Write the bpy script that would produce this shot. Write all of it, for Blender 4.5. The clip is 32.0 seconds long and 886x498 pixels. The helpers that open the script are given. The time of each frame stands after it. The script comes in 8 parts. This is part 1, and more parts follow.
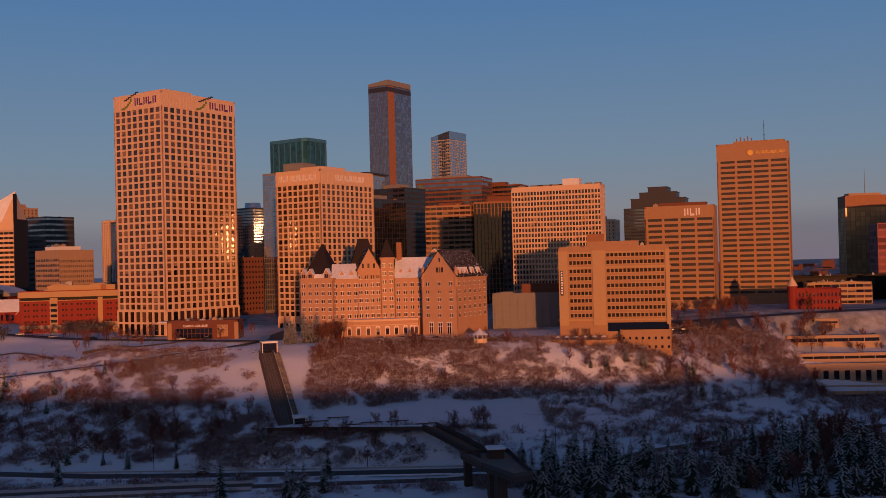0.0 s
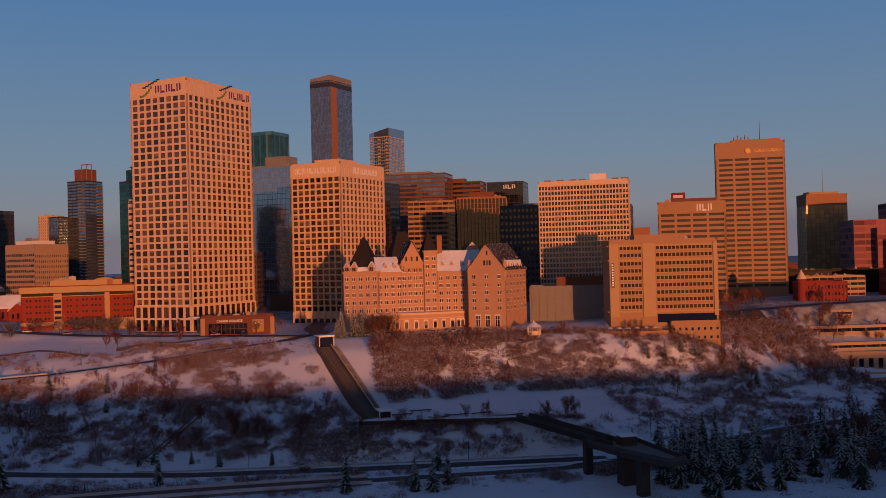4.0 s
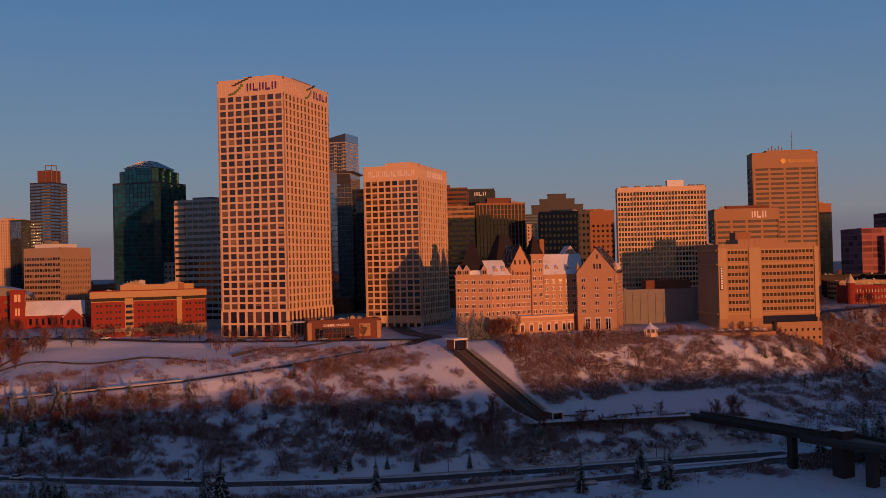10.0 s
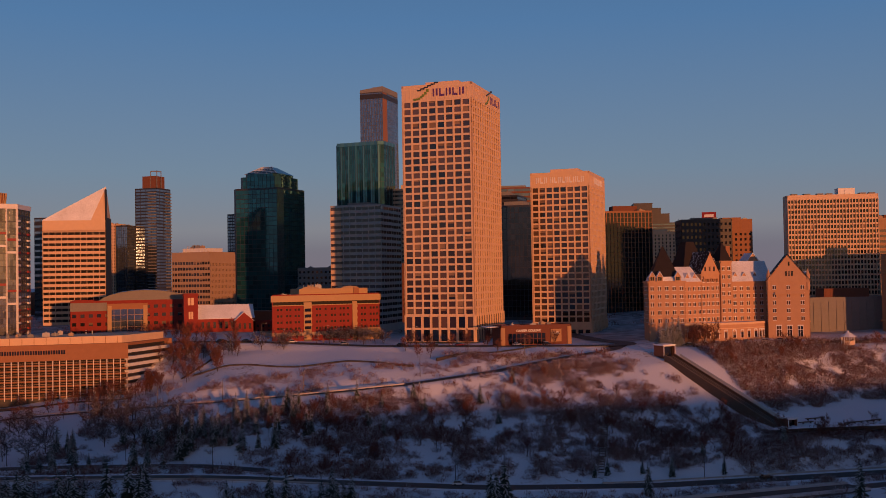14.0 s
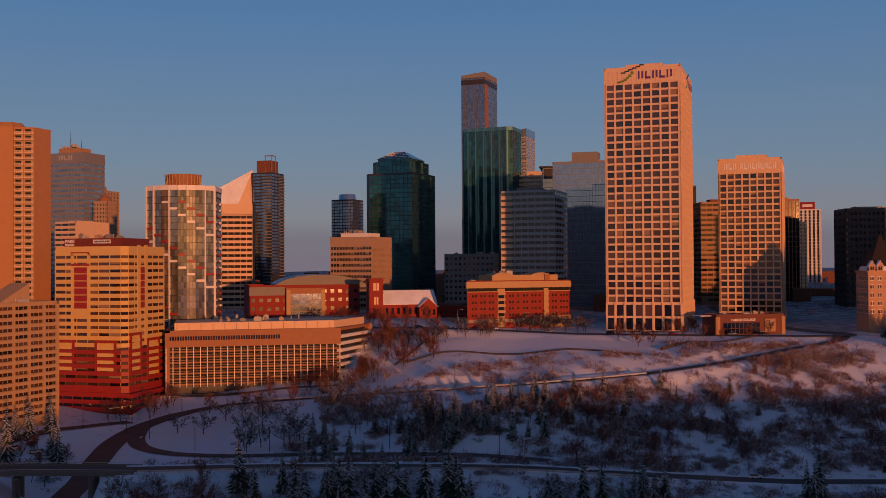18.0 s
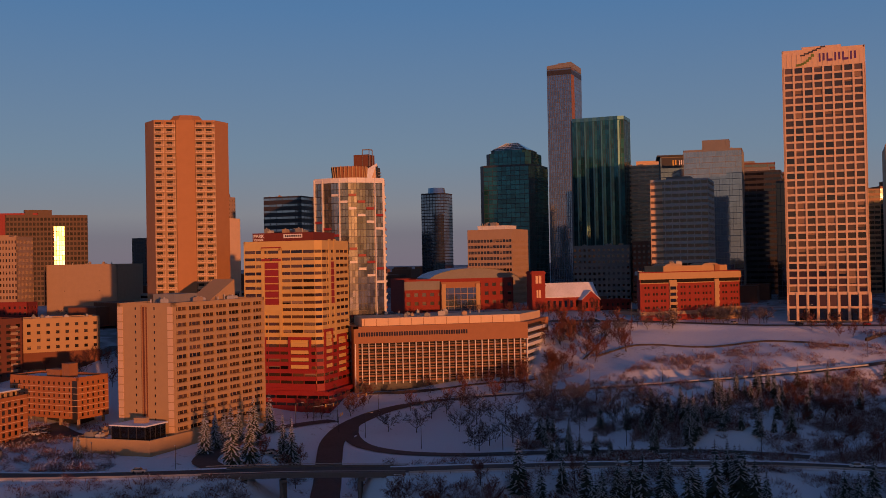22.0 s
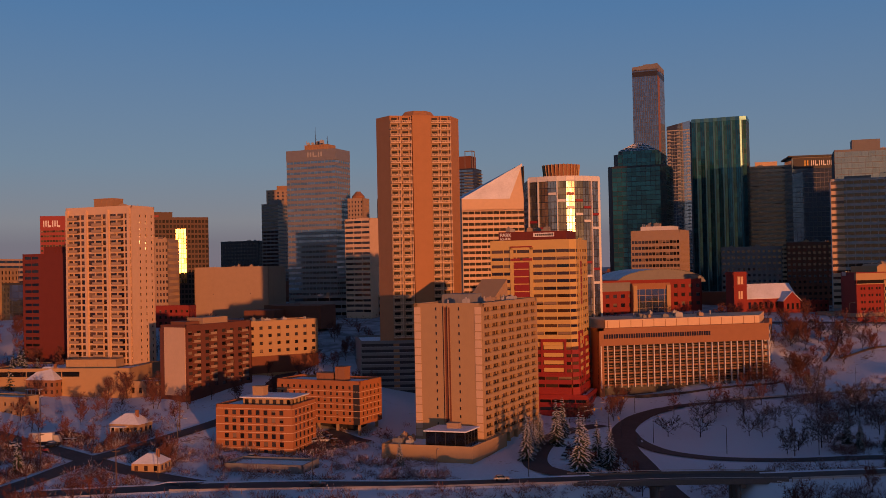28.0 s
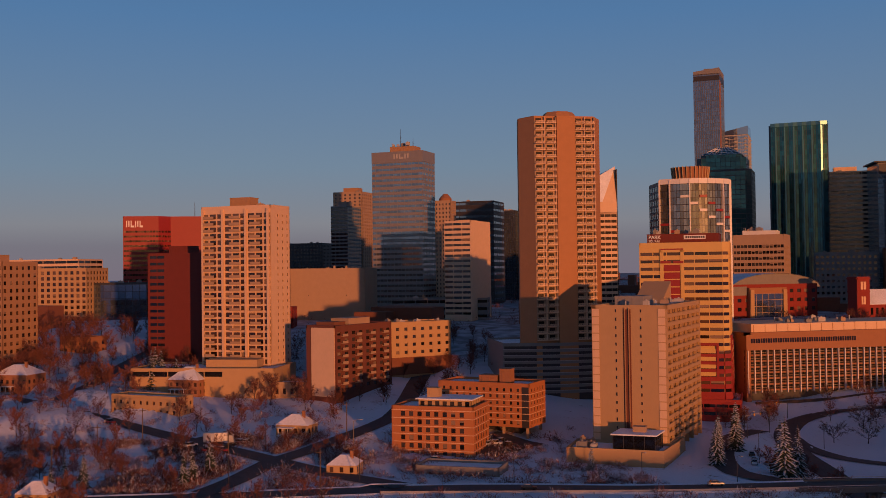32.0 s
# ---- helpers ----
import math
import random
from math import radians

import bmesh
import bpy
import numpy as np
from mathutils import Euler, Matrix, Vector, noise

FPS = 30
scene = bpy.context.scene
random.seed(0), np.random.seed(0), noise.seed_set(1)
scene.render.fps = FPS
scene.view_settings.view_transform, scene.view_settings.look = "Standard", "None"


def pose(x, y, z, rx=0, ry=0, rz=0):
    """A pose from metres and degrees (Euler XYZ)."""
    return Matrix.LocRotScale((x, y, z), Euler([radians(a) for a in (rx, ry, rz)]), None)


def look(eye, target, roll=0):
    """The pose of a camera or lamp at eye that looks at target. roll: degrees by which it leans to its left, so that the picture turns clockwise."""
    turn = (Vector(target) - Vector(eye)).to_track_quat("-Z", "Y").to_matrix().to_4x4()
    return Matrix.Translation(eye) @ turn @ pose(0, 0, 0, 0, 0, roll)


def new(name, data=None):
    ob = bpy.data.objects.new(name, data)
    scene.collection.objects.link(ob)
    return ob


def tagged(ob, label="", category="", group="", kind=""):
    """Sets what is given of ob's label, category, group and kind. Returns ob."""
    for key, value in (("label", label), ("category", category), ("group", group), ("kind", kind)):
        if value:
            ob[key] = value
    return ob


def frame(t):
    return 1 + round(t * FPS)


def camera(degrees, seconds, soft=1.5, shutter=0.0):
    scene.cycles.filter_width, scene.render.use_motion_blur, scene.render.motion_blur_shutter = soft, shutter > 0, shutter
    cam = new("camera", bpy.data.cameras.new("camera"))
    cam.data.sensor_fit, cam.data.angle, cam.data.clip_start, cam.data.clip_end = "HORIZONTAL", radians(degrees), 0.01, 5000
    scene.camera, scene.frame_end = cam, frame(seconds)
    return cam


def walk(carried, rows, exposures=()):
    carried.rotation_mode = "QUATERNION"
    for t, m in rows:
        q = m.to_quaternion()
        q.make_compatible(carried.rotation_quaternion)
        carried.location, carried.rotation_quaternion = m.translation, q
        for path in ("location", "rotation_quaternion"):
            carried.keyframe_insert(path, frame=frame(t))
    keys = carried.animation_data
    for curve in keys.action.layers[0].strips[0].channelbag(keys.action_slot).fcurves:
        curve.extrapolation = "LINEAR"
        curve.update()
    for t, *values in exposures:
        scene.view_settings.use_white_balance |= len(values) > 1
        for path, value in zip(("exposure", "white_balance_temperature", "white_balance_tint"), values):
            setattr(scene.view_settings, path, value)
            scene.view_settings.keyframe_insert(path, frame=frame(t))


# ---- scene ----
# the camera and its flight along the valley
cam = camera(46.5, 32.0, soft=0.45)
METRES, EYE = 625.0, 35.0
ROWS = [
    (0.0, 0.0, 0.0, 0.0, 0.02, 0.78, 1.47),
    (0.5, -0.0176, 0.0007, -0.0006, -1.12, 0.81, 1.5),
    (1.0, -0.036, 0.0012, -0.0012, -2.17, 0.91, 1.44),
    (1.5, -0.0538, 0.0021, -0.0012, -3.14, 0.94, 1.4),
    (2.0, -0.071, 0.0031, -0.0017, -4.06, 1.0, 1.4),
    (2.5, -0.0878, 0.0044, -0.0019, -4.89, 0.91, 1.38),
    (3.0, -0.1042, 0.0059, -0.0019, -5.59, 0.76, 1.4),
    (3.5, -0.1198, 0.0074, -0.0017, -6.32, 0.66, 1.44),
    (5.5, -0.182, 0.0151, -0.0025, -10.13, 0.48, 1.49),
    (6.0, -0.1973, 0.0164, -0.0023, -11.48, 0.69, 1.45),
    (6.5, -0.2126, 0.018, -0.0018, -12.79, 0.83, 1.43),
    (7.0, -0.2284, 0.02, -0.0019, -14.11, 0.81, 1.38),
    (7.5, -0.2454, 0.0228, -0.0018, -14.43, 0.88, 1.37),
    (8.0, -0.2626, 0.0268, -0.0016, -14.37, 0.98, 1.31),
    (8.5, -0.2793, 0.0318, -0.0023, -14.45, 1.01, 1.35),
    (9.0, -0.2969, 0.0366, -0.003, -14.61, 0.98, 1.39),
    (9.5, -0.313, 0.0418, -0.0022, -14.83, 0.84, 1.4),
    (10.0, -0.329, 0.0463, -0.0017, -14.97, 0.91, 1.37),
    (10.5, -0.3462, 0.0517, -0.0021, -15.14, 1.01, 1.33),
    (11.0, -0.3639, 0.057, -0.0021, -15.18, 0.99, 1.27),
    (11.5, -0.3822, 0.063, -0.0022, -15.18, 0.97, 1.2),
    (12.0, -0.4001, 0.0683, -0.002, -14.95, 1.03, 1.12),
    (12.5, -0.4159, 0.0723, -0.0021, -14.67, 1.22, 1.08),
    (13.0, -0.4324, 0.0758, -0.0023, -14.48, 1.41, 1.04),
    (13.5, -0.4477, 0.0784, -0.0025, -14.32, 1.52, 1.01),
    (15.5, -0.5148, 0.0994, -0.0037, -14.05, 1.05, 0.71),
    (16.0, -0.5323, 0.1065, -0.0035, -13.96, 0.86, 0.59),
    (16.5, -0.5494, 0.1129, -0.0042, -13.74, 0.89, 0.49),
    (17.0, -0.5662, 0.1197, -0.0038, -13.48, 0.91, 0.45),
    (17.5, -0.5825, 0.1259, -0.0036, -13.21, 0.89, 0.39),
    (18.0, -0.5983, 0.1325, -0.0032, -12.95, 0.89, 0.37),
    (18.5, -0.6131, 0.1387, -0.0033, -12.69, 0.82, 0.4),
    (19.0, -0.6291, 0.1451, -0.0031, -12.5, 0.69, 0.4),
    (19.5, -0.6439, 0.1513, -0.0038, -12.28, 0.67, 0.47),
    (20.0, -0.6579, 0.157, -0.004, -12.09, 0.65, 0.55),
    (20.5, -0.6707, 0.1623, -0.0044, -11.98, 0.69, 0.68),
    (21.0, -0.6834, 0.1672, -0.0047, -11.82, 0.76, 0.87),
    (21.5, -0.696, 0.1723, -0.0045, -11.72, 0.74, 1.01),
    (22.0, -0.7087, 0.1777, -0.0037, -11.65, 0.62, 1.09),
    (22.5, -0.7215, 0.183, -0.0039, -11.66, 0.53, 1.16),
    (23.0, -0.7342, 0.1882, -0.0038, -11.64, 0.54, 1.2),
    (23.5, -0.7473, 0.193, -0.0042, -11.59, 0.64, 1.21),
    (24.0, -0.761, 0.1979, -0.0044, -11.69, 0.69, 1.24),
    (24.5, -0.7753, 0.2025, -0.0041, -11.82, 0.72, 1.22),
    (25.0, -0.7887, 0.2067, -0.0045, -11.9, 0.83, 1.23),
    (25.5, -0.8027, 0.2117, -0.0051, -11.95, 0.84, 1.24),
    (27.5, -0.8586, 0.2303, -0.0043, -12.28, 0.92, 1.28),
    (28.0, -0.8726, 0.2344, -0.0042, -12.21, 0.92, 1.21),
    (28.5, -0.8865, 0.2389, -0.0039, -12.14, 0.92, 1.12),
    (29.0, -0.8987, 0.2427, -0.0042, -12.1, 1.05, 0.9),
    (29.5, -0.9101, 0.246, -0.0043, -12.05, 1.11, 0.72),
    (30.0, -0.9205, 0.249, -0.0047, -11.99, 1.11, 0.68),
    (30.5, -0.931, 0.2522, -0.0046, -11.88, 1.14, 0.67),
    (31.0, -0.9405, 0.2552, -0.0046, -11.81, 1.16, 0.65),
    (31.5, -0.9499, 0.2578, -0.0048, -11.76, 1.22, 0.76),
    (32.0, -0.959, 0.2602, -0.0049, -11.72, 1.2, 0.77),
]
walk(cam, [(t, pose(0, 0, EYE) @ pose(METRES * x, METRES * y, METRES * z, 90 + pitch, roll, yaw)) for t, x, y, z, yaw, pitch, roll in ROWS])
scene.view_settings.exposure = 0.0

# ---- light: a very low winter sun behind the camera, clear sky ----
SUN_AZ, SUN_EL = radians(170.0), radians(1.6)
world = bpy.data.worlds.new("winter_sky")
scene.world = world
world.use_nodes = True
wn = world.node_tree.nodes
sky = wn.new("ShaderNodeTexSky")
sky.sky_type = "NISHITA"
sky.sun_disc = False
sky.sun_elevation = radians(6.0)
sky.sun_rotation = SUN_AZ
sky.air_density, sky.dust_density, sky.ozone_density = 1.0, 0.3, 3.0
# dusk-side colours by height: mauve at the horizon, slate blue above, dark zenith
wtc, wsep, wramp, wmix = wn.new("ShaderNodeTexCoord"), wn.new("ShaderNodeSeparateXYZ"), wn.new("ShaderNodeValToRGB"), wn.new("ShaderNodeMix")
stops = ((0.0, (0.150, 0.130, 0.185)), (0.026, (0.142, 0.130, 0.182)), (0.046, (0.188, 0.184, 0.226)), (0.10, (0.143, 0.197, 0.280)), (0.24, (0.072, 0.162, 0.322)), (0.45, (0.033, 0.073, 0.166)), (1.0, (0.018, 0.038, 0.096)))
while len(wramp.color_ramp.elements) < len(stops):
    wramp.color_ramp.elements.new(0.5)
for el, (p, c) in zip(wramp.color_ramp.elements, stops):
    el.position, el.color = p, (*c, 1)
wl = world.node_tree.links
wl.new(wtc.outputs["Generated"], wsep.inputs[0])
wl.new(wsep.outputs["Z"], wramp.inputs[0])
wmix.data_type = "RGBA"
wmix.blend_type = "ADD"
wmix.inputs[0].default_value = 0.012
wl.new(wramp.outputs[0], wmix.inputs[6])
wl.new(sky.outputs[0], wmix.inputs[7])
wn["Background"].inputs[1].default_value = 1.0
# warm glow low over the horizon on the side of the rising sun
dot = wn.new("ShaderNodeVectorMath")
dot.operation = "DOT_PRODUCT"
dot.inputs[1].default_value = (math.sin(SUN_AZ), math.cos(SUN_AZ), 0.0)
wl.new(wtc.outputs["Generated"], dot.inputs[0])
toward, low_, both = wn.new("ShaderNodeMapRange"), wn.new("ShaderNodeMapRange"), wn.new("ShaderNodeMath")
toward.interpolation_type = low_.interpolation_type = "SMOOTHSTEP"
toward.inputs["From Min"].default_value = 0.5
wl.new(dot.outputs["Value"], toward.inputs["Value"])
low_.inputs["From Min"].default_value, low_.inputs["From Max"].default_value = 0.45, 0.0
wl.new(wsep.outputs["Z"], low_.inputs["Value"])
both.operation = "MULTIPLY"
wl.new(toward.outputs[0], both.inputs[0])
wl.new(low_.outputs[0], both.inputs[1])
glow = wn.new("ShaderNodeMix")
glow.data_type = "RGBA"
glow.inputs[7].default_value = (0.62, 0.30, 0.11, 1)
wl.new(both.outputs[0], glow.inputs[0])
wl.new(wmix.outputs[2], glow.inputs[6])
wl.new(glow.outputs[2], wn["Background"].inputs[0])

sun_data = bpy.data.lights.new("sun", "SUN")
sun_data.energy, sun_data.angle, sun_data.color = 3.25, radians(0.6), (1.0, 0.335, 0.108)
sun = new("sun", sun_data)
SUN_DIR = Vector((math.sin(SUN_AZ) * math.cos(SUN_EL), math.cos(SUN_AZ) * math.cos(SUN_EL), math.sin(SUN_EL)))
sun.matrix_world = look((0, -200, 300), Vector((0, -200, 300)) - SUN_DIR)


# ---- materials ----
def mat(name, color, rough=0.8, metal=0.0, vary=0.12, scale=0.35, fine=6.0, bump=0.15, streak=0.0, rnd=0.0, spec=0.5):
    m = bpy.data.materials.new(name)
    m.use_nodes = True
    nt = m.node_tree
    n, l = nt.nodes, nt.links
    b = n["Principled BSDF"]
    b.inputs["Roughness"].default_value = rough
    b.inputs["Metallic"].default_value = metal
    b.inputs["Specular IOR Level"].default_value = spec
    tc = n.new("ShaderNodeTexCoord")
    big = n.new("ShaderNodeTexNoise")
    big.inputs["Scale"].default_value = scale
    big.inputs["Detail"].default_value = 4
    l.new(tc.outputs["Object"], big.inputs["Vector"])
    small = n.new("ShaderNodeTexNoise")
    small.inputs["Scale"].default_value = fine
    small.inputs["Detail"].default_value = 2
    mp = n.new("ShaderNodeMapping")
    mp.inputs["Scale"].default_value = (1, 1, 0.15 if streak else 1)
    l.new(tc.outputs["Object"], mp.inputs["Vector"])
    l.new(mp.outputs[0], small.inputs["Vector"])
    add = n.new("ShaderNodeMath")
    l.new(big.outputs["Fac"], add.inputs[0])
    l.new(small.outputs["Fac"], add.inputs[1])
    last = add
    if rnd:
        oi = n.new("ShaderNodeObjectInfo")
        ge = n.new("ShaderNodeNewGeometry")
        a2 = n.new("ShaderNodeMath")
        l.new(oi.outputs["Random"], a2.inputs[0])
        l.new(ge.outputs["Random Per Island"], a2.inputs[1])
        fr = n.new("ShaderNodeMath")
        fr.operation = "FRACT"
        l.new(a2.outputs[0], fr.inputs[0])
        mu = n.new("ShaderNodeMath")
        mu.operation = "MULTIPLY_ADD"
        l.new(fr.outputs[0], mu.inputs[0])
        mu.inputs[1].default_value = rnd / max(vary, 0.01)
        l.new(add.outputs[0], mu.inputs[2])
        last = mu
    rng = n.new("ShaderNodeMapRange")
    rng.inputs["From Min"].default_value = 0.5
    rng.inputs["From Max"].default_value = 1.5
    rng.inputs["To Min"].default_value = 1 - vary
    rng.inputs["To Max"].default_value = 1 + vary
    rng.clamp = False
    l.new(last.outputs[0], rng.inputs["Value"])
    mix = n.new("ShaderNodeVectorMath")
    mix.operation = "SCALE"
    mix.inputs[0].default_value = color
    l.new(rng.outputs[0], mix.inputs["Scale"])
    l.new(mix.outputs[0], b.inputs["Base Color"])
    if bump:
        bp = n.new("ShaderNodeBump")
        bp.inputs["Strength"].default_value = bump
        bp.inputs["Distance"].default_value = 0.1
        l.new(small.outputs["Fac"], bp.inputs["Height"])
        l.new(bp.outputs[0], b.inputs["Normal"])
    return m


def glass_mat(name, color, rough=0.08, metal=0.0, spread=0.6, tilt=0.004, spec=0.5):
    """Facade glass: dark, glossy, each pane a little different in tone and set slightly out of true."""
    m = bpy.data.materials.new(name)
    m.use_nodes = True
    n, l = m.node_tree.nodes, m.node_tree.links
    b = n["Principled BSDF"]
    b.inputs["Roughness"].default_value = rough
    b.inputs["Metallic"].default_value = metal
    b.inputs["IOR"].default_value = 1.7
    b.inputs["Specular IOR Level"].default_value = spec
    oi, ge = n.new("ShaderNodeObjectInfo"), n.new("ShaderNodeNewGeometry")
    a2, fr = n.new("ShaderNodeMath"), n.new("ShaderNodeMath")
    l.new(oi.outputs["Random"], a2.inputs[0])
    l.new(ge.outputs["Random Per Island"], a2.inputs[1])
    fr.operation = "FRACT"
    l.new(a2.outputs[0], fr.inputs[0])
    rng = n.new("ShaderNodeMapRange")
    rng.inputs["To Min"].default_value = 1 - spread
    rng.inputs["To Max"].default_value = 1 + spread
    l.new(fr.outputs[0], rng.inputs["Value"])
    mix = n.new("ShaderNodeVectorMath")
    mix.operation = "SCALE"
    mix.inputs[0].default_value = color
    l.new(rng.outputs[0], mix.inputs["Scale"])
    l.new(mix.outputs[0], b.inputs["Base Color"])
    tc, nz = n.new("ShaderNodeTexCoord"), n.new("ShaderNodeTexNoise")
    nz.inputs["Scale"].default_value = 0.5
    l.new(tc.outputs["Object"], nz.inputs["Vector"])
    bp = n.new("ShaderNodeBump")
    bp.inputs["Strength"].default_value = 0.25
    bp.inputs["Distance"].default_value = tilt * 10
    l.new(nz.outputs["Fac"], bp.inputs["Height"])
    l.new(bp.outputs[0], b.inputs["Normal"])
    return m


GLASSMT = glass_mat("matt_dark_glass", (0.022, 0.017, 0.016), 0.5, spec=0.08)
STONE = mat("pale_precast_concrete", (0.66, 0.46, 0.30), 0.75, vary=0.08, streak=1)
STONE2 = mat("beige_concrete", (0.38, 0.26, 0.17), 0.8, vary=0.1, streak=1)
CREAM = mat("cream_render", (0.44, 0.285, 0.145), 0.8, vary=0.07, streak=1)
TAN = mat("tan_brick", (0.37, 0.215, 0.115), 0.85, vary=0.1)
ORANGE = mat("orange_brick", (0.30, 0.135, 0.065), 0.85, vary=0.12)
BROWNB = mat("brown_brick", (0.18, 0.066, 0.036), 0.85, vary=0.12)
REDB = mat("red_brick", (0.235, 0.028, 0.02), 0.85, vary=0.15)
RED = mat("red_panel", (0.27, 0.022, 0.02), 0.5, vary=0.08)
GREY = mat("grey_concrete", (0.22, 0.21, 0.20), 0.85, vary=0.12, streak=1)
PALEGREY = mat("pale_grey_concrete", (0.42, 0.40, 0.38), 0.85, vary=0.12, streak=1)
DARK = mat("dark_cladding", (0.035, 0.032, 0.035), 0.5, vary=0.2)
MULL = mat("dark_mullion", (0.06, 0.06, 0.065), 0.45, 0.4, vary=0.1)
WHITE = mat("white_metal", (0.7, 0.68, 0.66), 0.5, vary=0.06)
SNOWROOF = mat("snowy_roof", (0.72, 0.74, 0.80), 0.9, vary=0.25, scale=0.12, fine=1.5)
GRAVEL = mat("gravel_roof", (0.24, 0.22, 0.21), 0.9, vary=0.2)
LIME = mat("buff_limestone", (0.48, 0.275, 0.16), 0.8, vary=0.1, streak=1)
# near-black slate of the hotel roofs; also the painted shade inside the parkade
SLATESHADE = mat("roof_slate_and_deck_shade", (0.026, 0.020, 0.021), 0.75, vary=0.3, spec=0.2)


def snow_streaked(name, base):
    """Dark slates with patches of snow that has held on to the slope."""
    m = mat(name, base, 0.8, vary=0.3, spec=0.2)
    n, l = m.node_tree.nodes, m.node_tree.links
    b = n["Principled BSDF"]
    old = b.inputs["Base Color"].links[0].from_socket
    tc, mp, nz, rg, mx = n.new("ShaderNodeTexCoord"), n.new("ShaderNodeMapping"), n.new("ShaderNodeTexNoise"), n.new("ShaderNodeMapRange"), n.new("ShaderNodeMix")
    mp.inputs["Scale"].default_value = (0.3, 0.3, 0.1)
    nz.inputs["Detail"].default_value = 6
    rg.inputs["From Min"].default_value, rg.inputs["From Max"].default_value = 0.56, 0.66
    mx.data_type = "RGBA"
    mx.inputs[7].default_value = (0.66, 0.68, 0.74, 1)
    l.new(tc.outputs["Object"], mp.inputs["Vector"])
    l.new(mp.outputs[0], nz.inputs["Vector"])
    l.new(nz.outputs["Fac"], rg.inputs["Value"])
    l.new(rg.outputs[0], mx.inputs[0])
    l.new(old, mx.inputs[6])
    l.new(mx.outputs[2], b.inputs["Base Color"])
    return m


SLATE = snow_streaked("snow_streaked_slate", (0.03, 0.022, 0.022))
GLASS = glass_mat("window_glass", (0.035, 0.03, 0.03), spread=0.9)
GLASSBR = glass_mat("bronze_glass", (0.062, 0.034, 0.021), 0.06, spread=0.92)
GLASSGR = glass_mat("green_glass", (0.018, 0.115, 0.125), 0.05, 0.5, spread=0.4)
GLASSBL = glass_mat("blue_glass", (0.20, 0.25, 0.31), 0.05, 0.8, spread=0.25)
GLASSDK = glass_mat("black_glass", (0.012, 0.012, 0.015), 0.05)
MIRROR = glass_mat("mirror_glass", (0.34, 0.23, 0.11), 0.24, 0.95, spread=0.5)
GLASSSV = glass_mat("silver_glass", (0.30, 0.34, 0.37), 0.06, 0.9, spread=0.25)


# ---- geometry helpers ----
class Geo:
    """Collects boxes and faces, to become one mesh."""

    def __init__(self):
        self.v, self.f = [], []

    def quad8(self, pts):
        k = len(self.v)
        self.v.extend(pts)
        self.f.extend([(k, k + 3, k + 2, k + 1), (k + 4, k + 5, k + 6, k + 7), (k, k + 1, k + 5, k + 4), (k + 1, k + 2, k + 6, k + 5), (k + 2, k + 3, k + 7, k + 6), (k + 3, k, k + 4, k + 7)])

    def box(self, x0, x1, y0, y1, z0, z1):
        self.quad8([(x0, y0, z0), (x1, y0, z0), (x1, y1, z0), (x0, y1, z0), (x0, y0, z1), (x1, y0, z1), (x1, y1, z1), (x0, y1, z1)])

    def on(self, e, u0, u1, v0, v1, n0, n1):
        """A box on a wall line e: along it from u0 to u1, up from v0 to v1, outwards from n0 to n1."""
        (ox, oy), (dx, dy), (nx, ny) = e[0], e[1], e[2]
        c = [(u0, n1), (u1, n1), (u1, n0), (u0, n0)]
        p = [(ox + dx * u + nx * n, oy + dy * u + ny * n) for u, n in c]
        self.quad8([(x, y, v0) for x, y in p] + [(x, y, v1) for x, y in p])

    def prism(self, pts, z0, z1, tops=None):
        k, n = len(self.v), len(pts)
        self.v.extend([(x, y, z0) for x, y in pts])
        self.v.extend([(x, y, z1 if tops is None else tops[i]) for i, (x, y) in enumerate(pts)])
        self.f.append(tuple(range(k + n - 1, k - 1, -1)))
        self.f.append(tuple(range(k + n, k + 2 * n)))
        for i in range(n):
            j = (i + 1) % n
            self.f.append((k + i, k + j, k + n + j, k + n + i))

    def cone(self, x, y, z0, z1, r0, r1, n=8, turn=0.0):
        k = len(self.v)
        for z, r in ((z0, r0), (z1, r1)):
            for i in range(n):
                a = turn + 2 * math.pi * i / n
                self.v.append((x + r * math.cos(a), y + r * math.sin(a), z))
        for i in range(n):
            j = (i + 1) % n
            self.f.append((k + i, k + j, k + n + j, k + n + i))
        self.f.append(tuple(range(k + n, k + 2 * n)))
        self.f.append(tuple(range(k + n - 1, k - 1, -1)))

    def tube(self, a, b, r0, r1, n=4):
        a, b = Vector(a), Vector(b)
        d = (b - a).normalized()
        u = d.orthogonal().normalized()
        w = d.cross(u)
        k = len(self.v)
        for c, r in ((a, r0), (b, r1)):
            for i in range(n):
                t = 2 * math.pi * i / n
                self.v.append(tuple(c + u * (r * math.cos(t)) + w * (r * math.sin(t))))
        for i in range(n):
            j = (i + 1) % n
            self.f.append((k + i, k + j, k + n + j, k + n + i))
        self.f.append(tuple(range(k + n, k + 2 * n)))

    def mesh(self, name, material):
        me = bpy.data.meshes.new(name)
        me.from_pydata(self.v, [], self.f)
        me.materials.append(material)
        return me


def part(name, geo, material, parent, label=""):
    """One mesh object under a thing or a part."""
    if isinstance(geo, Geo):
        geo = geo.mesh(name, material)
    ob = new(name, geo)
    ob.parent = parent
    if label:
        tagged(ob, label)
    return ob


def thing(name, label, category, x=0, y=0, z=0, turn=0, group="", kind=""):
    ob = new(name)
    ob.empty_display_size = 0.5
    ob.matrix_world = pose(x, y, z, 0, 0, turn)
    return tagged(ob, label, category, group, kind)


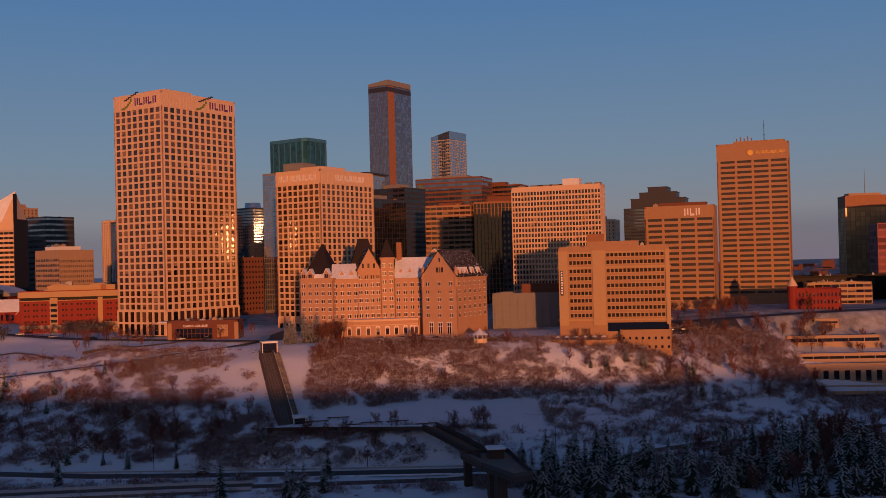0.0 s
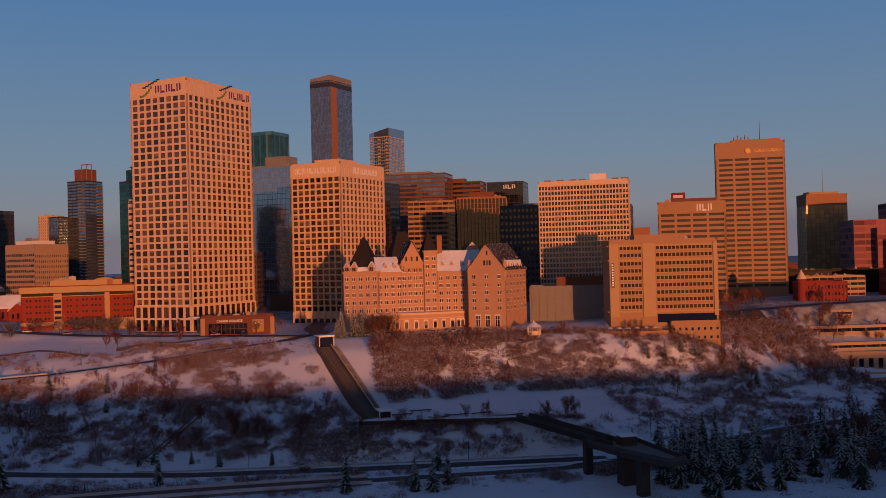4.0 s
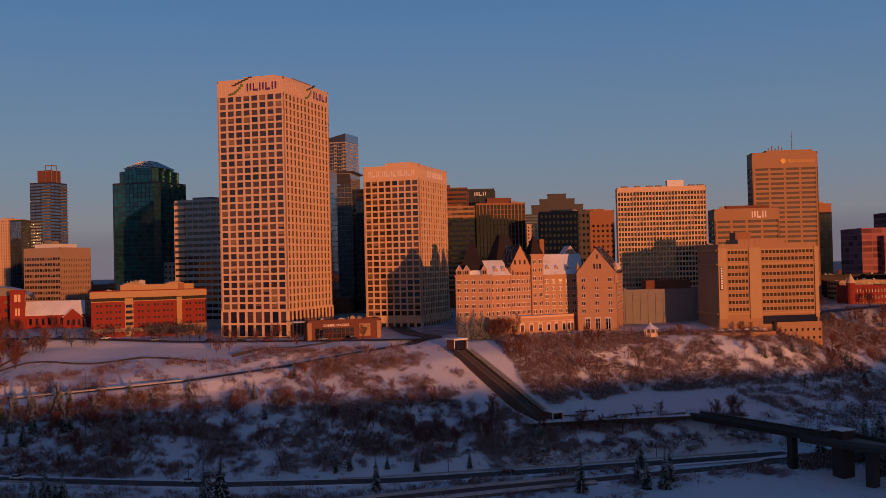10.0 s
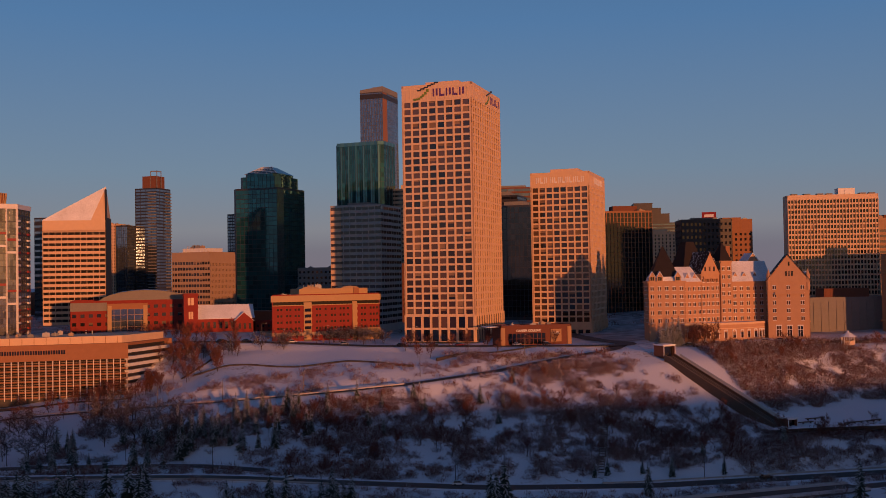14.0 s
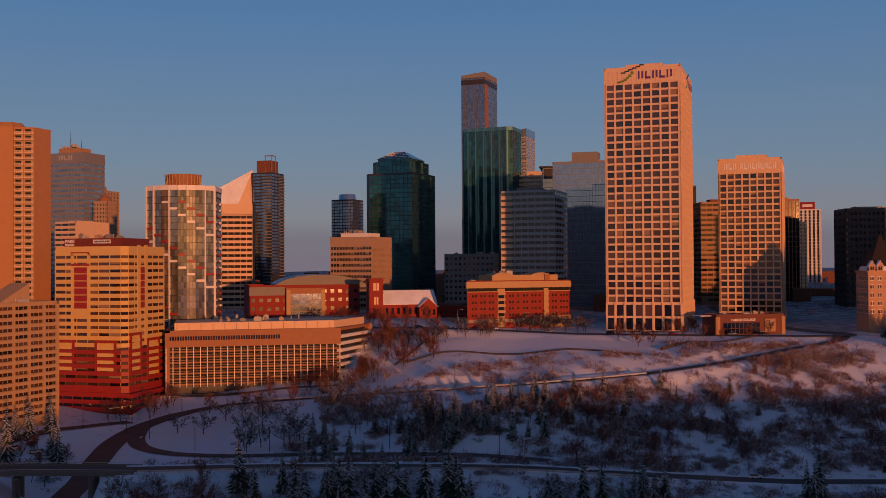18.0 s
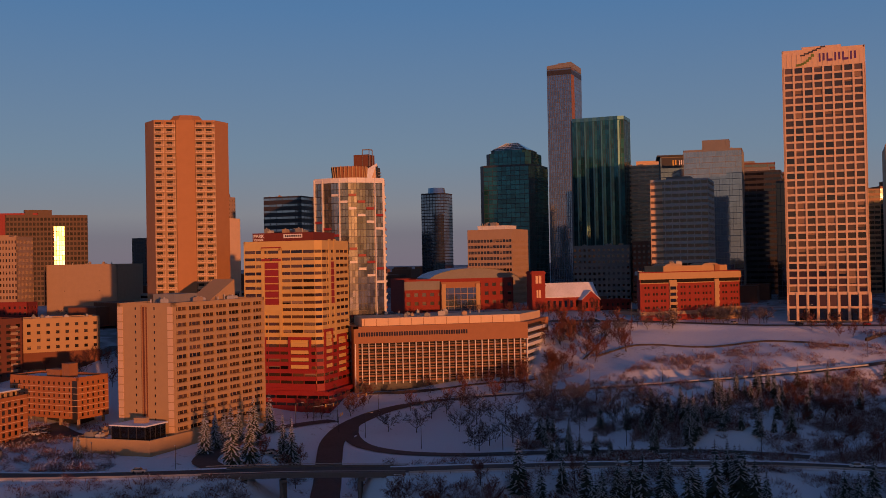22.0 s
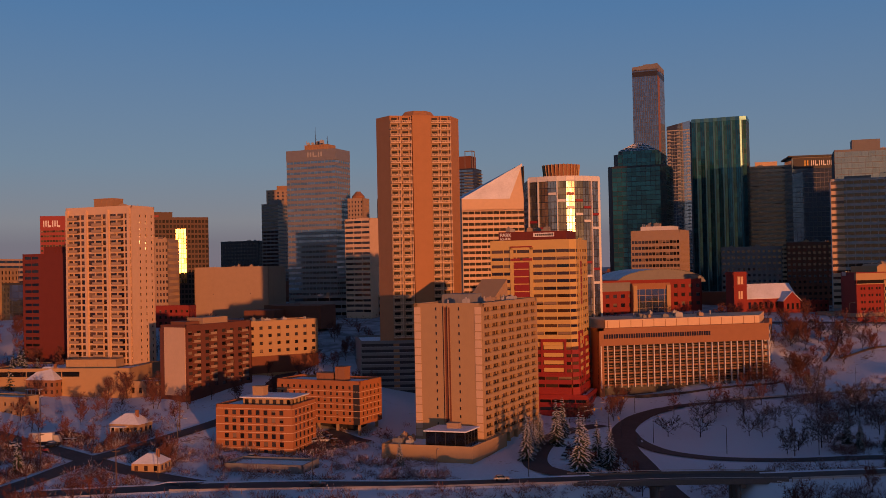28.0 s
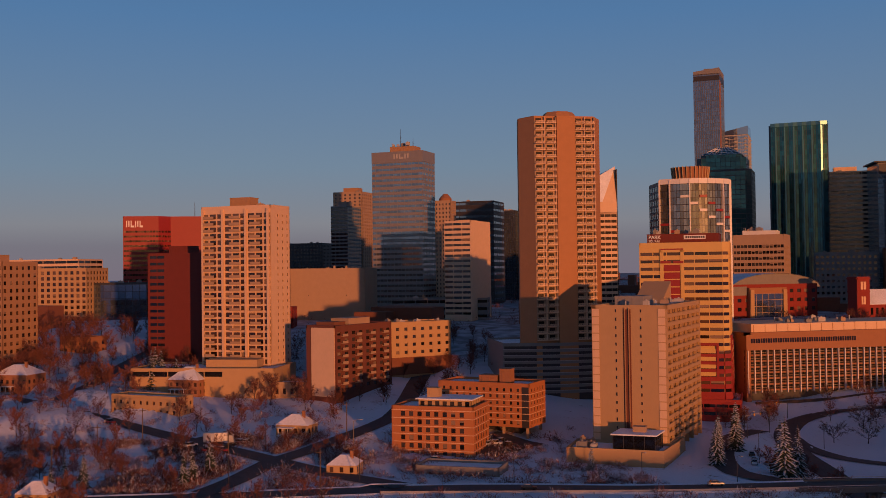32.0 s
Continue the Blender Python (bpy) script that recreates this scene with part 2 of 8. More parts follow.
def rect(w, d):
    return [(0, 0), (w, 0), (w, d), (0, d)]


def edges(pts):
    out = []
    for i, (x, y) in enumerate(pts):
        x2, y2 = pts[(i + 1) % len(pts)]
        L = math.hypot(x2 - x, y2 - y)
        d = ((x2 - x) / L, (y2 - y) / L)
        out.append(((x, y), d, (d[1], -d[0]), L))
    return out


def inset(pts, r):
    es, out = edges(pts), []
    for i in range(len(pts)):
        a, b = es[i - 1], es[i]
        n = Vector((a[2][0] + b[2][0], a[2][1] + b[2][1]))
        s = r / max(0.3, (1 + a[2][0] * b[2][0] + a[2][1] * b[2][1]))
        out.append((pts[i][0] - n.x * s, pts[i][1] - n.y * s))
    return out


PANES = {}
BLIND = mat("window_blind", (0.15, 0.10, 0.07), 0.8, vary=0.2, rnd=0.4)
blind_rnd = random.Random(404)


def pane_mesh(w, h, material):
    key = (round(w, 2), round(h, 2), material.name)
    if key not in PANES:
        g = Geo()
        g.box(-w / 2, w / 2, 0, 0.12, 0, h)
        PANES[key] = g.mesh("pane", material)
    return PANES[key]


class Panes:
    """Window panes of one building: the first ones as parts of their own, the rest as one mesh."""

    def __init__(self, owner, material, cap=120, name="window"):
        self.owner, self.material, self.cap, self.name, self.n, self.rest = owner, material, int(cap * 0.4), name, 0, Geo()
        self.blinds = Geo() if material in (GLASS, GLASSBR) and cap > 20 else None

    def add(self, e, u0, u1, v0, v1, n):
        if self.blinds is not None and blind_rnd.random() < 0.14:
            self.blinds.on(e, u0 + 0.04, u1 - 0.04, v1 - (v1 - v0) * blind_rnd.choice((0.25, 0.4, 0.55, 0.9)), v1 - 0.03, n - 0.05, n + 0.02)
        if self.n < self.cap:
            self.n += 1
            u = (u0 + u1) / 2
            ob = part(self.name, pane_mesh(u1 - u0, v1 - v0, self.material), self.material, self.owner)
            (ox, oy), (dx, dy), (nx, ny) = e[0], e[1], e[2]
            ob.matrix_local = Matrix.Translation((ox + dx * u + nx * n, oy + dy * u + ny * n, v0)) @ Matrix.Rotation(math.atan2(dy, dx), 4, "Z")
        else:
            self.rest.on(e, u0, u1, v0, v1, n - 0.12, n)

    def done(self):
        if self.blinds is not None and self.blinds.v:
            tagged(part("window_blinds", self.blinds, BLIND, self.owner), kind="stuff")
        if self.rest.v:
            tagged(part("joined_glazing", self.rest, self.material, self.owner), kind="stuff")


def grid_face(g, pn, e, v0, v1, cols, floors, fw=0.6, fh=0.6, r=0.5, u0=0.0, u1=None, low=0.5, ends=0.0, proud=0.0):
    """Piers and spandrels standing off the core, with a recessed pane in each cell."""
    L = e[3] if u1 is None else u1
    if ends:
        g.on(e, u0, u0 + ends, v0, v1, -r, 0)
        g.on(e, L - ends, L, v0, v1, -r, 0)
        u0, L = u0 + ends, L - ends
    cw, ch = (L - u0) / cols, (v1 - v0) / floors
    pw, ph = cw * (1 - fw), ch * (1 - fh)
    for i in range(cols + 1):
        a, b = u0 + i * cw - pw / 2, u0 + i * cw + pw / 2
        g.on(e, max(a, u0), min(b, L), v0, v1, -r, proud)
    for j in range(floors + 1):
        a, b = v0 + j * ch - ph * (1 - low), v0 + j * ch + ph * low
        for i in range(cols):
            g.on(e, u0 + i * cw + pw / 2, u0 + (i + 1) * cw - pw / 2, max(a, v0), min(b, v1), -r, -0.04)
    for j in range(floors):
        for i in range(cols):
            pn.add(e, u0 + i * cw + pw / 2, u0 + (i + 1) * cw - pw / 2, v0 + j * ch + ph * low, v0 + (j + 1) * ch - ph * (1 - low), -r + 0.14)


def band_face(g, pn, e, v0, v1, floors, fh=0.45, r=0.4, bays=4, u0=0.0, u1=None, ends=0.0, mull=0.15):
    """Spandrel bands with ribbon windows between, each ribbon cut into bays."""
    L = e[3] if u1 is None else u1
    if ends:
        g.on(e, u0, u0 + ends, v0, v1, -r, 0)
        g.on(e, L - ends, L, v0, v1, -r, 0)
        u0, L = u0 + ends, L - ends
    ch, cw = (v1 - v0) / floors, (L - u0) / bays
    for j in range(floors):
        g.on(e, u0, L, v0 + j * ch, v0 + (j + 1 - fh) * ch, -r, -0.03)
        for i in range(bays):
            g.on(e, max(u0, u0 + i * cw - mull), u0 + i * cw + mull, v0 + (j + 1 - fh) * ch, v0 + (j + 1) * ch, -r, -r + 0.3)
            pn.add(e, u0 + i * cw + mull, u0 + (i + 1) * cw - mull, v0 + (j + 1 - fh) * ch, v0 + (j + 1) * ch, -r + 0.14)


def curtain_face(g, pn, e, v0, v1, floors, bays, r=0.25, fin=0.12, line=0.25, u0=0.0, u1=None):
    """Flush glass panes between thin uprights and floor lines."""
    L = e[3] if u1 is None else u1
    ch, cw = (v1 - v0) / floors, (L - u0) / bays
    for i in range(bays + 1):
        g.on(e, max(u0, u0 + i * cw - fin), min(L, u0 + i * cw + fin), v0, v1, -r, 0.06)
    for j in range(floors + 1):
        g.on(e, u0, L, max(v0, v0 + j * ch - line / 2), min(v1, v0 + j * ch + line / 2), -r, 0.02)
    for j in range(floors):
        for i in range(bays):
            pn.add(e, u0 + i * cw + fin, u0 + (i + 1) * cw - fin, v0 + j * ch + line / 2, v0 + (j + 1) * ch - line / 2, -r + 0.2)


def core(ob, pts, h, wall, roof=None, r=0.5, par=0.9, z0=0.0, rim=None):
    """The solid body, a flat roof and a parapet round it."""
    g = Geo()
    g.prism(inset(pts, r), z0, h - 0.3)
    part("wall", g, wall, ob)
    g = Geo()
    g.prism(inset(pts, r), h - 0.3, h)
    part("roof", g, roof or GRAVEL, ob)
    g = Geo()
    for e in edges(pts):
        g.on(e, 0.0, e[3], h - 0.4, h + par, -r - 0.1, 0.0)
    part("parapet", g, rim or wall, ob)


def roof_box(ob, x, y, w, d, z, h, material, name="plant_room"):
    g = Geo()
    g.box(x, x + w, y, y + d, z, z + h)
    g.box(x - 0.15, x + w + 0.15, y - 0.15, y + d + 0.15, z + h, z + h + 0.25)
    for i in range(int(w // 2.5)):
        g.box(x + 1.0 + i * 2.5, x + 1.6 + i * 2.5, y - 0.12, y, z + 0.8, z + h - 0.6)
    return part(name, g, material, ob)


# ---- ground: river valley, bank and city plateau as one sheet ----
BANK = [
    (-1400, [(250, -34), (450, -27), (560, -20), (700, -8), (850, 2), (1100, 4)]),
    (-800, [(250, -34), (440, -28), (520, -24), (600, -18), (700, -8), (820, 2), (1100, 4)]),
    (-660, [(250, -36), (420, -31), (470, -28), (515, -24.5), (540, -17), (570, -14), (640, -14), (720, -6), (820, 2), (1100, 4)]),
    (-600, [(250, -36), (420, -31), (470, -28), (515, -24.5), (570, -20), (640, -15), (720, -4), (820, 2), (1100, 4)]),
    (-500, [(250, -40), (400, -34), (415, -28), (440, -29), (470, -29.5), (505, -27), (560, -19), (610, -11), (700, -3), (820, 2), (1100, 4)]),
    (-440, [(250, -42), (390, -38), (402, -33), (420, -32), (440, -31), (480, -28.5), (520, -27.5), (560, -26), (610, -16), (680, -4), (820, 3), (1100, 4)]),
    (-418, [(250, -42), (380, -41), (440, -38), (470, -34.5), (500, -32), (525, -30), (552, -27), (600, -14), (680, -2), (820, 3), (1100, 4)]),
    (-385, [(250, -42), (385, -36), (396, -30), (416, -29.5), (430, -34), (480, -33.5), (500, -32.5), (525, -30), (550, -24), (575, -23), (610, -6), (640, 2), (1100, 4)]),
    (-320, [(250, -42), (365, -40), (394, -32), (412, -31), (430, -34), (470, -31), (505, -24), (535, -22.5), (552, -20), (590, -2), (625, 5), (1100, 4)]),
    (-260, [(250, -42), (355, -41), (388, -35), (402, -33.5), (420, -31), (440, -26), (470, -19), (500, -15), (515, -11), (560, -3), (600, 2), (640, 5), (1100, 4)]),
    (-200, [(250, -42), (345, -41.5), (380, -38.5), (395, -37), (410, -33), (438, -27), (470, -15), (497, -7.5), (530, -3), (555, -0.5), (1100, 3)]),
    (-130, [(250, -43), (345, -42), (388, -40), (402, -34), (422, -27), (464, -10.5), (490, -3), (515, -0.8), (1100, 3)]),
    (-70, [(250, -43), (335, -42), (378, -40), (394, -32), (410, -28), (425, -25), (465, -6), (485, -1.5), (510, -0.3), (1100, 3)]),
    (0, [(250, -43), (320, -42), (378, -40), (398, -29), (438, -27), (452, -24), (474, -5), (488, -1.2), (505, 0), (1100, 4)]),
    (70, [(250, -43), (310, -42), (380, -36), (420, -29), (443, -26), (454, -16), (464, -6), (474, -2), (500, 1), (560, 4), (1100, 6)]),
    (150, [(250, -42), (300, -41), (400, -34), (440, -31), (465, -24), (490, -12), (520, -1), (560, 5), (1100, 8)]),
    (163, [(250, -42), (300, -41), (400, -34), (440, -31), (465, -24), (490, -12), (520, -1), (560, 5), (1100, 8)]),
    (176, [(250, -42), (300, -41), (400, -34), (440, -31.5), (468, -31), (496, -28), (499, -19.5), (503, -18.5), (506, -15), (517, -12), (520, -8), (531, -4), (534, 0.8), (560, 4.8), (1100, 8)]),
    (300, [(250, -42), (300, -41), (400, -34), (440, -31.5), (468, -31), (496, -28), (499, -19.5), (503, -18.5), (506, -15), (517, -12), (520, -8), (531, -4), (534, 0.8), (560, 4.8), (1100, 8)]),
    (900, [(250, -42), (420, -35), (480, -28), (530, -4), (580, 5), (1100, 8)]),
]

# roads: label, width, line of (x, y, z); the ground is levelled along them
ROADS = [
    ("valley road with cleared wheel tracks and snowy edges", 9.0, [(-1000, 470, -27), (-700, 452, -27), (-600, 447, -28), (-540, 442, -28.3), (-490, 426, -28.0), (-446, 417, -27.6)]),
    ("valley road with cleared wheel tracks and snowy edges", 9.0, [(-398, 408, -28.2), (-346, 405, -29.3), (-285, 401, -31.8), (-240, 393, -34.8), (-190, 384, -38.0), (-130, 379, -40.2), (-60, 376, -40.5), (20, 374, -40.5)]),
    ("lower valley road between snow banks", 7.5, [(-420, 352, -41.5), (-300, 354, -41.6), (-190, 351, -41.4), (-130, 352, -40.6), (-60, 359, -41.0), (0, 364, -41.4), (40, 372, -40.6), (80, 382, -36), (120, 392, -34.5), (180, 408, -33.5), (300, 430, -34), (600, 440, -34)]),
    ("curving snow-edged ramp road passing under the bridge", 9.0, [(-418, 380, -40.5), (-417, 415, -38.5), (-414, 440, -37.6), (-411, 465, -34.8), (-407, 490, -32.6), (-398, 512, -30.5), (-384, 528, -28.6), (-372, 532, -27)]),
    ("cleared road climbing along the bank", 6.6, [(-372, 532, -27), (-362, 533, -26), (-320, 522, -22.8), (-280, 500, -18.8), (-240, 481, -15), (-200, 476, -12.2), (-160, 480, -8.6), (-125, 487, -4.5), (-100, 493, -2.2), (-88, 505, -0.8)]),
    ("inner loop road round a snowy park", 6.5, [(-398, 512, -30.5), (-400, 495, -32.4), (-397, 478, -33.4), (-386, 463, -33.6), (-366, 452, -33.4), (-340, 446, -33.0), (-312, 440, -33.2), (-285, 428, -32.6), (-262, 412, -32.8)]),
    ("street climbing past the tower blocks", 8.0, [(-446, 424, -28.5), (-452, 446, -29.4), (-446, 468, -29.0), (-432, 492, -28.2), (-416, 512, -29.6), (-404, 520, -30)]),
    ("residential street dark with slush", 8.0, [(-700, 545, -21.5), (-676, 585, -19.5), (-660, 640, -17.0), (-648, 705, -12), (-625, 800, -4), (-600, 900, 2)]),
    ("residential street dark with slush", 8.0, [(-690, 620, -18.5), (-660, 585, -20.4), (-620, 528, -23.4), (-596, 497, -25), (-572, 466, -26.8), (-552, 447, -28)]),
    ("residential street dark with slush", 8.0, [(-640, 420, -30), (-604, 455, -27.5), (-587, 482, -25.8), (-572, 500, -25), (-540, 545, -22.5), (-520, 600, -15), (-500, 660, -8)]),
    ("riverside avenue on the plateau", 10.0, [(-350, 612, -1), (-300, 600, 1.6), (-250, 580, 1.2), (-200, 552, -0.6), (-150, 530, -0.9), (-88, 505, -0.8), (-86, 545, -0.4), (-80, 600, 0), (-60, 660, 1), (-20, 760, 2)]),
    ("plateau street behind the bank edge", 11.0, [(96, 530, 1.2), (140, 532, 2.4), (190, 540, 4.0), (260, 552, 5.0), (420, 575, 5.0)]),
]
SEGS = [(p, q, w / 2) for _, w, line in ROADS for p, q in zip(line, line[1:])]


def on_road(x, y, z):
    """The height with the roads levelled in, and how far the nearest road's edge is."""
    best, near = 0.0, 99.0
    zz = z
    for (ax, ay, az), (bx, by, bz), hw in SEGS:
        if x < min(ax, bx) - 14 or x > max(ax, bx) + 14 or y < min(ay, by) - 14 or y > max(ay, by) + 14:
            continue
        L2 = (bx - ax) ** 2 + (by - ay) ** 2
        t = min(1.0, max(0.0, ((x - ax) * (bx - ax) + (y - ay) * (by - ay)) / L2))
        d = math.hypot(x - ax - t * (bx - ax), y - ay - t * (by - ay)) - hw
        near = min(near, d)
        k = 1.0 if d < 1.0 else max(0.0, 1 - (d - 1.0) / 7.0)
        k = k * k * (3 - 2 * k)
        if k > best:
            best = k
            zz = az + (bz - az) * t
    return z + (zz - z) * best, near



def ridge(x):
    """Height of the bank on the far side of the river, behind the camera."""
    k = 1 / (1 + math.exp(-(x + 292) / 42.0))
    return -9.5 + 11.0 * k


def ground_z(x, y, rough=True):
    if y < 250:
        t = min(1.0, max(0.0, (250 - y) / 380.0))
        base = -42.5
        up = min(1.0, max(0.0, (-120 - y) / 110.0))
        z = base + (ridge(x) - base) * up * up * (3 - 2 * up)
        return z
    i = 0
    while i < len(BANK) - 2 and x > BANK[i + 1][0]:
        i += 1
    (xa, A), (xb, B) = BANK[i], BANK[i + 1]
    t = min(1.0, max(0.0, (x - xa) / (xb - xa)))
    t = t * t * (3 - 2 * t)
    za = np.interp(y, [p[0] for p in A], [p[1] for p in A])
    zb = np.interp(y, [p[0] for p in B], [p[1] for p in B])
    z = za + (zb - za) * t
    if rough and y < 640:
        z += 0.7 * noise.noise((x * 0.035, y * 0.035, 0)) + 0.3 * noise.noise((x * 0.12, y * 0.12, 5))
    if rough and y < 920:
        z = on_road(x, y, z)[0]
    return float(z)


def lines(stops):
    out = []
    for a, b, s in stops:
        n = max(1, round((b - a) / s))
        out += [a + (b - a) * i / n for i in range(n)]
    return out + [stops[-1][1]]


gx = lines([(-6000, -1400, 600), (-1400, -800, 60), (-800, -700, 10), (-700, 260, 4.0), (260, 420, 10), (420, 1200, 80), (1200, 6000, 600)])
gy = lines([(-3000, -400, 400), (-400, 240, 20), (240, 320, 8), (320, 620, 3.0), (620, 760, 8), (760, 1200, 40), (1200, 6000, 400)])
gv = [(x, y, ground_z(x, y)) for y in gy for x in gx]
gw = len(gx)
gf = [(j * gw + i, j * gw + i + 1, (j + 1) * gw + i + 1, (j + 1) * gw + i) for j in range(len(gy) - 1) for i in range(gw - 1)]


def ground_material():
    m = bpy.data.materials.new("snow_and_scrub")
    m.use_nodes = True
    n, l = m.node_tree.nodes, m.node_tree.links
    b = n["Principled BSDF"]
    b.inputs["Roughness"].default_value = 0.9
    b.inputs["Specular IOR Level"].default_value = 0.2
    tc = n.new("ShaderNodeTexCoord")

    def nz(scale, detail=5):
        t = n.new("ShaderNodeTexNoise")
        t.inputs["Scale"].default_value = scale
        t.inputs["Detail"].default_value = detail
        l.new(tc.outputs["Object"], t.inputs["Vector"])
        return t
    big, mid, fine = nz(0.02), nz(0.12), nz(0.9)
    s = n.new("ShaderNodeMath")
    l.new(big.outputs["Fac"], s.inputs[0])
    l.new(mid.outputs["Fac"], s.inputs[1])
    s2 = n.new("ShaderNodeMath")
    l.new(s.outputs[0], s2.inputs[0])
    l.new(fine.outputs["Fac"], s2.inputs[1])
    ramp = n.new("ShaderNodeMapRange")
    ramp.inputs["From Min"].default_value = 1.72
    ramp.inputs["From Max"].default_value = 2.0
    lit, more = n.new("ShaderNodeAttribute"), n.new("ShaderNodeMath")
    lit.attribute_name = "litter"
    more.operation = "MULTIPLY_ADD"
    more.inputs[1].default_value = 0.15
    l.new(lit.outputs["Fac"], more.inputs[0])
    l.new(s2.outputs[0], more.inputs[2])
    l.new(more.outputs[0], ramp.inputs["Value"])
    mix = n.new("ShaderNodeMix")
    mix.data_type = "RGBA"
    mix.inputs[6].default_value = (0.66, 0.70, 0.78, 1)
    mix.inputs[7].default_value = (0.16, 0.11, 0.08, 1)
    l.new(ramp.outputs[0], mix.inputs[0])
    sep = n.new("ShaderNodeSeparateXYZ")
    l.new(tc.outputs["Object"], sep.inputs[0])
    # city ground greyed: trampled asphalt, plus street shade put into the colour
    city = n.new("ShaderNodeMapRange")
    city.inputs["From Min"].default_value, city.inputs["From Max"].default_value = 596, 640
    city.inputs["To Max"].default_value = 0.85
    l.new(sep.outputs["Y"], city.inputs["Value"])
    east, plaza, town = n.new("ShaderNodeMapRange"), n.new("ShaderNodeMapRange"), n.new("ShaderNodeMath")
    east.inputs["From Min"].default_value, east.inputs["From Max"].default_value = -105, -85
    plaza.inputs["From Min"].default_value, plaza.inputs["From Max"].default_value = 503, 520
    plaza.inputs["To Max"].default_value = 0.8
    l.new(sep.outputs["X"], east.inputs["Value"])
    l.new(sep.outputs["Y"], plaza.inputs["Value"])
    town.operation = "MULTIPLY"
    l.new(east.outputs[0], town.inputs[0])
    l.new(plaza.outputs[0], town.inputs[1])
    most = n.new("ShaderNodeMath")
    most.operation = "MAXIMUM"
    l.new(town.outputs[0], most.inputs[0])
    l.new(city.outputs[0], most.inputs[1])
    west = n.new("ShaderNodeMapRange")
    west.inputs["From Min"].default_value, west.inputs["From Max"].default_value = -600, -540
    west.inputs["To Min"].default_value = 0.25
    l.new(sep.outputs["X"], west.inputs["Value"])
    mix2 = n.new("ShaderNodeMix")
    mix2.data_type = "RGBA"
    mix2.inputs[7].default_value = (0.11, 0.10, 0.10, 1)
    wear_shade = n.new("ShaderNodeMath")
    wear_shade.operation = "MULTIPLY"
    l.new(most.outputs[0], wear_shade.inputs[0])
    patch = n.new("ShaderNodeMapRange")
    patch.inputs["From Min"].default_value, patch.inputs["From Max"].default_value = 0.35, 0.6
    patch.inputs["To Min"].default_value = 0.55
    l.new(mid.outputs["Fac"], patch.inputs["Value"])
    both = n.new("ShaderNodeMath")
    both.operation = "MULTIPLY"
    l.new(patch.outputs[0], both.inputs[0])
    l.new(west.outputs[0], both.inputs[1])
    l.new(both.outputs[0], wear_shade.inputs[1])
    l.new(wear_shade.outputs[0], mix2.inputs[0])
    l.new(mix.outputs[2], mix2.inputs[6])
    l.new(mix2.outputs[2], b.inputs["Base Color"])
    bp = n.new("ShaderNodeBump")
    bp.inputs["Strength"].default_value = 0.5
    bp.inputs["Distance"].default_value = 0.4
    l.new(fine.outputs["Fac"], bp.inputs["Height"])
    l.new(bp.outputs[0], b.inputs["Normal"])
    return m


GROUND = ground_material()
gme = bpy.data.meshes.new("ground")
gme.from_pydata(gv, [], gf)
gme.materials.append(GROUND)
gme.polygons.foreach_set("use_smooth", [True] * len(gf))
tagged(new("ground", gme), "snow-covered river bank and city ground with brown scrub patches", "ground", kind="structure")


# ---- buildings ----
OPEN = "open"


def block(name, label, x, y, a, w, d, base, h, wall, faces, glass=GLASS, cap=100, r=0.45, roof=None, par=0.9, pts=None, skirt=4.0, trim=None, category="office tower"):
    """A building on a footprint (front edge first, then round to the right, back and left); each face: a way of building it."""
    ob = thing(name, label, category, x, y, base, a)
    pts = pts or rect(w, d)
    core(ob, pts, h, DARK if r > 0.3 and glass is not GLASS else wall, roof, r, par, -skirt, trim or wall)
    es = edges(pts)
    pn = Panes(ob, glass, cap)
    order = [i for i in range(len(es)) if i < len(faces)]
    for i in range(len(es)):
        g = Geo()
        f = faces[i] if i < len(faces) else None
        e = es[i]
        if f is OPEN:
            continue
        if f is None:
            g.on(e, 0, e[3], -skirt, h - 0.4, -r, -0.02)
        else:
            kind, kw = f[0], dict(f[1])
            v0, v1 = kw.pop("v0", 0.0), kw.pop("v1", h - 0.4)
            if v0 > -skirt:
                g.on(e, 0, e[3], -skirt, v0, -r, -0.02)
            if v1 < h - 0.4:
                g.on(e, 0, e[3], v1, h - 0.4, -r, -0.02)
            if kw.get("u0", 0) > 0.05:
                g.on(e, 0, kw["u0"], v0, v1, -r, -0.02)
            if kw.get("u1", e[3]) < e[3] - 0.05:
                g.on(e, kw["u1"], e[3], v0, v1, -r, -0.02)
            kind(g, pn, e, v0, v1, **kw)
        part("facade", g, trim or wall, ob)
    pn.done()
    ob["top"] = h
    return ob


def off(p, a, u, v):
    c, s = math.cos(radians(a)), math.sin(radians(a))
    return (p[0] + u * c - v * s, p[1] + u * s + v * c)


def lettering(ob, e, text, u, v, size, material, n=0.15, name="sign"):
    """Raised letters from the built-in font on a wall line."""
    cu = bpy.data.curves.new(name, "FONT")
    cu.body, cu.size, cu.extrude, cu.align_x = text, size, 0.12, "LEFT"
    cu.offset = 0.02 * size
    tmp = bpy.data.objects.new(name, cu)
    me = bpy.data.meshes.new_from_object(tmp)
    bpy.data.objects.remove(tmp)
    me.materials.clear()
    me.materials.append(material)
    o = part(name, me, material, ob)
    (ox, oy), (dx, dy), (nx, ny) = e[0], e[1], e[2]
    o.matrix_local = Matrix.Translation((ox + dx * u + nx * n, oy + dy * u + ny * n, v)) @ Matrix.Rotation(math.atan2(dy, dx), 4, "Z") @ Matrix.Rotation(radians(90), 4, "X")
    return o


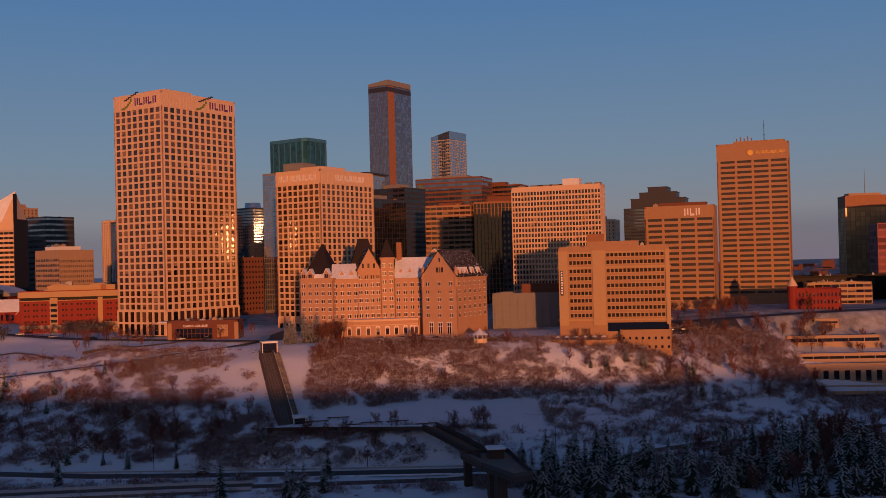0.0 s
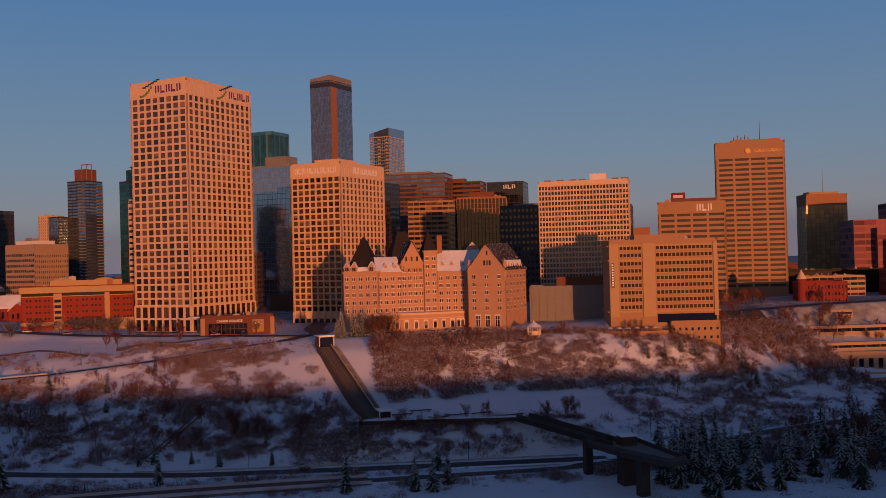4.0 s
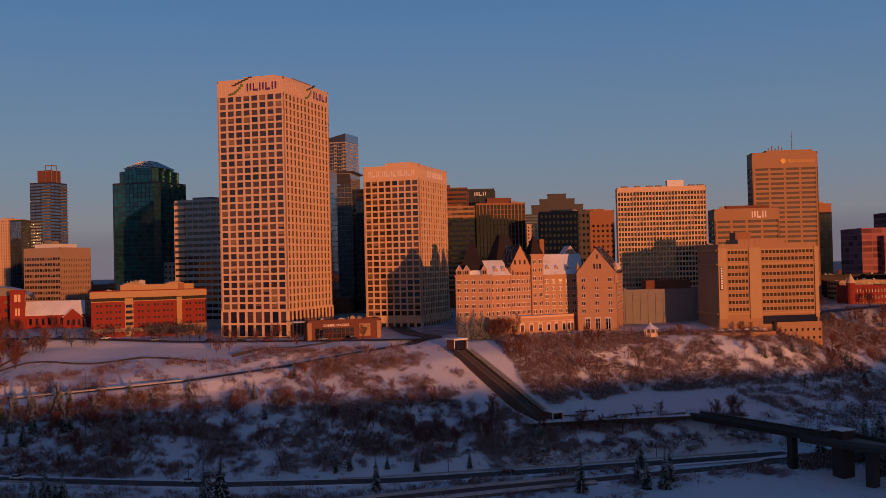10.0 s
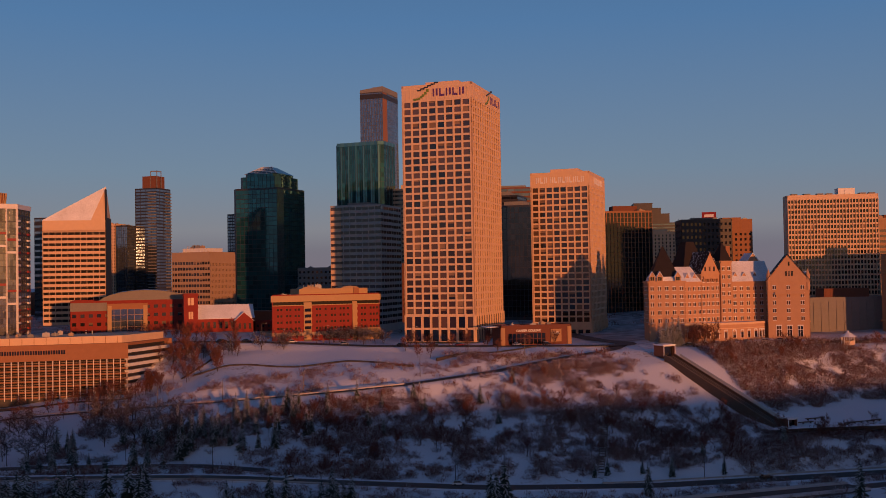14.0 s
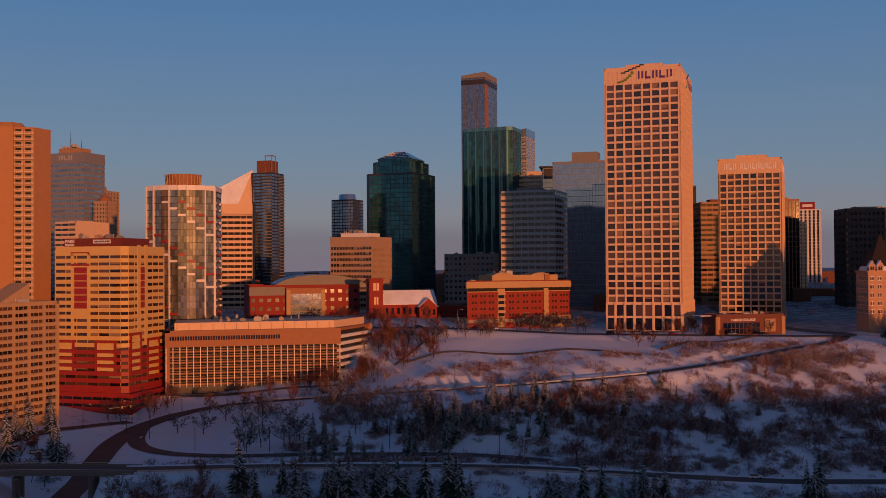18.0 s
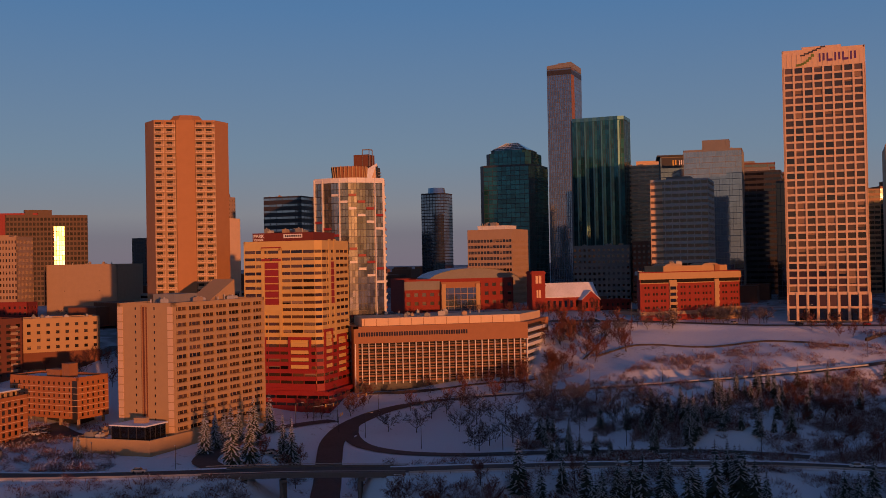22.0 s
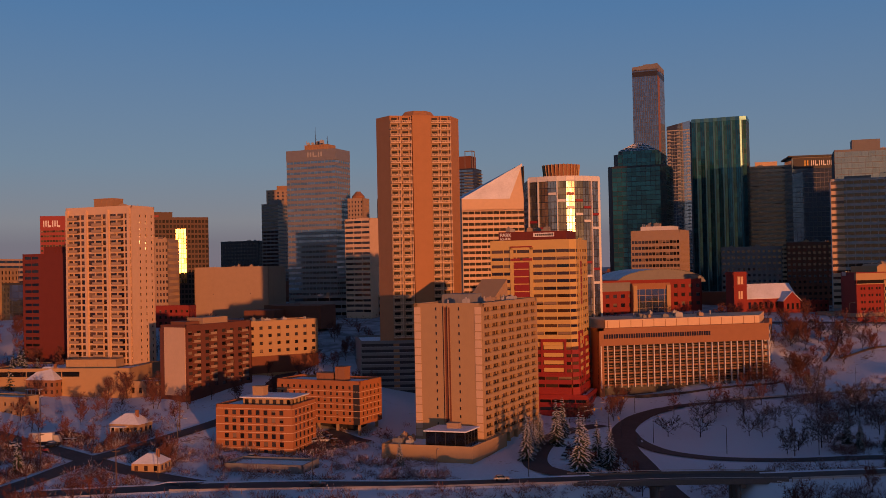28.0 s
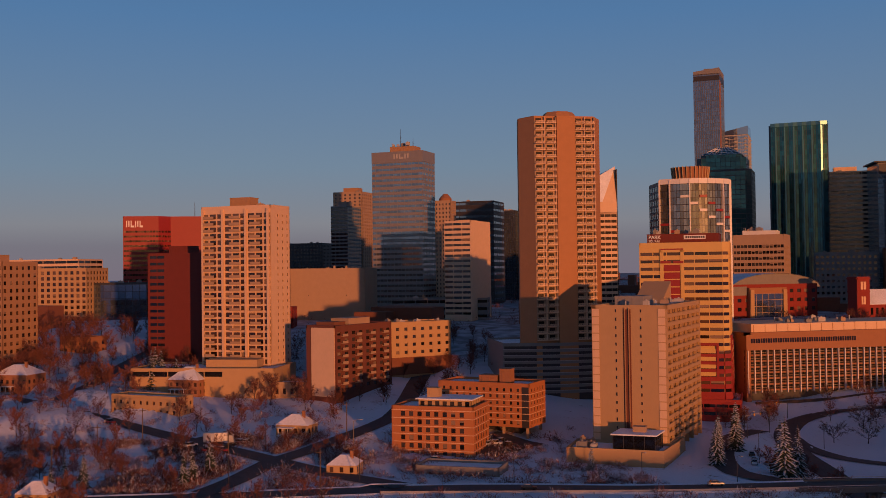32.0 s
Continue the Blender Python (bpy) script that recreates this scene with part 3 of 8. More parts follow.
G, B, C = grid_face, band_face, curtain_face
PURPLE = mat("violet_sign", (0.10, 0.03, 0.16), 0.5, vary=0.05)
LEAF = mat("green_sign", (0.16, 0.22, 0.03), 0.5, vary=0.05)
SIGNW = mat("white_sign", (0.75, 0.72, 0.70), 0.5, vary=0.04)
SIGNY = mat("yellow_sign", (0.75, 0.45, 0.08), 0.5, vary=0.04)
PINK = mat("pink_granite_panel", (0.33, 0.125, 0.125), 0.7, vary=0.12, spec=0.2)
GLASSPK = glass_mat("rose_glass", (0.20, 0.075, 0.08), 0.6, 0.0, spread=0.6, spec=0.05)
GLASSGD = glass_mat("gold_glass", (0.34, 0.25, 0.12), 0.3, 0.45, spread=0.25)
GLASSRD = glass_mat("smoky_gold_glass", (0.29, 0.28, 0.26), 0.12, 0.75, spread=0.45)
YELLOW = mat("yellow_cream_panel", (0.60, 0.40, 0.14), 0.75, vary=0.06, streak=1)
BRICKT = mat("warm_tan_brick", (0.40, 0.195, 0.085), 0.85, vary=0.1)
BRICKO = mat("bright_orange_brick", (0.40, 0.15, 0.055), 0.85, vary=0.12)
REDBR = mat("red_brown_brick", (0.15, 0.05, 0.032), 0.85, vary=0.12)
MAROON = mat("maroon_brick", (0.15, 0.026, 0.02), 0.85, vary=0.15)
GLASSSKY = glass_mat("pale_blue_glass", (0.34, 0.40, 0.46), 0.05, 0.85, spread=0.10)
RIBBON = mat("aged_brown_panel", (0.30, 0.13, 0.06), 0.7, vary=0.12)
TEALSTRIP = glass_mat("pale_teal_panel", (0.07, 0.21, 0.24), 0.3, 0.5, spread=0.1)
RAIL = mat("pale_railing", (0.62, 0.58, 0.54), 0.6, vary=0.06)
DKROOF = mat("dark_membrane_roof", (0.09, 0.085, 0.09), 0.85, vary=0.3)


def sign_bars(ob, e, u, v, w, h, n, material, out=0.12, name="sign_letter"):
    """A line of lettering as plain upright blocks with small gaps."""
    cw = w / n
    for i in range(n):
        g = Geo()
        g.on(e, u + i * cw + cw * 0.12, u + i * cw + cw * 0.34, v, v + h, out - 0.3, out)
        g.on(e, u + i * cw + cw * (0.34 if i % 2 else 0.6), u + (i + 1) * cw - cw * 0.14, v + h * (0.0 if i % 2 else 0.1), v + h * (0.28 if i % 2 else 1.0), out - 0.3, out)
        part(name, g, material, ob)


def roof_kit(ob, w, d, h, seed, n=6, x0=2, y0=2):
    """Small rooftop units, vents and ducts."""
    rr = random.Random(seed)
    for _ in range(n):
        g = Geo()
        x, y = rr.uniform(x0, w - 5), rr.uniform(y0, d - 5)
        a, b, c = rr.uniform(1.2, 3.6), rr.uniform(1.2, 3.0), rr.uniform(0.9, 2.2)
        g.box(x, x + a, y, y + b, h, h + c)
        g.box(x + 0.2, x + a - 0.2, y + 0.2, y + b - 0.2, h + c, h + c + 0.25)
        g.cone(x + a / 2, y + b / 2, h + c + 0.2, h + c + 0.7, 0.4, 0.3, 8)
        part("roof_unit", g, rr.choice((PALEGREY, GREY, STONE2)), ob)
    for _ in range(n // 2):
        g = Geo()
        x, y = rr.uniform(x0, w - 3), rr.uniform(y0, d - 3)
        g.cone(x, y, h, h + rr.uniform(1, 2.4), 0.25, 0.25, 8)
        g.cone(x, y, h + 1.6, h + 2.0, 0.4, 0.05, 8)
        part("vent_pipe", g, PALEGREY, ob)


def mast(ob, x, y, z, h, material=None):
    g = Geo()
    g.cone(x, y, z, z + h, 0.28, 0.08, 6)
    for k in (0.35, 0.55, 0.75):
        g.tube((x - 0.9, y, z + h * k), (x + 0.9, y, z + h * k), 0.06, 0.06)
    part("mast", g, material or MULL, ob)


def cornice(ob, pts, z, h=0.8, out=0.4, material=None, name="cornice"):
    for e in edges(pts):
        g = Geo()
        g.on(e, 0.0, e[3], z, z + h, -0.3, out)
        g.on(e, 0.0, e[3], z + h - 0.01, z + h + 0.15, -0.3, out * 0.5)
        part(name, g, material, ob)


def pitched(ob, pts, z, ridge_z, material, name="roof", over=0.5, wall=None):
    """A gable roof whose ridge runs from the middle of the front edge to the middle of the back edge."""
    p = [Vector((x, y, z)) for x, y in pts]
    a, b = (p[0] + p[1]) / 2, (p[2] + p[3]) / 2
    a.z = b.z = ridge_z
    ax = (b - a).normalized() * over
    sd = (p[1] - p[0]).normalized() * over
    g = Geo()
    for q0, q1, s in ((p[0], p[3], -1), (p[1], p[2], 1)):
        dz = Vector((0, 0, over * 0.7))
        o = [q0 + sd * s - ax - dz, q1 + sd * s + ax - dz, b + ax, a - ax]
        if s > 0:
            o = [o[1], o[0], o[3], o[2]]
        t = Vector((0, 0, 0.35))
        g.quad8([tuple(v) for v in o] + [tuple(v + t) for v in o])
    part(name, g, material, ob)
    if wall:
        for q0, q1, c, s in ((p[0], p[1], a, 1), (p[2], p[3], b, 1)):
            g, k = Geo(), 0
            n = (q1 - q0).cross(Vector((0, 0, 1))).normalized() * 0.02
            m = -n * 20
            g.v.extend([tuple(q0 + n), tuple(q1 + n), tuple(c + n), tuple(q0 + m), tuple(q1 + m), tuple(c + m)])
            g.f.extend([(k, k + 1, k + 2), (k + 5, k + 4, k + 3), (k + 1, k, k + 3, k + 4), (k + 2, k + 1, k + 4, k + 5), (k, k + 2, k + 5, k + 3)])
            part("gable", g, wall, ob)


def hipped(ob, pts, z, apex, material, name="roof", keep=0.0):
    """A steep roof rising from a footprint to a point, or to a shrunken copy of the footprint."""
    cx, cy = sum(p[0] for p in pts) / len(pts), sum(p[1] for p in pts) / len(pts)
    g = Geo()
    n = len(pts)
    g.v.extend([(cx + (x - cx) * 1.04, cy + (y - cy) * 1.04, z) for x, y in pts])
    g.v.extend([(cx + (x - cx) * keep, cy + (y - cy) * keep, apex) for x, y in pts] if keep else [(cx, cy, apex)])
    for i in range(n):
        j = (i + 1) % n
        g.f.append((i, j, n + j, n + i) if keep else (i, j, n))
    if keep:
        g.f.append(tuple(range(n, 2 * n)))
    part(name, g, material, ob)
    return cx, cy


def arc_pts(x0, y0, w, bulge, n):
    """Points along a bowed front from (x0, y0) to (x0 + w, y0)."""
    out = []
    for i in range(n + 1):
        t = i / n
        out.append((x0 + w * t, y0 - bulge * math.sin(math.pi * t)))
    return out


# ---- the two pale punched-window towers ----
def pale_tower(label, x, y, a, w, d, base, h, cols, floors, low, top, sign, signs2):
    ob = block("office_tower", label, x, y, a, w, d, base, h, STONE,
               [(G, dict(cols=cols[0], floors=floors, v0=low, v1=top, fw=0.80, fh=0.73, r=0.7, ends=0.8, proud=0.15)),
                (G, dict(cols=cols[1], floors=floors, v0=low, v1=top, fw=0.74, fh=0.73, r=0.7, ends=1.2, proud=0.15))], GLASSBR, 280, r=0.7, roof=SNOWROOF, skirt=0.0)
    es = edges(rect(w, d))
    # tall open ground storey: columns in front of dark glazing
    for e, n in ((es[0], cols[0]), (es[1], cols[1])):
        cw = e[3] / n
        for i in range(n):
            g = Geo()
            g.on(e, i * cw + 0.75, (i + 1) * cw - 0.75, 0.4, low * 0.45, -0.05, 0.06)
            part("ground_floor_glazing", g, GLASSDK, ob)
            if low > 10:
                g = Geo()
                g.on(e, i * cw + 0.75, (i + 1) * cw - 0.75, low * 0.53, low - 0.9, -0.05, 0.08)
                part("infill_panel", g, GLASSBR, ob)
        if low > 10:
            g = Geo()
            g.on(e, 0, e[3], low * 0.46, low * 0.53, -0.05, 0.35)
            part("mezzanine_beam", g, STONE, ob)
        for i in range(n + 1):
            u = min(max(i * e[3] / n, 0.45), e[3] - 0.45)
            g = Geo()
            g.on(e, u - 0.45, u + 0.45, 0, low, 0.0, 0.55)
            part("column", g, STONE, ob)
    # shallow upright ribs in the sign band
    for e, n in ((es[0], cols[0] * 2), (es[1], cols[1] * 2)):
        g = Geo()
        for i in range(1, n):
            u = i * e[3] / n
            g.on(e, u - 0.16, u + 0.16, top + 0.3, h - 1.2, -0.05, 0.10)
        part("rib_band", g, STONE, ob)
    return ob, es


telus, tes = pale_tower("very tall pale concrete tower with a deep grid of square windows", -179.3, 566.6, -32.3, 37.4, 55.4, 0, 129.9, (8, 12), 30, 13.6, 122.6, None, None)
roof_box(telus, 9, 12, 18, 20, 129.9, 4.0, STONE)
roof_kit(telus, 36, 50, 129.9, 3, 6)
for e, u, w in ((tes[0], 16.5, 17.5), (tes[1], 35, 19)):
    sign_bars(telus, e, u, 124.4, w, 4.0, 5, PURPLE)
    g = Geo()
    for k in range(7):
        t = k / 7
        g.on(e, u - 10 + t * 8, u - 10 + (t + 0.17) * 8, 122.9 + 5.5 * t * t, 123.9 + 6.2 * t * t, -0.1, 0.16)
    part("sign", g, LEAF, telus, "green curved leaf-shaped emblem")
    g = Geo()
    for k in range(6):
        t = k / 6
        g.on(e, u - 8 + t * 11, u - 8 + (t + 0.2) * 11, 127.6 + 4.2 * t, 128.3 + 4.2 * t, -0.1, 0.2)
    part("sign", g, MULL, telus, "dark slanting stroke above the emblem")
atb, aes = pale_tower("pale concrete tower with square recessed windows and white rooftop sign", -97.3, 604.7, -32.8, 33.6, 50.9, -1, 90.7, (8, 11), 22, 7, 83.5, None, None)
roof_box(atb, 9, 12, 16, 22, 91, 3.2, STONE)
roof_kit(atb, 33, 48, 91, 5, 5)
for e, u in ((aes[0], 3.0), (aes[1], 14.0)):
    sign_bars(atb, e, u, 85.4, 7.0, 3.6, 3, SIGNW)
    sign_bars(atb, e, u + 8.4, 85.4, 19.5, 3.4, 9, SIGNW)

# low pavilion at the foot of the tall tower
pav = block("pavilion", "low dark glass pavilion with tan brick corner piers", -141.4, 525.5, 0, 36.4, 13, -1.0, 9.0, REDBR,
            [(C, dict(floors=2, bays=9, v0=0.6, v1=6.0, u0=4.0, u1=23.0)), (C, dict(floors=2, bays=3, v0=0.6, v1=6.0))], GLASSDK, 40, roof=SNOWROOF, category="pavilion")
pe = edges(rect(36.4, 13))
lettering(pav, pe[0], "CAREER COLLEGE", 8.0, 6.7, 1.55, SIGNW)
g = Geo()
g.on(pe[0], 25.5, 31.0, 1.5, 7.6, -0.1, 0.5)
part("brick_pier", g, TAN, pav)
for u in (0.3, 34.2):
    g = Geo()
    g.on(pe[0], u, u + 2.0, -1, 8.8, -0.1, 0.4)
    part("brick_pier", g, TAN, pav)
sign_bars(pav, pe[0], 26.4, 5.2, 3.6, 1.2, 4, SIGNW, 0.62)
g = Geo()
g.box(-6, 18, 3, 12, 9.0, 9.35)
part("canopy", g, SNOWROOF, pav)
roof_kit(pav, 36, 12, 9, 8, 4, 1, 1)

# ---- glass towers further back ----
STEELFIN = mat("blue_grey_fin", (0.13, 0.14, 0.17), 0.5, 0.3, vary=0.15)
st = block("office_tower", "very tall slim dark glass tower with pale upright fins", -85.1, 1239, -33, 28.4, 48.5, 4, 244, GREY,
           [(C, dict(floors=58, bays=14, fin=0.34, line=0.4)), (C, dict(floors=58, bays=10, fin=0.12, line=0.3, u0=14.0))], GLASSBL, 60, r=0.3, trim=STEELFIN)
se = edges(rect(28.4, 48.5))
g = Geo()
g.on(se[1], 0.3, 13.9, 0, 244, -0.2, 0.12)
part("copper_strip", g, RIBBON, st)
g = Geo()
g.prism(rect(28.4, 48.5), 244, 250, [248, 251, 251, 248])
part("crown", g, GREY, st)
g = Geo()
for e in se[:2]:
    g.on(e, 0.0, e[3], 237, 242.5, -0.1, 0.2)
part("dark_crown_band", g, DARK, st)
g = Geo()
g.box(10, 18, 14, 22, 250, 253)
part("plant_room", g, GREY, st)

t2 = block("residential_tower", "blue glass tower with a sloped and rounded shoulder", -12.0, 1310.6, -33, 27.8, 40.9, 4, 186, GREY,
           [(C, dict(floors=44, bays=9, line=0.5)), (C, dict(floors=44, bays=11, line=0.5))], GLASSSKY, 60, r=0.3, trim=PALEGREY, category="apartment tower")
g = Geo()
g.prism(rect(27.8, 40.9), 186.5, 196, [191, 197, 197, 191])
part("crown", g, GLASSSKY, t2)
g = Geo()
for e in edges(rect(27.8, 40.9))[:2]:
    for i in (0, 2, 4):
        for j in range(44):
            g.on(e, i * e[3] / 5 + 0.8, i * e[3] / 5 + 4.6, j * 4.23 + 0.2, j * 4.23 + 1.3, 0, 1.0)
tagged(part("balcony_stack", g, PALEGREY, t2), kind="stuff")

# green stepped tower with a glazed pyramid
oct_g = [(4, 0), (41, 0), (45, 4), (45, 41), (41, 45), (4, 45), (0, 41), (0, 4)]
gt = block("office_tower", "dark green glass tower with chamfered corners and a glazed pyramid roof", -249.5, 903, -33, 45, 45, 3, 102.5, DARK,
           [(C, dict(floors=28, bays=10, line=0.5))] * 3 + [None] * 5, GLASSGR, 90, r=0.3, trim=MULL, pts=oct_g)
for k, (m, z0, z1) in enumerate(((4, 102.5, 113), (7, 113, 115.5))):
    pts = [(4 + m, m), (41 - m, m), (45 - m, 4 + m), (45 - m, 41 - m), (41 - m, 45 - m), (4 + m, 45 - m), (m, 41 - m), (m, 4 + m)]
    g = Geo()
    g.prism(inset(pts, 0.3), z0, z1)
    part("upper_tier", g, DARK, gt)
    pn, g = Panes(gt, GLASSGR, 24), Geo()
    for e in edges(pts)[:3]:
        C(g, pn, e, z0, z1, floors=3 - k * 2, bays=8 if e[3] > 10 else 2)
    for e in edges(pts)[3:]:
        g.on(e, 0, e[3], z0, z1, -0.3, 0)
    part("facade", g, MULL, gt)
    pn.done()
hipped(gt, [(8, 8), (37, 8), (37, 37), (8, 37)], 115.5, 122, GLASSGR, "glazed_pyramid", 0.3)
g = Geo()
for i in range(7):
    u = 8 + 29 * i / 6
    g.tube((u, 8, 115.7), (22.5 + (u - 22.5) * 0.3, 22.5 - 14.5 * 0.3, 122.3), 0.25, 0.25)
for i in range(4):
    k = i / 4
    g.tube((8 + 10.1 * k, 8 + 10.1 * k, 115.8 + 6.5 * k), (37 - 10.1 * k, 8 + 10.1 * k, 115.8 + 6.5 * k), 0.25, 0.25)
part("pyramid_frame", g, SNOWROOF, gt)

# faceted tower: sawtooth plan, alternating pale strips
def zigzag(p, q, n, deep):
    """Points of a saw-toothed wall line from p to q."""
    L = math.hypot(q[0] - p[0], q[1] - p[1])
    dx, dy = (q[0] - p[0]) / L, (q[1] - p[1]) / L
    return [(p[0] + dx * L * i / n + dy * deep * (i % 2), p[1] + dy * L * i / n - dx * deep * (i % 2)) for i in range(n)]


fac = zigzag((1.5, 1.5), (44.1, 0), 12, 0.5) + zigzag((45.6, 1.5), (45.6, 29), 8, 0.5) + [(44.1, 30.5), (1.5, 30.5), (0, 29), (0, 3)]
mt = block("office_tower", "tall faceted green glass tower with pale teal upright strips", -158.5, 945.9, -33, 45.6, 30.5, 3, 145, DARK,
           [(C, dict(floors=36, bays=2, line=0.12, fin=0.1)) for i in range(20)], GLASSGR, 90, r=0.3, trim=MULL, pts=fac)
g = Geo()
for i, e in enumerate(edges(fac)[:20]):
    if i % 2:
        g.on(e, 0.15, e[3] * 0.30, 0, 144, -0.1, 0.12)
    g.on(e, 0, e[3], 144.5, 147.5, -0.8, 0.25)
part("upright_strip", g, TEALSTRIP, mt)

sl = block("office_building", "dark grey glass office block with lit banded edge bay", -200.8, 679, -31.9, 33.1, 35, 3, 73.4, DARK,
           [(B, dict(floors=20, bays=8, fh=0.5, r=0.3)), (B, dict(floors=20, bays=8, fh=0.5, r=0.3))], GLASSDK, 80, trim=PALEGREY)
pn, g = Panes(sl, GLASSBR, 30, "bay_window"), Geo()
B(g, pn, ((0, -0.5), (1, 0), (0, -1), 7.0), 0, 72.6, floors=20, bays=1, fh=0.42, r=0.45)
part("pale_edge_bay", g, STONE, sl)
pn.done()
roof_box(sl, 8, 8, 14, 16, 73.4, 2.6, GREY)
roof_kit(sl, 32, 34, 73.4, 11, 4)
bg = block("office_building", "beige office block with ribbon windows and snowy plant", -295.7, 747.3, -37.3, 30.3, 28, 3, 47.4, TAN,
           [(B, dict(floors=11, bays=14, fh=0.5, v0=2, v1=42)), (G, dict(cols=18, floors=11, fw=0.5, fh=0.5, v0=2, v1=42))], GLASS, 110, trim=STONE2)
roof_box(bg, 5, 5, 20, 16, 47.4, 3.2, WHITE)
roof_kit(bg, 24, 20, 50.7, 17, 7, 5, 5)

# red brick institutional block with cream attic
BKW = 59.1
bk = block("brick_building", "long red brick building with cream cornice and attic", -244.2, 592.7, 8.5, BKW, 26, 2, 21.9, REDB,
           [OPEN, (G, dict(cols=6, floors=4, fw=0.4, fh=0.3, v0=3.5, v1=17))], GLASSMT, 60, category="brick building", pts=[(0, 0), (BKW, 0), (BKW, 26), (14, 26)])
be = edges(rect(BKW, 26))
pn, g = Panes(bk, GLASSMT, 200), Geo()
for u0, u1, holes in ((0, 16.9, (2.6, 4.4, 7.4, 9.2, 12.0, 13.8)), (21.1, 43.6, (2.4, 4.2, 7.2, 10.6, 12.4, 15.4, 17.2, 19.6)), (46.2, BKW, (2.2, 4.0, 7.2, 9.0, 10.8))):
    for j in range(4):
        z = 4.4 + j * 3.3
        at = u0
        for h_ in holes:
            g.on(be[0], at, u0 + h_, z, z + 1.15, -0.45, 0.0)
            pn.add(be[0], u0 + h_, u0 + h_ + 1.1, z, z + 1.15, -0.3)
            at = u0 + h_ + 1.1
        g.on(be[0], at, u1, z, z + 1.15, -0.45, 0.0)
    for z0, z1 in ((-4, 4.4), (5.55, 7.7), (8.85, 11.0), (12.15, 14.3), (15.45, 16.9)):
        g.on(be[0], u0, u1, z0, z1, -0.45, 0.0)
part("facade", g, REDB, bk)
pn.done()
for u0, u1 in ((16.9, 21.1), (43.6, 46.2)):
    g = Geo()
    g.on(be[0], u0, u1, -1, 18.6, -0.4, 0.35)
    for k in range(4):
        g.on(be[0], u0 - 0.1, u1 + 0.1, 6.2 + k * 3.1, 7.4 + k * 3.1, 0.3, 0.8)
    part("cream_bay", g, CREAM, bk)
    if u1 - u0 > 3:
        for k in range(4):
            g = Geo()
            g.on(be[0], u0 + 0.4, u1 - 0.4, 4.4 + k * 3.1, 6.0 + k * 3.1, 0.3, 0.44)
            part("bay_window", g, GLASSDK, bk)
for e in be[:2]:
    g = Geo()
    g.on(e, 0, e[3], 17.3, 19.0, -0.5, -0.2)
    part("attic_glazing", g, GLASSMT, bk)
    g = Geo()
    g.on(e, 0, e[3], 16.9, 17.3, -0.5, 0.5)
    part("cornice", g, CREAM, bk)
    g = Geo()
    g.on(e, -0.6, e[3] + 0.6, 19.0, 22.3, -0.6, 0.7)
    part("eaves_band", g, CREAM, bk)
g = Geo()
g.on(be[0], 46.5, 58.9, -2, 4.2, 0.02, 1.6)
part("entrance_base", g, CREAM, bk)
g = Geo()
g.prism([(15, 2), (53, 2), (53, 20), (15, 20)], 21.9, 25.6)
part("attic", g, CREAM, bk)
g = Geo()
g.prism([(45, 1.4), (48, 1.4), (48, 2.2), (45, 2.2)], 22.4, 25.9)
part("louvre", g, RIBBON, bk)
for x0 in (16.5, 38.5):
    g = Geo()
    pts_ = [(x0 + 5 - 5 * math.cos(math.pi * k / 8), 25.6 + 1.2 * math.sin(math.pi * k / 8)) for k in range(9)]
    g.v.extend([(x, 3, z) for x, z in pts_] + [(x, 14, z) for x, z in pts_])
    g.f.extend([(k, k + 1, k + 10, k + 9) for k in range(8)] + [tuple(range(8, -1, -1)), tuple(range(9, 18))])
    part("vaulted_plant", g, STONE2, bk)
roof_kit(bk, 30, 14, 25.6, 23, 6, 16, 4)
cornice(bk, rect(43, 28), 1.2, 1.6, 0.4, STONE2, "plinth")
roof_kit(bk, 36, 22, 21.0, 21, 5, 8, 4)

# slim residential tower
pt = block("apartment_tower", "slim brown balconied apartment tower with open crown", -332.5, 1094, -33, 24, 24, 4, 118, GREY,
           [(B, dict(floors=38, bays=4, fh=0.62)), (B, dict(floors=38, bays=4, fh=0.62))], GLASSBL, 60, trim=DARK, category="apartment tower")
g = Geo()
g.box(5, 20, 5, 20, 118, 131)
part("upper_block", g, BROWNB, pt)
g = Geo()
for x, y in ((14, 5), (21, 5), (21, 12)):
    g.box(x, x + 0.6, y, y + 0.6, 118, 136)
g.box(14, 21.6, 5, 5.6, 135, 136)
g.box(21, 21.6, 5, 12.6, 135, 136)
part("roof_frame", g, GREY, pt)
g = Geo()
for e in edges(rect(24, 24))[:2]:
    for j in range(38):
        g.on(e, 15, 24, j * 3.05 + 1.0, j * 3.05 + 1.9, 0, 1.2)
part("balcony_stack", g, GREY, pt)

# striped tower with steep slanted roof
sp = block("office_tower", "striped pale office tower with a steep snow-dusted slanted roof", -384.5, 826, -6, 43, 22, 3, 66, STONE,
           [(B, dict(floors=17, bays=10, fh=0.5)), (B, dict(floors=17, bays=4, fh=0.5))], GLASSMT, 100)
g = Geo()
g.prism(rect(43, 22), 66, 74)
g.v.extend([(33, 0, 74), (43, 0, 74), (43, 4, 98), (43, 22, 74), (0, 22, 74), (0, 20, 76)])
k = len(g.v) - 6
g.f.extend([(k, k + 1, k + 2), (k + 1, k + 3, k + 2), (k + 3, k + 4, k + 5, k + 2)])
part("wedge_top", g, STONE, sp)
g = Geo()
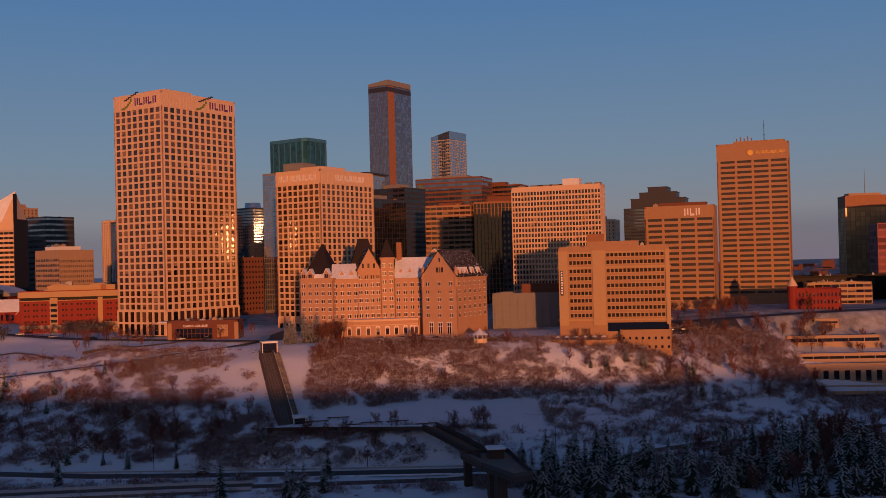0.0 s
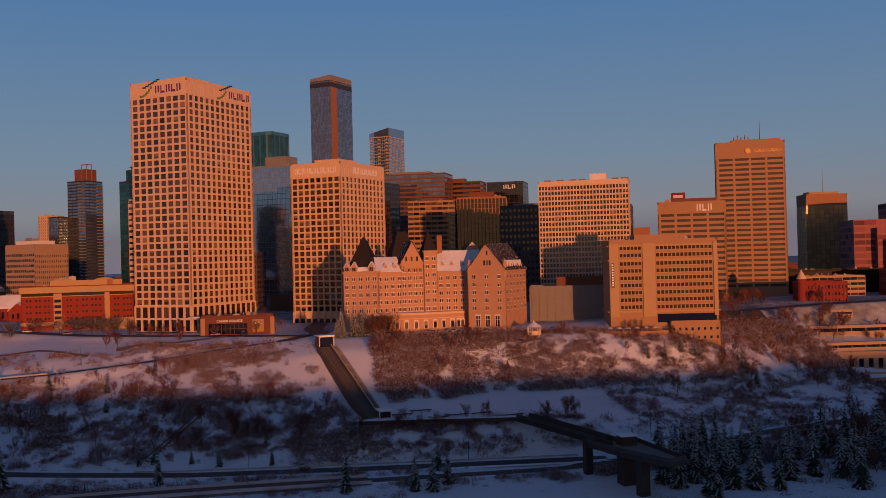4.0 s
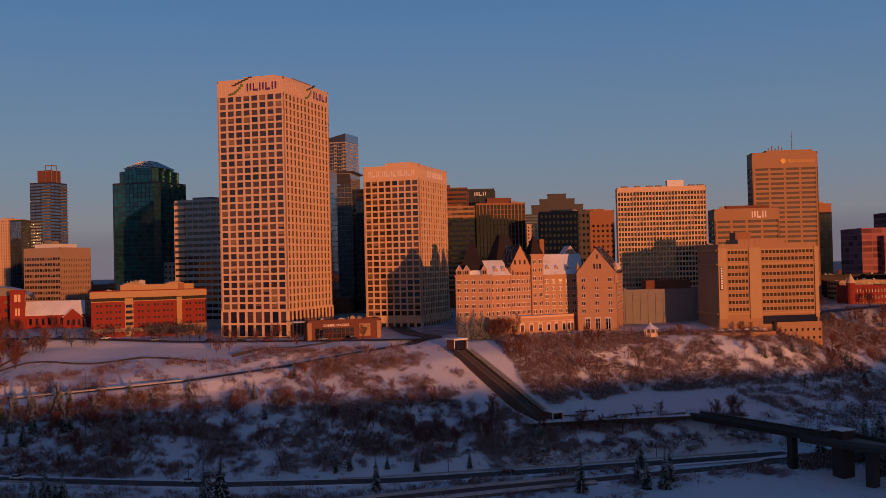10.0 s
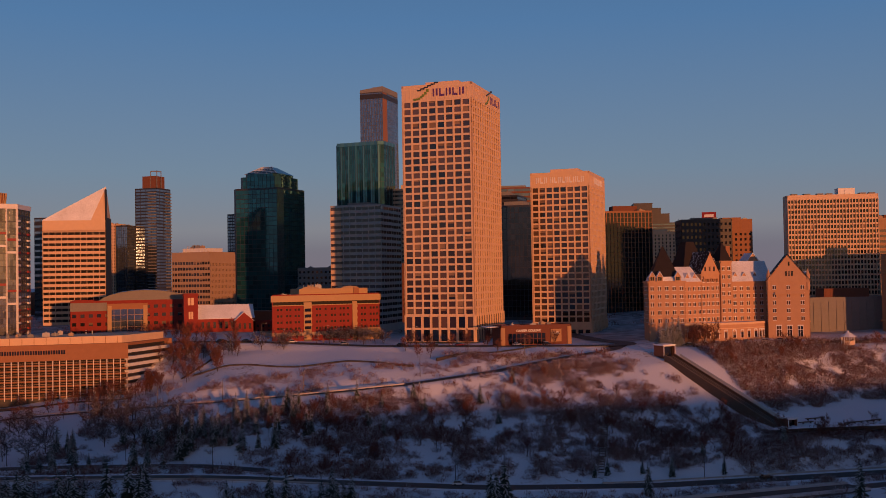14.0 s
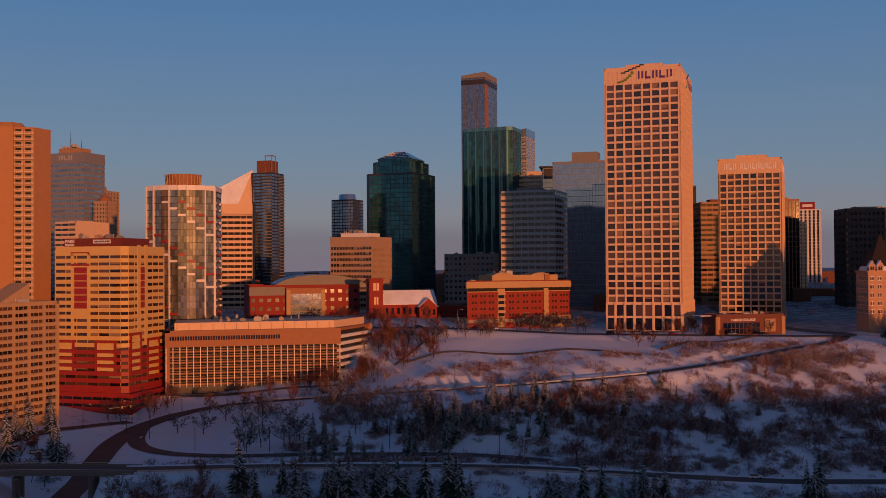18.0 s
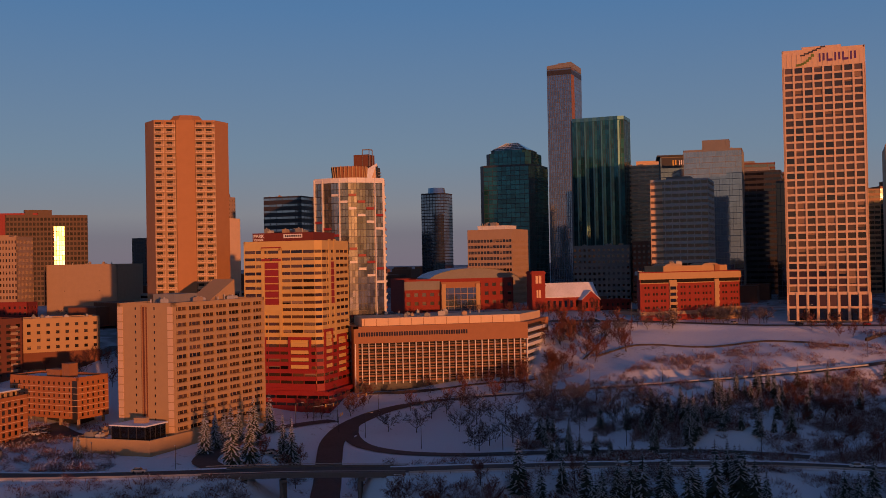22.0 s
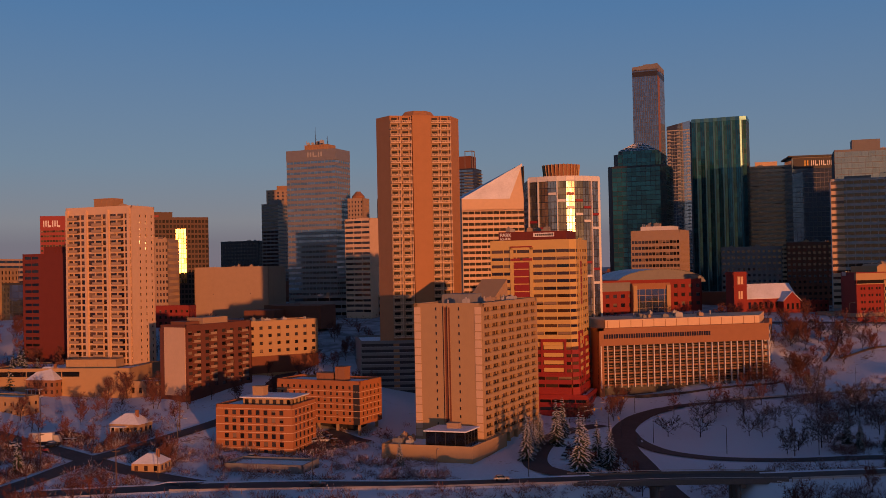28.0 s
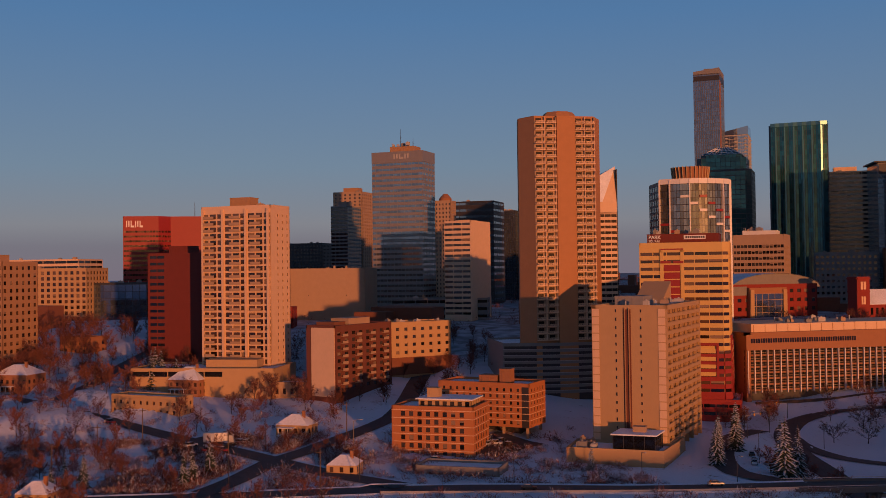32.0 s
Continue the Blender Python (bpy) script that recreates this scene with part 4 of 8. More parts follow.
g.quad8([(0, 0, 74.0), (33, 0, 74.0), (43, 4, 98), (0, 20, 76), (0, 0, 74.4), (33, 0, 74.4), (43, 4, 98.4), (0, 20, 76.4)])
part("slanted_roof", g, SNOWROOF, sp)
g = Geo()
g.on(edges(rect(43, 22))[1], 0, 5, 0, 96, -0.2, 0.35)
g.on(edges(rect(43, 22))[1], 5, 22, 0, 76, -0.2, 0.3)
part("side_glazing", g, GLASSMT, sp)

# curved glass apartment tower with ribbed drum
dp = arc_pts(0, 5, 33, 7.0, 8) + [(33, 26), (0, 26)]
dt = block("apartment_tower", "curved glass apartment tower with white frame and red accents", -403.2, 607.7, -10.1, 33, 28, -10, 81, WHITE,
           [(C, dict(floors=25, bays=3, line=0.3, fin=0.06))] * 8 + [(C, dict(floors=25, bays=6, line=1.1, fin=0.45)), None, (C, dict(floors=25, bays=6, line=1.1, fin=0.45))], GLASSRD, 150, r=0.3, trim=MULL, pts=dp, category="apartment tower")
de = edges(dp)
for i in (0, 1, 3, 7, 8):
    g = Geo()
    g.on(de[i], -0.25, 0.25, 0, 82.5, -0.3, 0.75)
    part("white_rib", g, WHITE, dt)
for i in range(9):
    # bands of red and white panels step down one storey from bay to bay
    for row, paint in ((19 - i, RED), (17 - i, WHITE), (9 - i, RED), (7 - i, WHITE), (27 - i, RED), (25 - i, WHITE)):
        if 0 <= row < 24:
            g = Geo()
            g.on(de[i], 0.3, min(4.6, de[i][3] - 0.3), row * 3.22 + 0.1, row * 3.22 + 1.25, -0.1, 0.35)
            part("balcony_panel", g, paint, dt)
for row in range(24):
    for u in (0.4, 15.4):
        g = Geo()
        g.on(de[8], u, u + 3.2, row * 3.22 + 0.1, row * 3.22 + 1.1, -0.1, 0.9)
        part("balcony_panel", g, WHITE if (row + int(u)) % 3 else RED, dt)
g = Geo()
for e in de[:9]:
    g.on(e, 0, e[3], 80.6, 83.0, -0.5, 0.5)
part("white_crown_band", g, WHITE, dt)
g = Geo()
g.cone(16.5, 12, 81, 89, 8.0, 8.4, 28)
part("roof_drum", g, RIBBON, dt)
for k in range(28):
    a = 2 * math.pi * k / 28
    g = Geo()
    g.tube((16.5 + 8.2 * math.cos(a), 12 + 8.2 * math.sin(a), 82.5), (16.5 + 8.9 * math.cos(a), 12 + 8.9 * math.sin(a), 89.2), 0.28, 0.28)
    part("drum_fin", g, CREAM, dt)

# ---- orange brick apartment tower with white balconies ----
bt_pts = [(0, 9.5), (4.6, 0.4), (13.9, 0.4), (14.0, -0.9), (22.0, -0.9), (22.1, 0.4), (30.5, 0.4), (36, 9.5), (34, 19), (2, 19)]
bt = block("apartment_tower", "tall orange brick apartment tower with two bays of white balconies", -479.2, 573.5, -1.5, 36, 28, -19, 114.0, BRICKT, [None] * 10, GLASS, 1, pts=bt_pts, category="apartment tower")
gb = Geo()
gb.box(-2.15, 2.15, -1.5, 0, -0.08, 0.22)
gb.box(1.72, 1.9, -1.4, 0, 0.2, 2.6)
gb.box(-1.9, 1.9, -1.5, -1.42, 0.95, 1.05)
for k in range(13):
    x = -1.88 + k * 0.308
    gb.box(x, x + 0.17, -1.5, -1.44, 0.22, 0.95)
BALC = gb.mesh("balcony", STONE)
gd = Geo()
gd.box(-1.65, 0.75, 0, 0.1, 0, 2.0)
DOOR = gd.mesh("balcony_door", GLASSMT)
bte = edges(bt_pts)
FL = 2.82
for ei, us in ((1, (2.3, 7.0)), (5, (2.1, 6.3))):
    e = bte[ei]
    g = Geo()
    g.on(e, 0.0, e[3], 22, 112.9, -0.4, 0.05)
    part("recessed_bay", g, STONE2, bt)
    for j in range(33):
        for u in us:
            z = 21.5 + j * FL
            (ox, oy), (dx, dy), (nx, ny) = e[0], e[1], e[2]
            for me, nm, n in ((BALC, "balcony", 0.05), (DOOR, "balcony_door", 0.16)):
                o = part(nm, me, RAIL, bt)
                o.matrix_local = Matrix.Translation((ox + dx * u + nx * n, oy + dy * u + ny * n, z + (0.2 if nm != "balcony" else 0))) @ Matrix.Rotation(math.atan2(dy, dx), 4, "Z")
g = Geo()
g.cone(18, 10, 114, 117.6, 9, 6, 8, radians(22))
part("roof_cap", g, BRICKT, bt)
roof_kit(bt, 30, 18, 114, 41, 4, 6, 3)
bp_pts = arc_pts(-9, -3, 52, 4, 8) + [(43, 34), (-9, 34)]
bp = block("parking_podium", "dark curved parking podium with pale horizontal rails", -479, 580, -4, 52, 37, -20, 20.5, DARK,
           [OPEN] * 8 + [None, None, None], GLASSDK, 64, pts=bp_pts, trim=GREY, category="parking podium", roof=SNOWROOF)
for e in edges(bp_pts)[:8]:
    for j in range(8):
        g = Geo()
        g.on(e, 0, e[3], 0.5 + j * 2.45, 1.6 + j * 2.45, -0.45, -0.03)
        part("deck_parapet", g, GREY, bp)
        g = Geo()
        g.on(e, 0, e[3], 1.62 + j * 2.45, 1.78 + j * 2.45, -0.2, 0.05)
        part("rail", g, PALEGREY, bp)

# ---- cream slab with rows of balconies ----
cs = block("apartment_slab", "cream concrete slab block with blank end wall and balcony rows", -482, 487.4, -37, 25, 52.4, -27, 46, CREAM, [None, OPEN], GLASS, 1, category="apartment block", r=1.3, roof=SNOWROOF)
ce = edges(rect(25, 52.4))
g = Geo()
g.on(ce[0], 10.6, 13.2, 3, 45.5, -0.1, 0.06)
part("dark_slot", g, REDBR, cs)
for u in (11.2, 12.6):
    g = Geo()
    g.on(ce[0], u - 0.12, u + 0.12, 3, 46, 0.0, 0.5)
    part("slot_fin", g, TAN, cs)
cpn = Panes(cs, GLASSDK, 40, "slit_window")
for j in range(16):
    for u in (8.2, 16.5):
        cpn.add(ce[0], u - 0.2, u + 0.2, 3.7 + j * 2.72, 4.7 + j * 2.72, 0.06)
cpn.done()
for u0 in (0.2, 22.2):
    for j in range(16):
        g = Geo()
        g.on(ce[0], u0, u0 + 2.3, 2.4 + j * 2.72, 4.8 + j * 2.72, -0.05, 0.14)
        part("square_panel", g, STONE, cs)
bays, fl = 7, 2.72
bwid = 52.4 / bays
gpar = Geo()
gpar.box(-bwid / 2 + 0.5, bwid / 2 - 0.5, -0.1, 0.05, 0, 1.0)
gpar.box(-bwid / 2 + 0.5, bwid / 2 - 0.5, -0.15, 0.1, 1.12, 1.22)
for k in (-1.15, 1.1):
    gpar.box(k - 0.07, k + 0.07, 0.5, 0.7, 1.3, 2.5)
PARA = gpar.mesh("balcony_parapet", CREAM)
gw_ = Geo()
gw_.box(-bwid / 2 + 0.5, bwid / 2 - 0.5, 0.7, 0.78, 0, 1.42)
BWIN = gw_.mesh("balcony_window", GLASSBR)
cf = Geo()
for i in range(bays + 1):
    u = min(max(i * bwid, 0.45), 51.95)
    cf.on(ce[1], u - 0.45, u + 0.45, -4, 45.5, -1.2, 0.06)
for j in range(17):
    cf.on(ce[1], 0, 52.4, 2.0 + j * fl - 0.16, 2.0 + j * fl + 0.1, -1.2, 0.04)
part("balcony_frame", cf, CREAM, cs)
for j in range(16):
    for i in range(bays):
        u = (i + 0.5) * bwid
        (ox, oy), (dx, dy), (nx, ny) = ce[1][0], ce[1][1], ce[1][2]
        for me, nm, n, z in ((PARA, "balcony_parapet", 0.0, 0.1), (BWIN, "balcony_window", 0.04, 1.2)):
            o = part(nm, me, CREAM, cs)
            zz = 2.0 + j * fl + z
            o.matrix_local = Matrix.Translation((ox + dx * u + nx * n, oy + dy * u + ny * n, zz)) @ Matrix.Rotation(math.atan2(dy, dx), 4, "Z")
roof_box(cs, 4, 14, 10, 12, 46, 3.2, GREY)
roof_kit(cs, 24, 50, 46, 51, 10)
g = Geo()
g.v.extend([(6, 30, 46), (6, 46, 46), (6, 46, 54), (16, 30, 46), (16, 46, 46), (16, 46, 54)])
g.f.extend([(0, 2, 1), (3, 4, 5), (0, 3, 5, 2), (1, 2, 5, 4), (0, 1, 4, 3)])
part("sloped_penthouse", g, CREAM, cs)

# ---- cream and red banded tower ----
rp = [(0, 0), (32.4, 0), (34.8, 2.4), (34.8, 30.6), (0, 30.6)]
rt = block("office_building", "cream banded building turning red in its lower storeys", -437.4, 553.6, -29, 34.8, 30.6, -28, 69, YELLOW,
           [(B, dict(floors=14, bays=6, fh=0.42, v0=24, v1=66)), (B, dict(floors=14, bays=1, fh=0.42, v0=24, v1=66)), (B, dict(floors=14, bays=6, fh=0.42, v0=24, v1=66))], GLASSBR, 150, pts=rp, category="office building")
re_ = edges(rp)
pn = Panes(rt, GLASSBR, 60)
for e, nb in ((re_[0], 6), (re_[1], 1), (re_[2], 6)):
    g = Geo()
    e = ((e[0][0] + e[2][0] * 0.45, e[0][1] + e[2][1] * 0.45), e[1], e[2], e[3])
    B(g, pn, e, 9, 27, floors=6, bays=nb, fh=0.42)
    g.on(e, 0, e[3], 6.5, 9, -0.4, 0.15)
    part("red_storey", g, RED, rt)
pn.done()
for e, u, w in ((re_[0], 9.8, 6.2), (re_[2], 9.0, 3.0)):
    for j in range(6):
        z = 43.4 + j * 3.0
        g = Geo()
        g.on(e, u, u + w, z, z + 2.6, -0.2, 0.14)
        part("red_panel", g, RED, rt)
for e, u, w, z0, z1 in ((re_[0], 2.0, 7.0, 15, 30), (re_[2], 1.5, 6.5, 15, 33), (re_[2], 14.5, 8.0, 12, 30), (re_[0], 21.0, 8.5, 15, 30)):
    g = Geo()
    for a, b in ((u - 0.9, u), (u + w, u + w + 0.9)):
        g.on(e, a, b, z0, z1, -0.2, 0.62)
    g.on(e, u, u + w, z1 - 1.1, z1, -0.2, 0.62)
    g.on(e, u, u + w, z0, z0 + 0.9, -0.2, 0.62)
    fr_panel = part("red_frame", g, RED, rt)
    for j in range(5):
        z = z0 + 2.0 + j * 3.0
        if z + 1.6 < z1 - 1.4:
            g = Geo()
            g.on(e, u + 0.3, u + w - 0.3, z, z + 1.5, -0.2, 0.58)
            part("cream_panel", g, YELLOW, fr_panel)
g = Geo()
for a, b, z0, z1 in ((8.2, 9.6, 30, 67), (16.2, 17.6, 30, 67), (8.2, 17.6, 66, 67.4), (9.6, 16.2, 40.6, 43.2)):
    g.on(re_[0], a, b, z0, z1, -0.2, 0.3)
part("portal_frame", g, YELLOW, rt)
for a, b, z in ((8.4, 12.4, 61.6), (13.4, 17.4, 61.6), (8.4, 17.4, 67.0)):
    g = Geo()
    g.on(re_[0], a, b, z, z + (1.0 if z < 65 else 0.5), 0.2, 0.42)
    part("red_strip", g, RED, rt)
for e, u, w, z0, z1 in ((re_[2], 6.6, 2.2, 27, 70.5), (re_[2], 12.2, 2.2, 27, 70.5), (re_[2], 18, 1.0, 10, 27)):
    g = Geo()
    g.on(e, u, u + w, z0, z1, -0.2, 0.1)
    part("cream_pier", g, YELLOW, rt)
roof_box(rt, 3, 2.5, 28, 22, 69, 4.2, MAROON)
for text, v, size in (("PARK", 71.5, 2.0), ("SQUARE", 70.2, 1.2)):
    lettering(rt, re_[0], text, 3.6, v, size, SIGNW, -2.2)
g = Geo()
g.on(re_[0], 17.5, 26.0, 71.2, 72.8, -2.5, -2.2)
board = part("sign_board", g, SIGNW, rt)
g = Geo()
for k in range(9):
    g.on(re_[0], 18.2 + k * 0.85, 18.8 + k * 0.85, 71.6, 72.4, -2.25, -2.1)
part("dark_bars", g, DARK, board)
roof_kit(rt, 30, 26, 73.2, 61, 7, 4, 4)
pod = block("red_podium", "red brick podium under the banded tower", -438.0, 552.4, -29, 38.5, 35, -29, 8.0, RED,
            [(B, dict(floors=2, bays=8, fh=0.4, v0=1, v1=7)), (B, dict(floors=2, bays=8, fh=0.4, v0=1, v1=7))], GLASSDK, 32, category="podium", roof=SNOWROOF)
cornice(pod, rect(38.5, 35), 7.6, 0.7, 0.3, RED)

# ---- long parkade with white fins ----
pk_pts = [(0, 0), (77.6, 0), (97, 33), (0, 33)]
pk = block("parkade", "long concrete parkade with white fins, brown band and cream decks", -391.6, 553, 0, 78, 40, -20.2, 24, RIBBON, [OPEN, OPEN], GLASSBR, 10, pts=pk_pts, r=2.0, category="parkade", roof=SNOWROOF)
pke = edges(pk_pts)
for j in range(7):
    g = Geo()
    g.on(pke[0], 0, 77.6, 0.8 + j * 2.4, 1.5 + j * 2.4, -1.9, 0.1)
    part("deck_edge", g, ORANGE, pk)
    # near-black sheet at the back of each opening paints the deck's inner shade
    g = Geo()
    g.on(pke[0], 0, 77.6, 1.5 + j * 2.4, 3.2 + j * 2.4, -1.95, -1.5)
    part("dark_deck_opening", g, SLATESHADE, pk)
    g = Geo()
    g.on(pke[0], 0, 77.6, 2.15 + j * 2.4, 2.3 + j * 2.4, -0.3, -0.15)
    part("deck_rail", g, STONE2, pk)
for i in range(27):
    g = Geo()
    u = 0.5 + i * 76.6 / 26
    g.on(pke[0], u - 0.17, u + 0.17, 0, 17.6, 0.0, 0.8)
    part("fin", g, WHITE, pk)
g = Geo()
g.on(pke[0], 0, 77.6, 17.6, 24.0, -1.9, 0.25)
part("brown_band", g, RIBBON, pk)
pkp = Panes(pk, GLASSDK, 40, "slot_window")
for i in range(44):
    pkp.add(pke[0], 2 + i * 1.1, 2.75 + i * 1.1, 20.6, 22.4, 0.4)
pkp.done()
for j in range(7):
    g = Geo()
    g.on(pke[1], 0, 38.2, 1.0 + j * 3.2, 2.5 + j * 3.2, -1.9, 0.4)
    part("cream_deck", g, WHITE, pk)
g = Geo()
g.prism([(4, 3), (75, 3), (93, 31), (4, 31)], 24, 28.2)
part("upper_storey", g, STONE, pk)
g = Geo()
for i in range(14):
    e = edges([(4, 3), (75, 3), (93, 31), (4, 31)])[0]
    g.on(e, 1 + i * 5.2, 1.2 + i * 5.2, 24.4, 27.9, 0, 0.08)
part("panel_joint", g, RIBBON, pk)
roof_kit(pk, 80, 30, 28.2, 71, 9, 10, 8)

# ---- hotel block on the bank edge ----
CT = (53.5, 479.7)
ct = block("hotel", "tan hotel block on the bank edge with rows of small windows", CT[0], CT[1], -9.9, 50.5, 30, 1, 39, TAN,
           [None, (G, dict(cols=7, floors=9, fw=0.45, fh=0.42, v0=6, v1=36))], GLASS, 63, roof=SNOWROOF)
cte = edges(rect(50.5, 30))
pn = Panes(ct, GLASSMT, 200)
g = Geo()
for u0, u1, nc in ((4.8, 15.2, 6), (21.8, 48.2, 14)):
    for j in range(9):
        z = 7.2 + j * 3.42 + (0.5 if j > 6 else 0)
        for i in range(nc):
            cw = (u1 - u0) / nc
            pn.add(cte[0], u0 + i * cw + cw * 0.14, u0 + (i + 1) * cw - cw * 0.14, z, z + 1.65, 0.06)
        g.on(cte[0], u0, u1, z - 0.3, z - 0.05, -0.02, 0.3)
        g.on(cte[0], u0, u1, z + 1.72, z + 1.95, -0.02, 0.26)
part("sill_course", g, CREAM, ct)
pn.done()
for u0, u1 in ((0.0, 4.2), (15.6, 21.4), (48.6, 50.5)):
    g = Geo()
    g.on(cte[0], u0, u1, 3.5, 38, -0.1, 0.55)
    part("cream_pier", g, CREAM, ct)
for z, o in ((5.6, 0.9), (29.8, 0.7), (36.6, 0.9)):
    cornice(ct, rect(50.5, 30), z, 0.6, o, CREAM)
sign = Geo()
sign.on(cte[0], 0.7, 2.1, 17.5, 29, 0.5, 0.95)
sb = part("hanging_sign", sign, DARK, ct, "tall dark sign with pale upright lettering")
for k in range(9):
    g = Geo()
    g.on(cte[0], 1.0, 1.8, 27.8 - k * 1.2, 28.6 - k * 1.2, 0.9, 1.0)
    part("sign_letter", g, SIGNW, sb)
roof_box(ct, 13, 7, 24, 16, 39, 3.0, TAN)
roof_box(ct, 13, 10, 8, 8, 42, 3.6, ORANGE, "lift_tower")
roof_kit(ct, 48, 28, 39, 81, 6)
g = Geo()
g.on(cte[0], 22, 49.5, 0.6, 4.6, -0.2, 0.12)
part("terrace_glazing", g, GLASSDK, ct)
base = block("retaining_base", "tan brick retaining base stepping down the bank", *off(CT, -9.9, 27.5, -3.0), -9.9, 23, 22, -11.5, 13.0, TAN,
             [(G, dict(cols=8, floors=2, fw=0.35, fh=0.3, v0=4, v1=12)), (G, dict(cols=6, floors=2, fw=0.35, fh=0.3, v0=4, v1=12))], GLASSDK, 28, category="retaining wall")
ter_pts = arc_pts(0, 4, 30, 4, 6) + [(30, 12), (0, 12)]
ter = block("terrace", "curved brick terrace with parasols under snow", *off(CT, -9.9, -4, -9.5), -9.9, 32, 12, -6, 3.4, TAN, [None] * 9, GLASS, 1, skirt=2.5, pts=ter_pts, category="terrace", roof=SNOWROOF)
for k in range(6):
    pa = thing("parasol", "closed pale parasol dusted with snow", "parasol", *off(CT, -9.9, -1 + k * 4.2, -5.0), -2.6, group="terrace parasols")
    g = Geo()
    g.cone(0, 0, 0, 2.4, 0.05, 0.05, 6)
    part("pole", g, MULL, pa)
    g = Geo()
    g.cone(0, 0, 2.0, 2.8, 1.5, 0.1, 8)
    part("canopy", g, SNOWROOF, pa)

# ---- brown office towers ----
sc = block("office_tower", "tall brown office tower with deep window bands in four bays", 170.0, 635, -20, 42.4, 16, 4, 98.6, TAN,
           [(B, dict(floors=26, bays=4, fh=0.48, r=1.0, v0=6, v1=89, ends=1.5, mull=0.7)), None, None, (B, dict(floors=21, bays=3, fh=0.42, r=0.8, v0=6, v1=89, ends=1.0, mull=0.6))], GLASSBR, 150, r=0.8)
sce = edges(rect(42.4, 16))
g = Geo()
g.cone(0, 0, 0, 0.5, 1.7, 1.7, 18)
mo = part("sign_disc", g, SIGNY, sc)
mo.matrix_local = pose(20, -0.1, 93.5, 90, 0, 0)
sign_bars(sc, sce[0], 23.5, 92.6, 17, 1.9, 13, SIGNY)
roof_box(sc, 10, 3, 30, 12, 98.6, 2.2, TAN)
for k in range(5):
    g = Geo()
    g.cone(12 + k * 2.2, 5, 98, 103 + (k % 2), 0.35, 0.35, 8)
    part("flue", g, RIBBON, sc)
mast(sc, 28, 8, 100, 14)
kr = block("office_building", "brown office block with deep window bands and white sign", 116.0, 591.2, -19, 38.9, 20, 4, 59.2, TAN,
           [(B, dict(floors=15, bays=4, fh=0.48, r=1.0, v0=5, v1=53, ends=1.2, mull=0.7)), None, None, (B, dict(floors=13, bays=3, fh=0.45, r=0.8, v0=5, v1=53, ends=1.0, mull=0.6))], GLASSBR, 100, r=0.8)
sign_bars(kr, edges(rect(38.9, 20))[0], 22, 54.2, 9.5, 4.2, 3, SIGNW)
roof_box(kr, 8, 4, 26, 12, 59.2, 2.6, BROWNB)
roof_kit(kr, 36, 19, 59.2, 91, 5)

# ---- grey apartment slab ----
ga = block("apartment_slab", "grey concrete slab with dense upright strips of windows", 37.9, 559.7, -20, 48.9, 11, 2, 72, STONE2,
           [(G, dict(cols=28, floors=24, fw=0.74, fh=0.66, v0=3, v1=70.6, proud=0.25)), (G, dict(cols=4, floors=24, fw=0.3, fh=0.5, v0=3, v1=70.6))], GLASS, 290, category="apartment block", trim=STONE)
roof_box(ga, 28, 2, 9, 7, 72, 4.2, WHITE)
for u in (3, 10, 17, 22, 40, 45):
    roof_box(ga, u, 3, 3.2, 4, 72, 1.6, GREY, "roof_unit")
lb = block("office_building", "low concrete block with ribbed blank panels", 24.5, 526.3, -13, 49, 25, 0, 18, GREY, [None], GLASS, 1, category="office building", roof=SNOWROOF)
lbe = edges(rect(49, 25))
for i in range(12):
    g = Geo()
    g.on(lbe[0], 1 + i * 4.0, 1.35 + i * 4.0, 1, 16.5, -0.1, 0.25)
    part("rib", g, GREY, lb)
roof_box(lb, 14, 8, 24, 12, 18, 5.0, BROWNB)

# ---- grand stone hotel with steep roofs, gables and turrets ----
hotel = thing("grand_hotel", "buff stone grand hotel with steep snowy roofs, gables and turrets", "hotel", 0, 0, -0.5, 0)
HW = Panes(hotel, GLASSBR, 300, "window")


def wing(pts, h, win, r=0.25, low=9.5, floors=5, name="wall"):
    """One stone body of the hotel; win: for each face the number of paired windows."""
    g = Geo()
    g.prism(inset(pts, r), -3, h)
    part(name, g, LIME, hotel)
    gf_ = Geo()
    for e, n in zip(edges(pts), win):
        for nm, z0, z1, n0, n1 in (("stone_facing", -3, h, -r, 0), ("eaves_cornice", h - 0.9, h, 0, 0.45), ("string_course", h - 6.0, h - 5.6, 0, 0.3), ("string_course", low - 1.0, low - 0.5, 0, 0.35)):
            gs = Geo()
            gs.on(e, 0, e[3], z0, z1, n0, n1)
            part(nm, gs, LIME, hotel)
        if not n:
            continue
        cw = e[3] / n
        fh = (h - low - 0.6) / floors
        for i in range(n):
            for j in range(floors):
                u, z = (i + 0.5) * cw, low + j * fh
                for du in (-0.75, 0.15):
                    HW.add(e, u + du, u + du + 0.6, z, z + 1.7, 0.05)
                gf_.on(e, u - 0.95, u + 0.95, z - 0.25, z, 0.0, 0.16)
                gf_.on(e, u - 0.95, u + 0.95, z + 1.7, z + 1.95, 0.0, 0.14)
                gf_.on(e, u - 0.12, u + 0.12, z, z + 1.7, 0.0, 0.08)
    tagged(part("window_surround", gf_, WHITE, hotel), kind="stuff")


def ring(x, y, a, w, d):
    return [off((x, y), a, 0, 0), off((x, y), a, w, 0), off((x, y), a, w, d), off((x, y), a, 0, d)]


